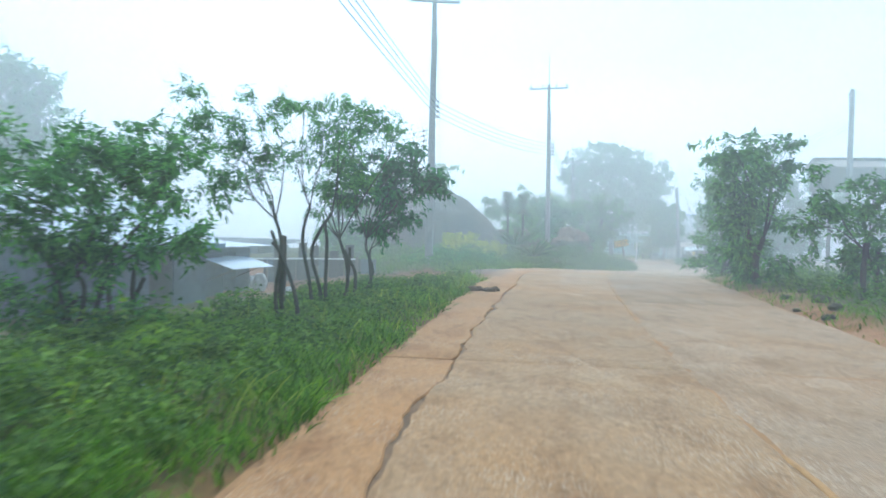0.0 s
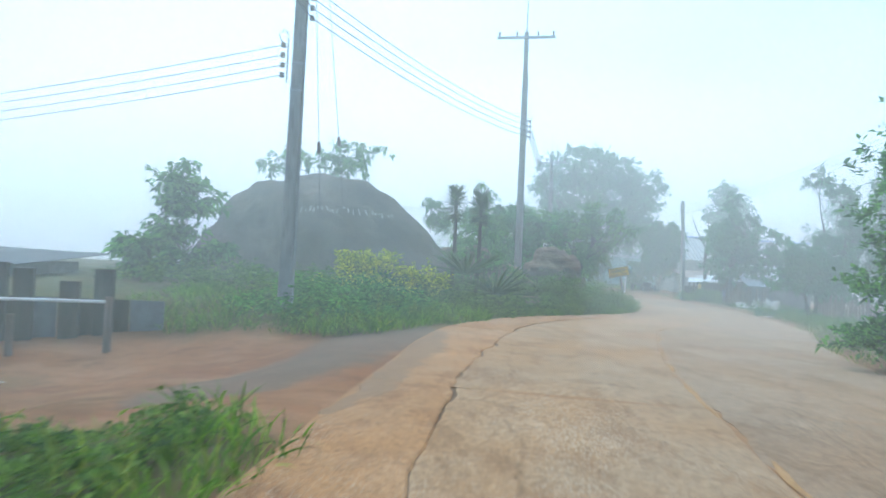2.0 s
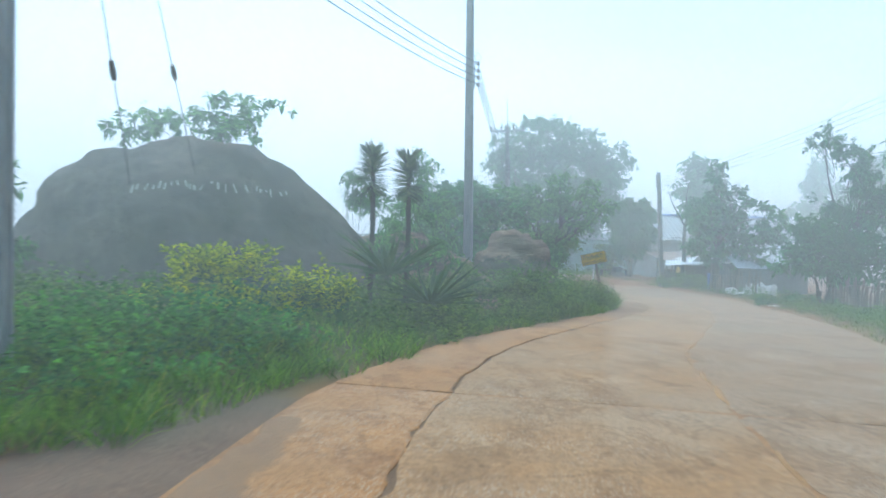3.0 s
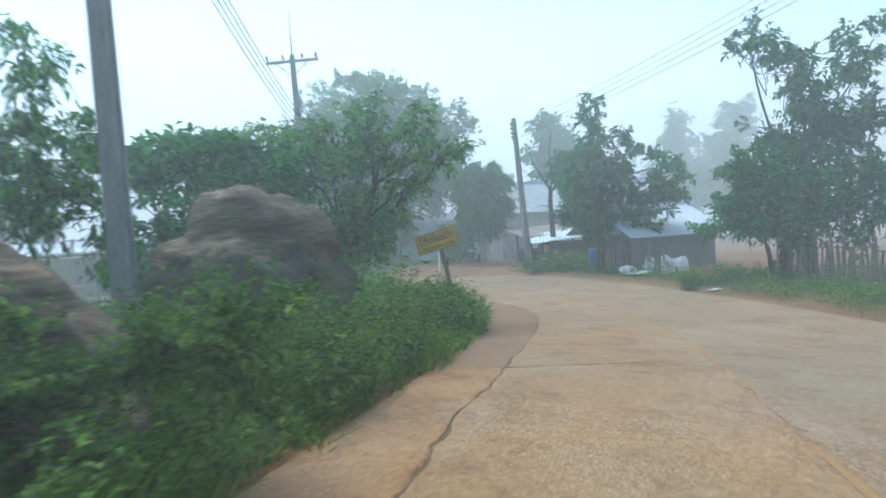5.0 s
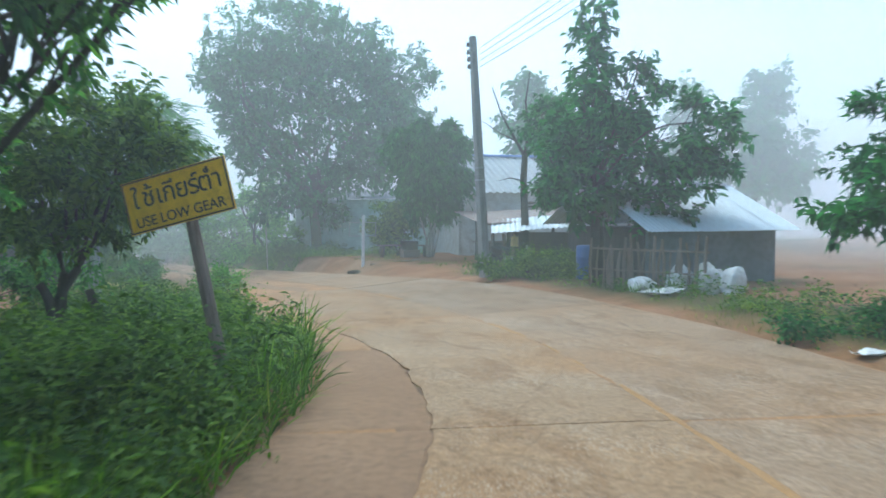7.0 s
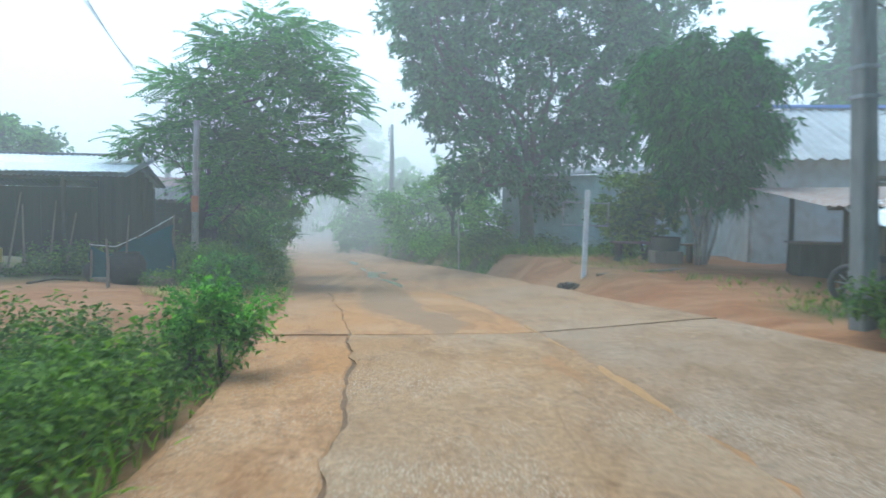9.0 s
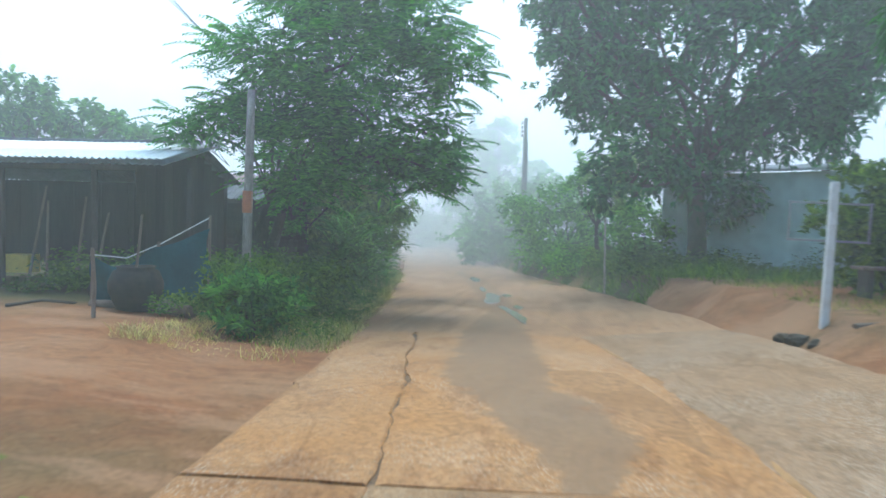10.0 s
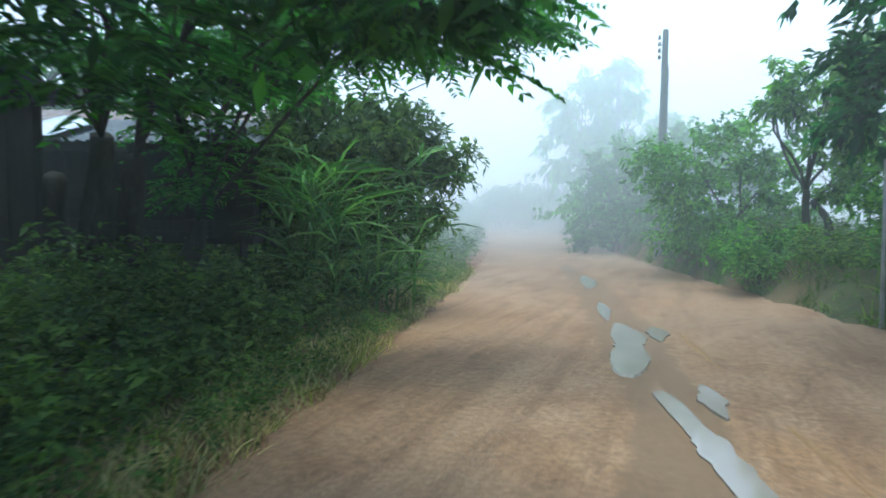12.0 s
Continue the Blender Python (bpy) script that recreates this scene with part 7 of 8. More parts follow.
def scrap(x, y, r, material, label, seed, name="litter"):
    bm = bmesh.new()
    bmesh.ops.create_grid(bm, x_segments=7, y_segments=6, size=r)
    off = Vector((seed, seed * 2, 0))
    for v in bm.verts:
        v.co.z = 0.35 * r * (noise.noise(v.co * (2.5 / r) * 0.4 + off) + 0.6)
        v.co.x *= 0.8 + 0.4 * noise.noise(v.co * 3 + off)
    ext = bmesh.ops.extrude_face_region(bm, geom=bm.faces[:])
    bmesh.ops.translate(bm, vec=(0, 0, 0.006), verts=[g for g in ext["geom"] if isinstance(g, bmesh.types.BMVert)])
    return tagged(part(name, bm, material, None, at=pose(x, y, gz(x, y) + 0.02, 0, 0, seed * 40)), label, "litter", "litter by the road")


scrap(20.3, 49.8, 0.2, M_BAG, "crumpled white plastic on the bank", 2)
scrap(22.3, 56.3, 0.45, M_BAG, "flattened white plastic sheet on the yard", 3)
scrap(-4.2, 25.6, 0.22, M_BAG, "crumpled white plastic by the rail fence", 4)
scrap(0.4, 16.6, 0.09, M_ORANGE, "small red wrapper in the grass", 5)
scrap(-1.6, 8.4, 0.12, M_BAG, "crumpled white wrapper in the weeds", 6)
scrap(-2.6, 6.2, 0.1, M_BAG, "crumpled white wrapper in the weeds", 7)
for k, (s0, o0, r) in enumerate(((13.2, 5.1, 0.09), (14.0, 5.5, 0.12), (14.6, 5.0, 0.07), (15.5, 5.7, 0.14), (16.4, 5.3, 0.08), (17.3, 5.9, 0.1), (18.0, 5.4, 0.07))):
    x, y = (float(v) for v in along(s0, o0))
    boulder("stone", x, y, gz(x, y) + r * 0.3, r * 1.4, r, r * 0.7, M_ROCK, "loose grey rubble stone beside the road", 90 + k, turn=40 * k)
rg = random.Random(17)
for k in range(16):
    f = rg.random()
    x, y, r = 0.7 + 0.55 * f + rg.uniform(-0.04, 0.04), 16.2 + 0.12 * math.sin(f * 7) + rg.uniform(-0.05, 0.05), rg.choice((0.035, 0.05, 0.06, 0.085))
    boulder("dirt_clod", x, y, float(road_z(*(v[0] for v in road_so(x, y)))) + r * 0.35, r * 1.2, r, r * 0.8, M_GRAVEL, "dark clod of muddy gravel on the road edge", 60 + k, turn=33 * k, rough=2.2)

brl = thing("barrel", pose(23.1, 60.6, gz(23.1, 60.6)), "tall blue plastic barrel beside the shack", "barrel")
part("body", bm_lathe([(0.27, 0), (0.29, 0.03), (0.29, 0.3), (0.3, 0.32), (0.29, 0.34), (0.29, 0.62), (0.3, 0.64), (0.29, 0.66), (0.29, 0.9), (0.26, 0.95), (0.2, 0.96)], 24), M_PLASTIC_BLUE, brl, smooth=True)
can = thing("jerrycan", pose(23.1, 65.1, gz(23.1, 65.1) + 0.75), "yellow plastic can hanging under the roof", "can")
part("body", bm_box(0.24, 0.16, 0.34, 0.04, (0, 0, 0.17)), M_YELLOW, can)
part("neck", bm_tube([(0, 0, 0.33), (0, 0, 0.4)], [0.03, 0.03], 8), M_YELLOW, can)
part("hook", bm_tube([(0, 0, 0.38), (0.02, 0, 0.85)], [0.006, 0.006], 5), M_WIRE, can)


def motorbike():
    e = thing("motorbike", pose(22.2, 63.9, gz(22.2, 63.9), 0, 8, -35), "dark motorbike parked under the lean-to", "motorbike")
    for x in (-0.6, 0.6):
        bm = bmesh.new()
        n, m = 22, 8
        ring = [[bm.verts.new(((0.25 + 0.05 * math.cos(b * math.tau / m)) * math.cos(a * math.tau / n), 0.05 * math.sin(b * math.tau / m), (0.25 + 0.05 * math.cos(b * math.tau / m)) * math.sin(a * math.tau / n))) for b in range(m)] for a in range(n)]
        for a in range(n):
            for b in range(m):
                bm.faces.new((ring[a][b], ring[a][(b + 1) % m], ring[(a + 1) % n][(b + 1) % m], ring[(a + 1) % n][b]))
        w = part("wheel", bm_tube([(0, -0.04, 0), (0, 0.04, 0)], [0.06, 0.06], 12), M_STEEL, e, at=pose(x, 0, 0.3))
        part("tyre", bm, M_BLACK, w)
        for k in range(5):
            part("spoke", bm_box(0.44, 0.02, 0.02), M_STEEL, w, at=pose(0, 0, 0, 0, k * 36, 0))
    part("frame", bm_tube([(-0.6, 0, 0.3), (-0.2, 0, 0.45), (0.25, 0, 0.5), (0.45, 0, 0.85), (0.6, 0, 0.3)], [0.04, 0.06, 0.06, 0.04, 0.035], 8), M_BLACK, e)
    part("engine", bm_box(0.35, 0.2, 0.26, 0.05, (0.05, 0, 0.4)), M_STEEL, e)
    part("seat", bm_box(0.62, 0.2, 0.1, 0.04, (-0.28, 0, 0.74)), M_BLACK, e)
    part("fairing", bm_box(0.16, 0.3, 0.42, 0.06, (0.42, 0, 0.68)), M_CLAY, e)
    part("handlebar", bm_tube([(0.38, -0.32, 1.0), (0.46, 0, 0.95), (0.38, 0.32, 1.0)], [0.02, 0.02, 0.02], 7), M_BLACK, e)
    part("headlight", bm_lathe([(0.02, 0), (0.08, 0.02), (0.075, 0.06), (0.02, 0.08)], 14), M_STEEL, e, at=pose(0.52, 0, 0.88, 0, 90, 0))
    return e


motorbike()


def jar(x, y, s, label="dark glazed water jar in the yard"):
    e = thing("water_jar", pose(x, y, gz(x, y)), label, "jar", "water jars")
    part("body", bm_lathe([(0.24 * s, 0), (0.27 * s, 0.02 * s), (0.4 * s, 0.3 * s), (0.41 * s, 0.45 * s), (0.34 * s, 0.62 * s), (0.27 * s, 0.66 * s), (0.3 * s, 0.7 * s), (0.26 * s, 0.7 * s), (0.22 * s, 0.6 * s)], 26), M_CLAY, e, smooth=True)
    return e


jar(9.06, 69.40, 1.0)
jar(8.16, 69.90, 0.6)
tagged(part("log", bm_tube([(-0.5, 0, 0.06), (0, 0.03, 0.08), (0.6, -0.05, 0.07)], [0.07, 0.065, 0.06], 9), M_WOOD, None, at=pose(8.9, 69.3, gz(8.9, 69.3), 0, 0, 10)), "grey log lying before a water jar", "log", "logs round the jars")
tagged(part("log", bm_tube([(-0.5, 0, 0.1), (0.6, 0, 0.12)], [0.11, 0.1], 9), M_WOOD, None, at=pose(9.7, 69.4, gz(9.7, 69.4), 0, 0, -35)), "short grey log at the yard edge", "log", "logs round the jars")
tagged(part("branch_pile", bm_join(*[bm_tube([(0, 0, 0), (0.5, 0.1, 0.08), (1.0, 0.05 * k, 0.05)], [0.03, 0.025, 0.015], 6) for k in range(3)]), M_WOOD_DARK, None,
            at=pose(7.2, 68.9, gz(7.2, 68.9) + 0.02, 0, 0, 15)), "small heap of dark branches on bare earth", "branches")


def shade_net():
    e = thing("shade_net", pose(8.3, 69.4, gz(8.3, 69.4)), "sagging blue-green shade net on thin poles", "net")
    for x, y, h in ((0.0, 0.0, 0.85), (0.75, 0.6, 1.0), (1.35, 1.15, 1.45)):
        part("net_pole", bm_tube([(x, y, -0.1), (x + 0.02, y, h)], [0.03, 0.025], 6), M_WOOD, e)
    v, f = [], []
    n, m = 26, 10
    for back in (0, 0.008):
        for i in range(n + 1):
            t = i / n
            x, y = 1.38 * t, 1.17 * t + 0.06 * math.sin(t * 9)
            top = 0.78 + 0.45 * t * t - 0.22 * math.sin(math.pi * min(1, t * 2) if t < 0.5 else 0)
            for j in range(m + 1):
                k = j / m
                v.append((x + 0.05 * math.sin(k * 7 + t * 12), y + back - 0.05 + 0.05 * math.sin(t * 15 + k * 3), 0.02 + (top - 0.02) * k))
    w = m + 1
    for b in (0, (n + 1) * w):
        for i in range(n):
            for j in range(m):
                q = [b + i * w + j, b + (i + 1) * w + j, b + (i + 1) * w + j + 1, b + i * w + j + 1]
                f.append(q if b else q[::-1])
    raw("netting", v, f, M_NET, e, smooth=True)
    part("cord", bm_tube([(0, -0.05, 0.8), (0.4, 0.3, 0.74), (0.8, 0.65, 0.98), (1.38, 1.15, 1.42)], [0.01] * 4, 5), M_WHITE, e)
    return e


shade_net()

# benches and clutter in front of the bamboo
for x, y, r in ((20.9, 72.0, 8), (21.9, 72.4, -4)):
    b = thing("bench", pose(x, y, gz(x, y), 0, 0, r), "low dark wooden bench in the yard", "bench", "yard benches")
    part("seat", bm_box(1.3, 0.4, 0.05, 0.01, (0, 0, 0.48)), M_WOOD, b)
    for dx in (-0.5, 0.5):
        part("leg", bm_box(0.08, 0.36, 0.46, 0.01, (dx, 0, 0.23)), M_WOOD_DARK, b)
tub = thing("wash_tub", pose(21.4, 71.3, gz(21.4, 71.3)), "dark round tub on a low stand", "tub")
part("body", bm_lathe([(0.3, 0.3), (0.33, 0.32), (0.36, 0.62), (0.38, 0.64), (0.33, 0.64), (0.3, 0.36)], 22), M_CLAY, tub)
part("stand", bm_box(0.7, 0.6, 0.3, 0.02, (0, 0, 0.15)), M_WOOD, tub)
boulder("gravel_mound", 21.00, 82.70, gz(21.00, 82.70) - 0.1, 1.5, 1.1, 0.95, M_GRAVEL, "dark heap of gravel below the green house", 77, turn=12, flat=0.0, cuts=0.02)

# ---- bare forked tree ----
bt = thing("bare_tree", pose(23.2, 64.6, gz(23.2, 64.6) - 0.1), "leafless forked tree trunk by the lean-to", "tree")
part("trunk", bm_tube([(0, 0, 0), (0.03, 0, 1.6), (0.0, 0.05, 3.1), (0.03, 0, 3.9)], [0.15, 0.13, 0.11, 0.1], 9), M_BARK, bt, smooth=True)
for pts, r in (([(0.02, 0, 3.8), (-0.3, 0, 4.3), (-0.75, 0.1, 5.1), (-1.1, 0.1, 6.0)], 0.06), ([(0.02, 0, 3.8), (0.15, 0, 4.6), (0.1, 0.1, 5.6), (0.2, 0, 6.6)], 0.06),
               ([(0.02, 0, 3.7), (0.5, -0.1, 4.4), (0.7, 0, 5.6)], 0.05), ([(-0.3, 0, 4.3), (-0.9, -0.1, 4.5), (-1.5, 0, 4.9)], 0.03), ([(0, 0, 3.0), (-0.5, 0, 3.1), (-0.9, 0, 3.0)], 0.03)):
    part("branch", bm_tube(pts, [r * (1 - 0.75 * k / (len(pts) - 1)) for k in range(len(pts))], 7), M_BARK, bt, smooth=True)


# ---- sword plants and cane ----
def rosette(x, y, z, n, length, width, seed, name="sword_plant", label="", stem=0.0, up=0.55):
    rg = np.random.default_rng(seed)
    e = thing(name, pose(x, y, z), label, "plant", "sword-leafed plants")
    if stem:
        part("stem", bm_tube([(0, 0, -0.2), (0.03, 0, stem * 0.5), (0, 0, stem)], [0.06, 0.055, 0.05], 8), M_BARK, e)
    a = np.arange(n) * 2.39996
    hh = rg.uniform(0, 1, n)
    w = np.stack([np.cos(a), np.sin(a), up * (0.1 + 1.6 * hh) if not stem else -0.5 + 1.6 * hh], 1)
    base = np.stack([0.05 * np.cos(a), 0.05 * np.sin(a), stem * (0.72 + 0.28 * hh)], 1)
    v, l, zz = blades(base, w, length * rg.uniform(0.7, 1.1, n), width, rg.uniform(0.05, 0.28, (n, 1)), rg)
    if stem:
        quick("foliage", v, l, zz, L_AGAVE, e)["kind"] = "stuff"
        return e
    for k in range(n):
        # a sword leaf folded along its middle
        b = v[8 * k:8 * k + 8]
        fold = []
        for r in range(4):
            lo, hi = b[2 * r], b[2 * r + 1]
            mid = (lo + hi) / 2 - np.array([0, 0, 0.3 * np.linalg.norm(hi - lo)])
            fold += [lo, mid, hi]
        quads = [(3 * r + c, 3 * r + c + 1, 3 * r + c + 4, 3 * r + c + 3) for r in range(3) for c in range(2)]
        raw("leaf", fold, quads, L_AGAVE, e, smooth=True)
    return e


rosette(4.59, 35.86, 0.18, 40, 1.25, 0.095, 1, label="large spiky sword-leafed plant on the bank", up=0.7)
rosette(3.75, 36.59, 0.69, 44, 1.35, 0.10, 2, label="large spiky sword-leafed plant by the boulder", up=0.75)
rosette(5.1, 37.2, -0.4, 30, 0.9, 0.08, 5, label="small spiky sword-leafed plant on the bank", up=0.6)
rosette(4.19, 37.52, 0.1, 420, 0.38, 0.045, 3, "yucca", "tall yucca with a spiky crown on a bare stem", 3.12, 0.5)
rosette(3.41, 37.73, 0.2, 420, 0.38, 0.045, 4, "yucca", "thick yucca with a spiky crown on a bare stem", 3.12, 0.5)


def cane(x, y, n, h, seed):
    rg = np.random.default_rng(seed)
    e = thing("cane_clump", pose(x, y, gz(x, y)), "tall arching cane grass at the road edge", "cane", "cane clumps")
    sets = []
    for k in range(n):
        bx, by, hh = rg.normal(0, 0.3), rg.normal(0, 0.3), h * rg.uniform(0.75, 1.1)
        part("stalk", bm_tube([(bx, by, -0.05), (bx * 1.25, by * 1.25, hh * 0.8)], [0.016, 0.01], 5), L_CANE, e)
        m = 19
        t = rg.uniform(0.06, 0.85, m)
        a = rg.uniform(0, 6.28, m)
        base = np.stack([bx * (1 + 0.3 * t), by * (1 + 0.3 * t), t * hh], 1)
        w = np.stack([np.cos(a), np.sin(a), rg.uniform(0.9, 1.8, m)], 1)
        sets.append(blades(base, w, rg.uniform(0.8, 1.3, m), 0.045, rg.uniform(0.7, 1.3, (m, 1)), rg))
    v, l, zz = join(sets)
    quick("foliage", v, l, zz, L_CANE, e)["kind"] = "stuff"


cane(9.7, 79.5, 12, 2.5, 1)
cane(9.4, 78.3, 11, 2.5, 2)
cane(9.7, 80.8, 10, 2.7, 3)

# ---- guy wires of the first pole ----
for k, (a, b) in enumerate((((-0.5, 29.9, 9.6), (-0.42, 33.6, 2.2)), ((-0.5, 29.9, 10.6), (-0.1, 36.5, 2.6)))):
    a, b = Vector(a), Vector(b)
    g = thing("guy_wire", pose(*b), "steel guy wire with a dark insulator", "cable", "guy wires")
    part("wire", bm_tube([(0, 0, 0), tuple(a - b)], [0.009, 0.009], 5), M_WIRE, g)
    m = (a - b) * (0.2 + 0.0 * k)
    part("insulator", bm_tube([tuple(m), tuple(m + (a - b).normalized() * 0.14), tuple(m + (a - b).normalized() * 0.28)], [0.04, 0.05, 0.04], 9), M_PORCELAIN, g)


# ---- flat things on the road: gravel, mud and puddles ----
def patch(name, pts, material, label, lift, smooth_n=60, wob=0.06, kind="", seed=1, cat="ground patch"):
    """A thin film with an uneven rim, laid along the road; pts are (s, o) corners."""
    c = np.mean(pts, 0)
    n = len(pts)
    rim = []
    for k in range(smooth_n):
        t = k / smooth_n * n
        i = int(t)
        p0, p1, p2, p3 = (np.array(pts[(i + d) % n]) for d in (-1, 0, 1, 2))
        f = t - i
        p = 0.5 * ((2 * p1) + (p2 - p0) * f + (2 * p0 - 5 * p1 + 4 * p2 - p3) * f * f + (3 * p1 - p0 - 3 * p2 + p3) * f ** 3)
        rim.append(p + (p - c) / max(np.linalg.norm(p - c), 0.1) * wob * 3.0 * noise.fractal(Vector((p[0] * 1.7, p[1] * 3.2, seed)), 0.8, 2.0, 5))
    v, f = [], []
    for ring in (1.0, 0.93, 0.6, 0.3):
        for p in rim:
            q = c + (p - c) * ring
            x, y = along(q[0], q[1])
            on = table(q[0], LEFT) < q[1] < table(q[0], RIGHT)
            z = float(road_z(q[0], q[1])) if on else gz(x, y)
            v.append((x, y, z + (lift if ring < 1 else -0.03)))
    for r in range(3):
        for k in range(smooth_n):
            a, b = r * smooth_n + k, r * smooth_n + (k + 1) % smooth_n
            f.append((a, b, b + smooth_n, a + smooth_n))
    f.append(tuple(range(3 * smooth_n, 4 * smooth_n)))
    return tagged(raw(name, v, f, material), label, cat, kind=kind)


m_water, n_, l_, p_ = nodes_of("muddy_water")
col = ramp(n_, l_, noise_at(n_, l_, 1.5), [(0.3, (0.27, 0.22, 0.17)), (0.7, (0.34, 0.28, 0.22))])
l_.new(col, p_.inputs["Base Color"])
p_.inputs["Roughness"].default_value, p_.inputs["IOR"].default_value = 0.07, 1.33
for k, pts in enumerate(([(79.3, 0.78), (79.9, 0.62), (81.0, 0.72), (82.4, 0.86), (82.9, 1.02), (82.0, 1.22), (80.9, 1.12), (80.1, 1.05)],
                        [(81.4, 1.36), (82.0, 1.26), (82.6, 1.42), (82.1, 1.54)], [(83.0, 0.86), (84.2, 0.8), (85.3, 0.92), (84.6, 1.02), (83.8, 0.98)],
                        [(75.0, 1.05), (76.3, 0.98), (77.6, 0.93), (78.9, 0.86), (78.8, 1.02), (77.4, 1.14), (76.0, 1.2)], [(87.6, 0.9), (89.4, 0.8), (90.8, 1.0), (89.0, 1.18)],
                        [(78.0, 1.3), (78.6, 1.22), (79.2, 1.34), (78.7, 1.42)])):
    patch("puddle", pts, m_water, "shallow muddy puddle along the road joint", 0.017, 110, wob=0.05 if k in (0, 3) else 0.022, seed=2 + 3 * k, cat="puddle")
patch("mud_patch", [(80, -2.9), (83, -3.0), (88, -2.5), (86.5, -1.9), (83, -1.9)], M_DAMP, "damp mud at the road edge", 0.03, wob=0.1, seed=4)

# ---- concrete road: three lanes of slabs with recessed joints ----
road = thing("road", pose(0, 0, 0), "muddy cast concrete village road with open joints", "road", kind="structure")


def wander(s):
    """How far the long crack strays from its line."""
    return 0.07 * noise.fractal(Vector((s * 0.30, 4.2, 0)), 1.0, 2.0, 3) + 0.055 * noise.fractal(Vector((s * 1.3, 1.3, 5)), 0.75, 2.2, 5)


bed_s = np.arange(-40, 150, 0.5)
bv, bf, cf = [], [], []
for s in bed_s:
    c = float(table(s, CRACK))
    for o, deep in ((float(table(s, LEFT)) - 0.02, 0.012), (c - 0.3, 0.012), (c - 0.25, 0.022), (c + 0.25, 0.022), (c + 0.3, 0.012), (float(table(s, CENTRE)), 0.012), (float(table(s, RIGHT)) + 0.02, 0.012)):
        x, y = along(s, o)
        bv.append((x, y, float(road_z(s, o)) - deep))
for i in range(len(bed_s) - 1):
    for k in range(6):
        (cf if k in (1, 2, 3) else bf).append((7 * i + k, 7 * i + k + 1, 7 * i + 8 + k, 7 * i + 7 + k))
raw("joint_bed", bv, bf, M_JOINT, road)
raw("crack_bed", bv, cf, M_CRACK, road)

# ridges of ochre mud pressed out of the centre joint
sv, sf = [], []
for i, s in enumerate(np.arange(2.0, 84.0, 0.12)):
    w = max(0.0, 0.012 + 0.09 * noise.fractal(Vector((s * 0.5, 9.1, 2)), 1.0, 2.0, 4))
    c = float(table(s, CENTRE)) + 0.05 * noise.fractal(Vector((s * 0.9, 3.3, 8)), 1.0, 2.0, 4)
    for o, up in ((c - w, -0.004), (c - w * 0.4, 0.012), (c + w * 0.4, 0.014), (c + w, -0.004)):
        x, y = along(s, o)
        sv.append((x, y, float(road_z(s, o)) + (up if w > 0.012 else -0.03)))
    if i:
        sf += [(4 * i - 4 + k, 4 * i - 3 + k, 4 * i + 1 + k, 4 * i + k) for k in range(3)]
raw("mud_seam", sv, sf, M_SEAM, road, smooth=True)


# damp streaks on the concrete: s, o, half width
STREAKS = [[(66.0, 0.7, 0.1), (67.5, 0.75, 0.5), (69.5, 0.2, 0.62), (71.5, 0.3, 0.58), (74.5, 0.5, 0.52), (78.0, 0.95, 0.36), (83.0, 1.0, 0.45), (89.0, 1.0, 0.4), (94.0, 0.6, 0.2)],
           [(49.0, -1.0, 0.2), (50.5, -0.8, 0.5), (52.5, -0.5, 0.5), (54.0, -0.55, 0.35), (55.5, -0.8, 0.15)],
           [(20.6, -1.8, 0.1), (22.0, -1.9, 0.5), (25.5, -2.0, 0.5), (28.0, -2.3, 0.2)]]


def damp_at(s, o):
    d = 0.0
    for line in STREAKS:
        if line[0][0] < s < line[-1][0]:
            oc = table(s, [(r[0], r[1]) for r in line])
            w = table(s, [(r[0], r[2]) for r in line])
            d = max(d, 1.0 - abs(o - oc) / w * 0.62)
    return max(d, 0.0)


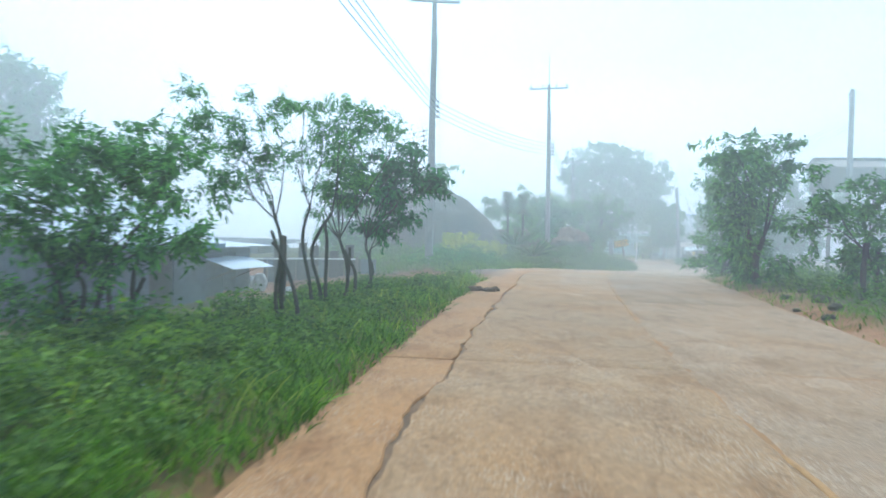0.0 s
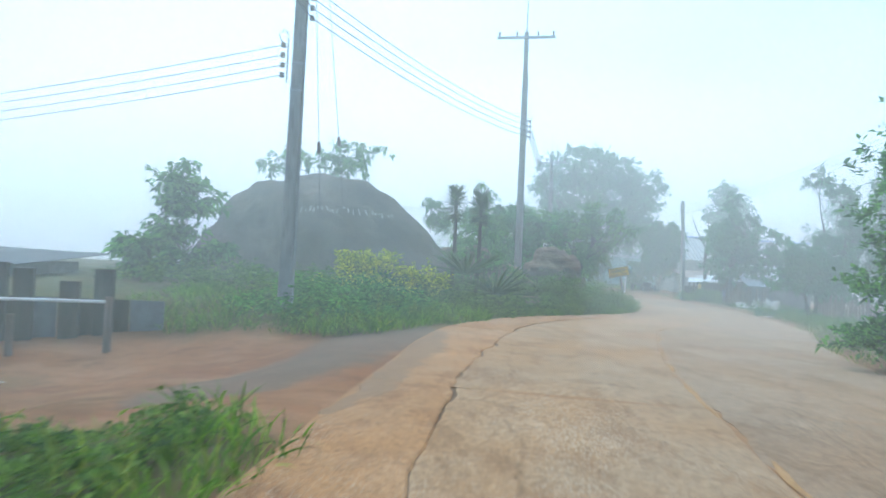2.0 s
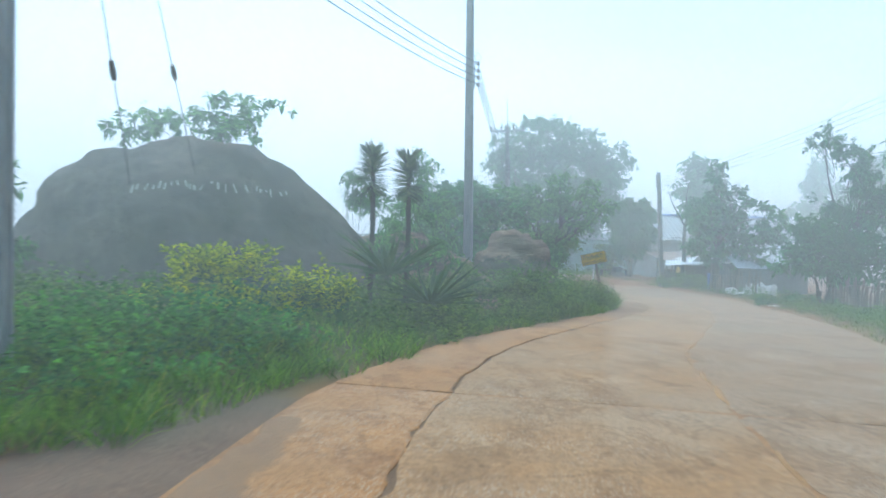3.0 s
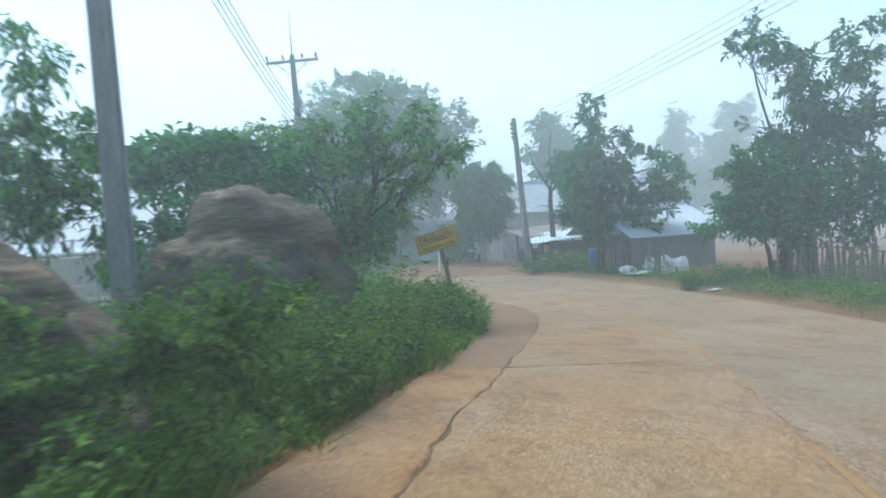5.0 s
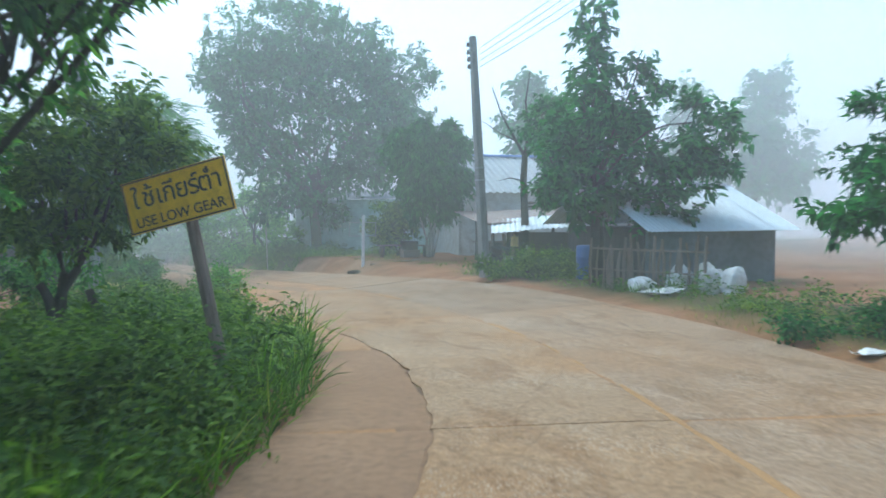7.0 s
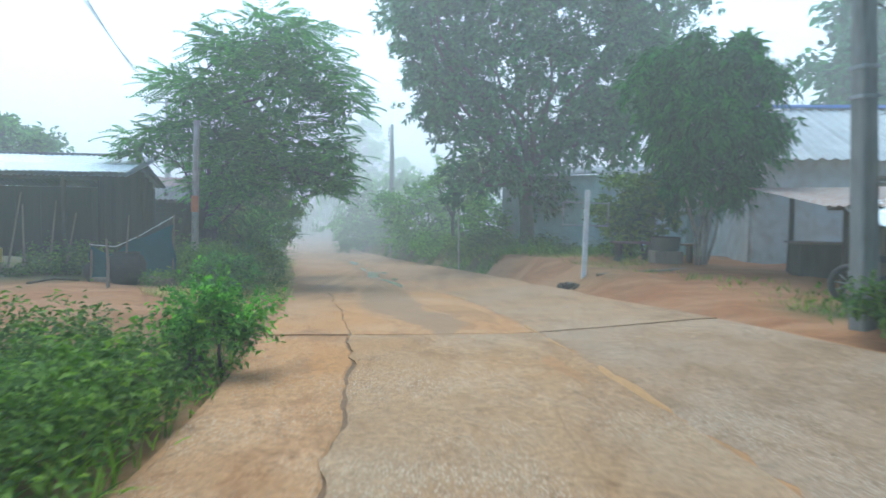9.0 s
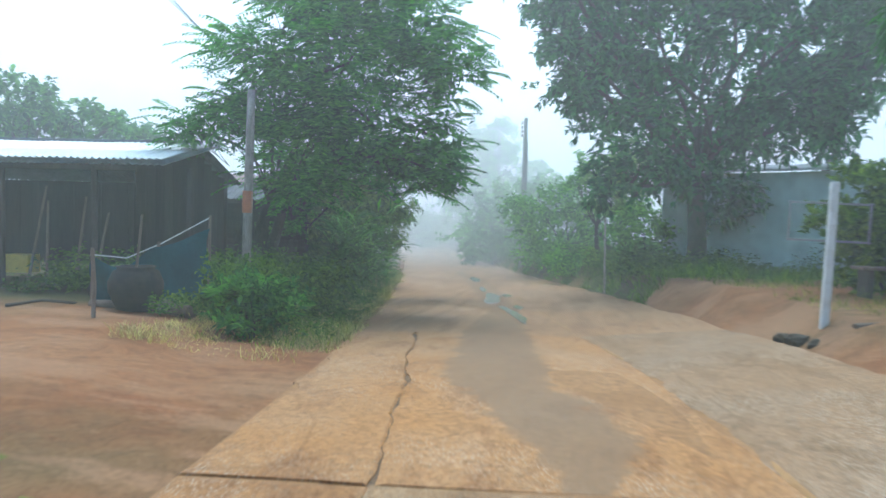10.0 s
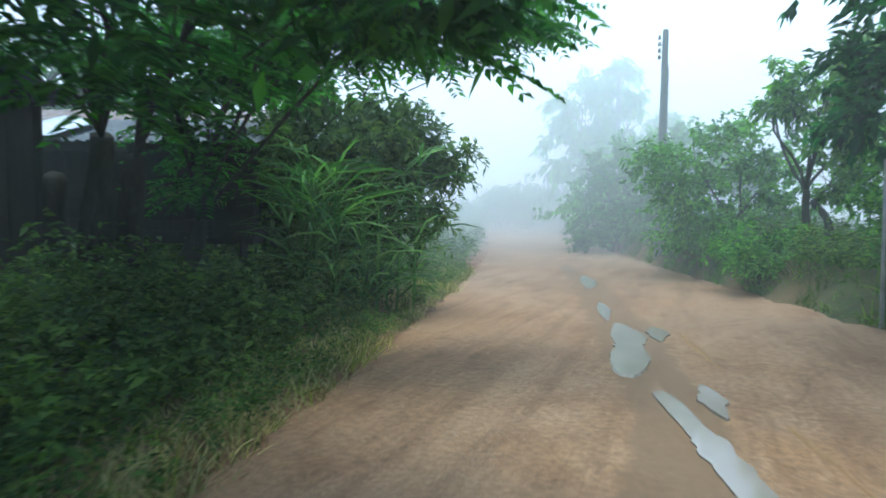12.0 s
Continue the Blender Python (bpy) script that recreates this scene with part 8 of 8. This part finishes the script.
def slab(s0, s1, lo, hi, material, rng, gap=0.009, rough_edge=0.0, crack=(0, 0), fused=None):
    """One cast slab between two joints: a curved plate with worn, rounded rims."""
    n = max(4, int((s1 - s0) / 0.09))
    ss = np.linspace(s0 + gap, s1 - gap, n + 1)
    cols = [0.0, 0.02, 0.12, 0.24, 0.37, 0.5, 0.63, 0.76, 0.88, 0.98, 1.0]
    v, f, wet = [], [], []
    lift = 0.0 if fused else rng.uniform(-0.006, 0.006)
    wob = rng.uniform(0, 6.28)
    for i, s in enumerate(ss):
        a, b = float(table(s, lo)), float(table(s, hi))
        a, b = a + (wander(s) if crack[0] else 0.0), b + (wander(s) if crack[1] else 0.0)
        a += gap + 0.03 * (noise.fractal(Vector((s * 1.4, wob, 0)), 1.0, 2.0, 5)) + rough_edge * 2 * noise.fractal(Vector((s * 2.0, wob, 3)), 1.0, 2.0, 4)
        b -= gap + 0.018 * noise.fractal(Vector((s * 1.7, wob, 7)), 1.0, 2.0, 5)
        a += crack[0] * max(-0.006, 0.045 * noise.fractal(Vector((s * 1.1, wob, 11)), 0.7, 2.2, 6))
        b -= crack[1] * max(-0.006, 0.06 * noise.fractal(Vector((s * 1.2, wob, 17)), 0.7, 2.2, 6))
        if fused:
            a, b = (float(table(s, lo)) if fused[0] else a), (float(table(s, hi)) if fused[1] else b)
        z0 = lift
        for c in cols:
            o = a + (b - a) * c
            x, y = along(s, o)
            rim = 0.012 if c in (0.0, 1.0) or i in (0, n) else 0.0
            if fused and not (c == 0.0 and not fused[0] or c == 1.0 and not fused[1]):
                rim = 0.0
            v.append((x, y, float(road_z(s, o)) + z0 - rim + 0.004 * math.sin(s * 1.3 + o * 2.1)))
            wet.append(damp_at(s, o))
        for c in (1.0, 0.0):
            x, y = along(s, a + (b - a) * c)
            v.append((x, y, float(road_z(s, a + (b - a) * c)) + z0 - 0.09))
            wet.append(0.0)
    w = len(cols) + 2
    for i in range(n):
        for k in range(w):
            f.append((i * w + k, i * w + (k + 1) % w, (i + 1) * w + (k + 1) % w, (i + 1) * w + k))
    f.append(tuple(range(w - 1, -1, -1)))
    f.append(tuple(range(n * w, n * w + w)))
    ob = raw("slab", v, f, material, road)
    ob.data.attributes.new("damp", "FLOAT", "POINT").data.foreach_set("value", wet)
    return ob


rng = random.Random(4)
s = -36.0
while s < 146:
    d = 7.3
    if 44 < s < 52:
        slab(s, min(s + d, 55.6), LEFT, CRACK, M_APRON, rng, gap=0.0, rough_edge=0.04, crack=(0, 1))
    if not 44 < s < 51:
        if s < 73:
            slab(max(s, 55.6) if 51 < s < 52 else s, s + d, LEFT, CRACK, M_CONCRETE_L, rng, rough_edge=0.04, crack=(0, 1), fused=(0, 0) if s > 66 else None)
        else:
            slab(s - 0.015, s + d, LEFT, CRACK, M_MUD_ROAD, rng, gap=0.0, rough_edge=0.06, fused=(0, 1))
    if s < 73:
        slab(s, s + d, CRACK, CENTRE, M_CONCRETE if s < 66 else M_CONCRETE_L, rng, crack=(1, 0), fused=(0, 0) if s > 66 else None)
        slab(s, s + d, CENTRE, RIGHT, M_CONCRETE_R, rng, rough_edge=0.05, fused=(0, 0) if s > 66 else None)
    else:
        slab(s - 0.015, s + d, CRACK, CENTRE, M_MUD_ROAD, rng, gap=0.0, fused=(1, 1))
        slab(s - 0.015, s + d, CENTRE, RIGHT, M_MUD_ROAD, rng, gap=0.0, rough_edge=0.05, fused=(1, 0))
    s += d
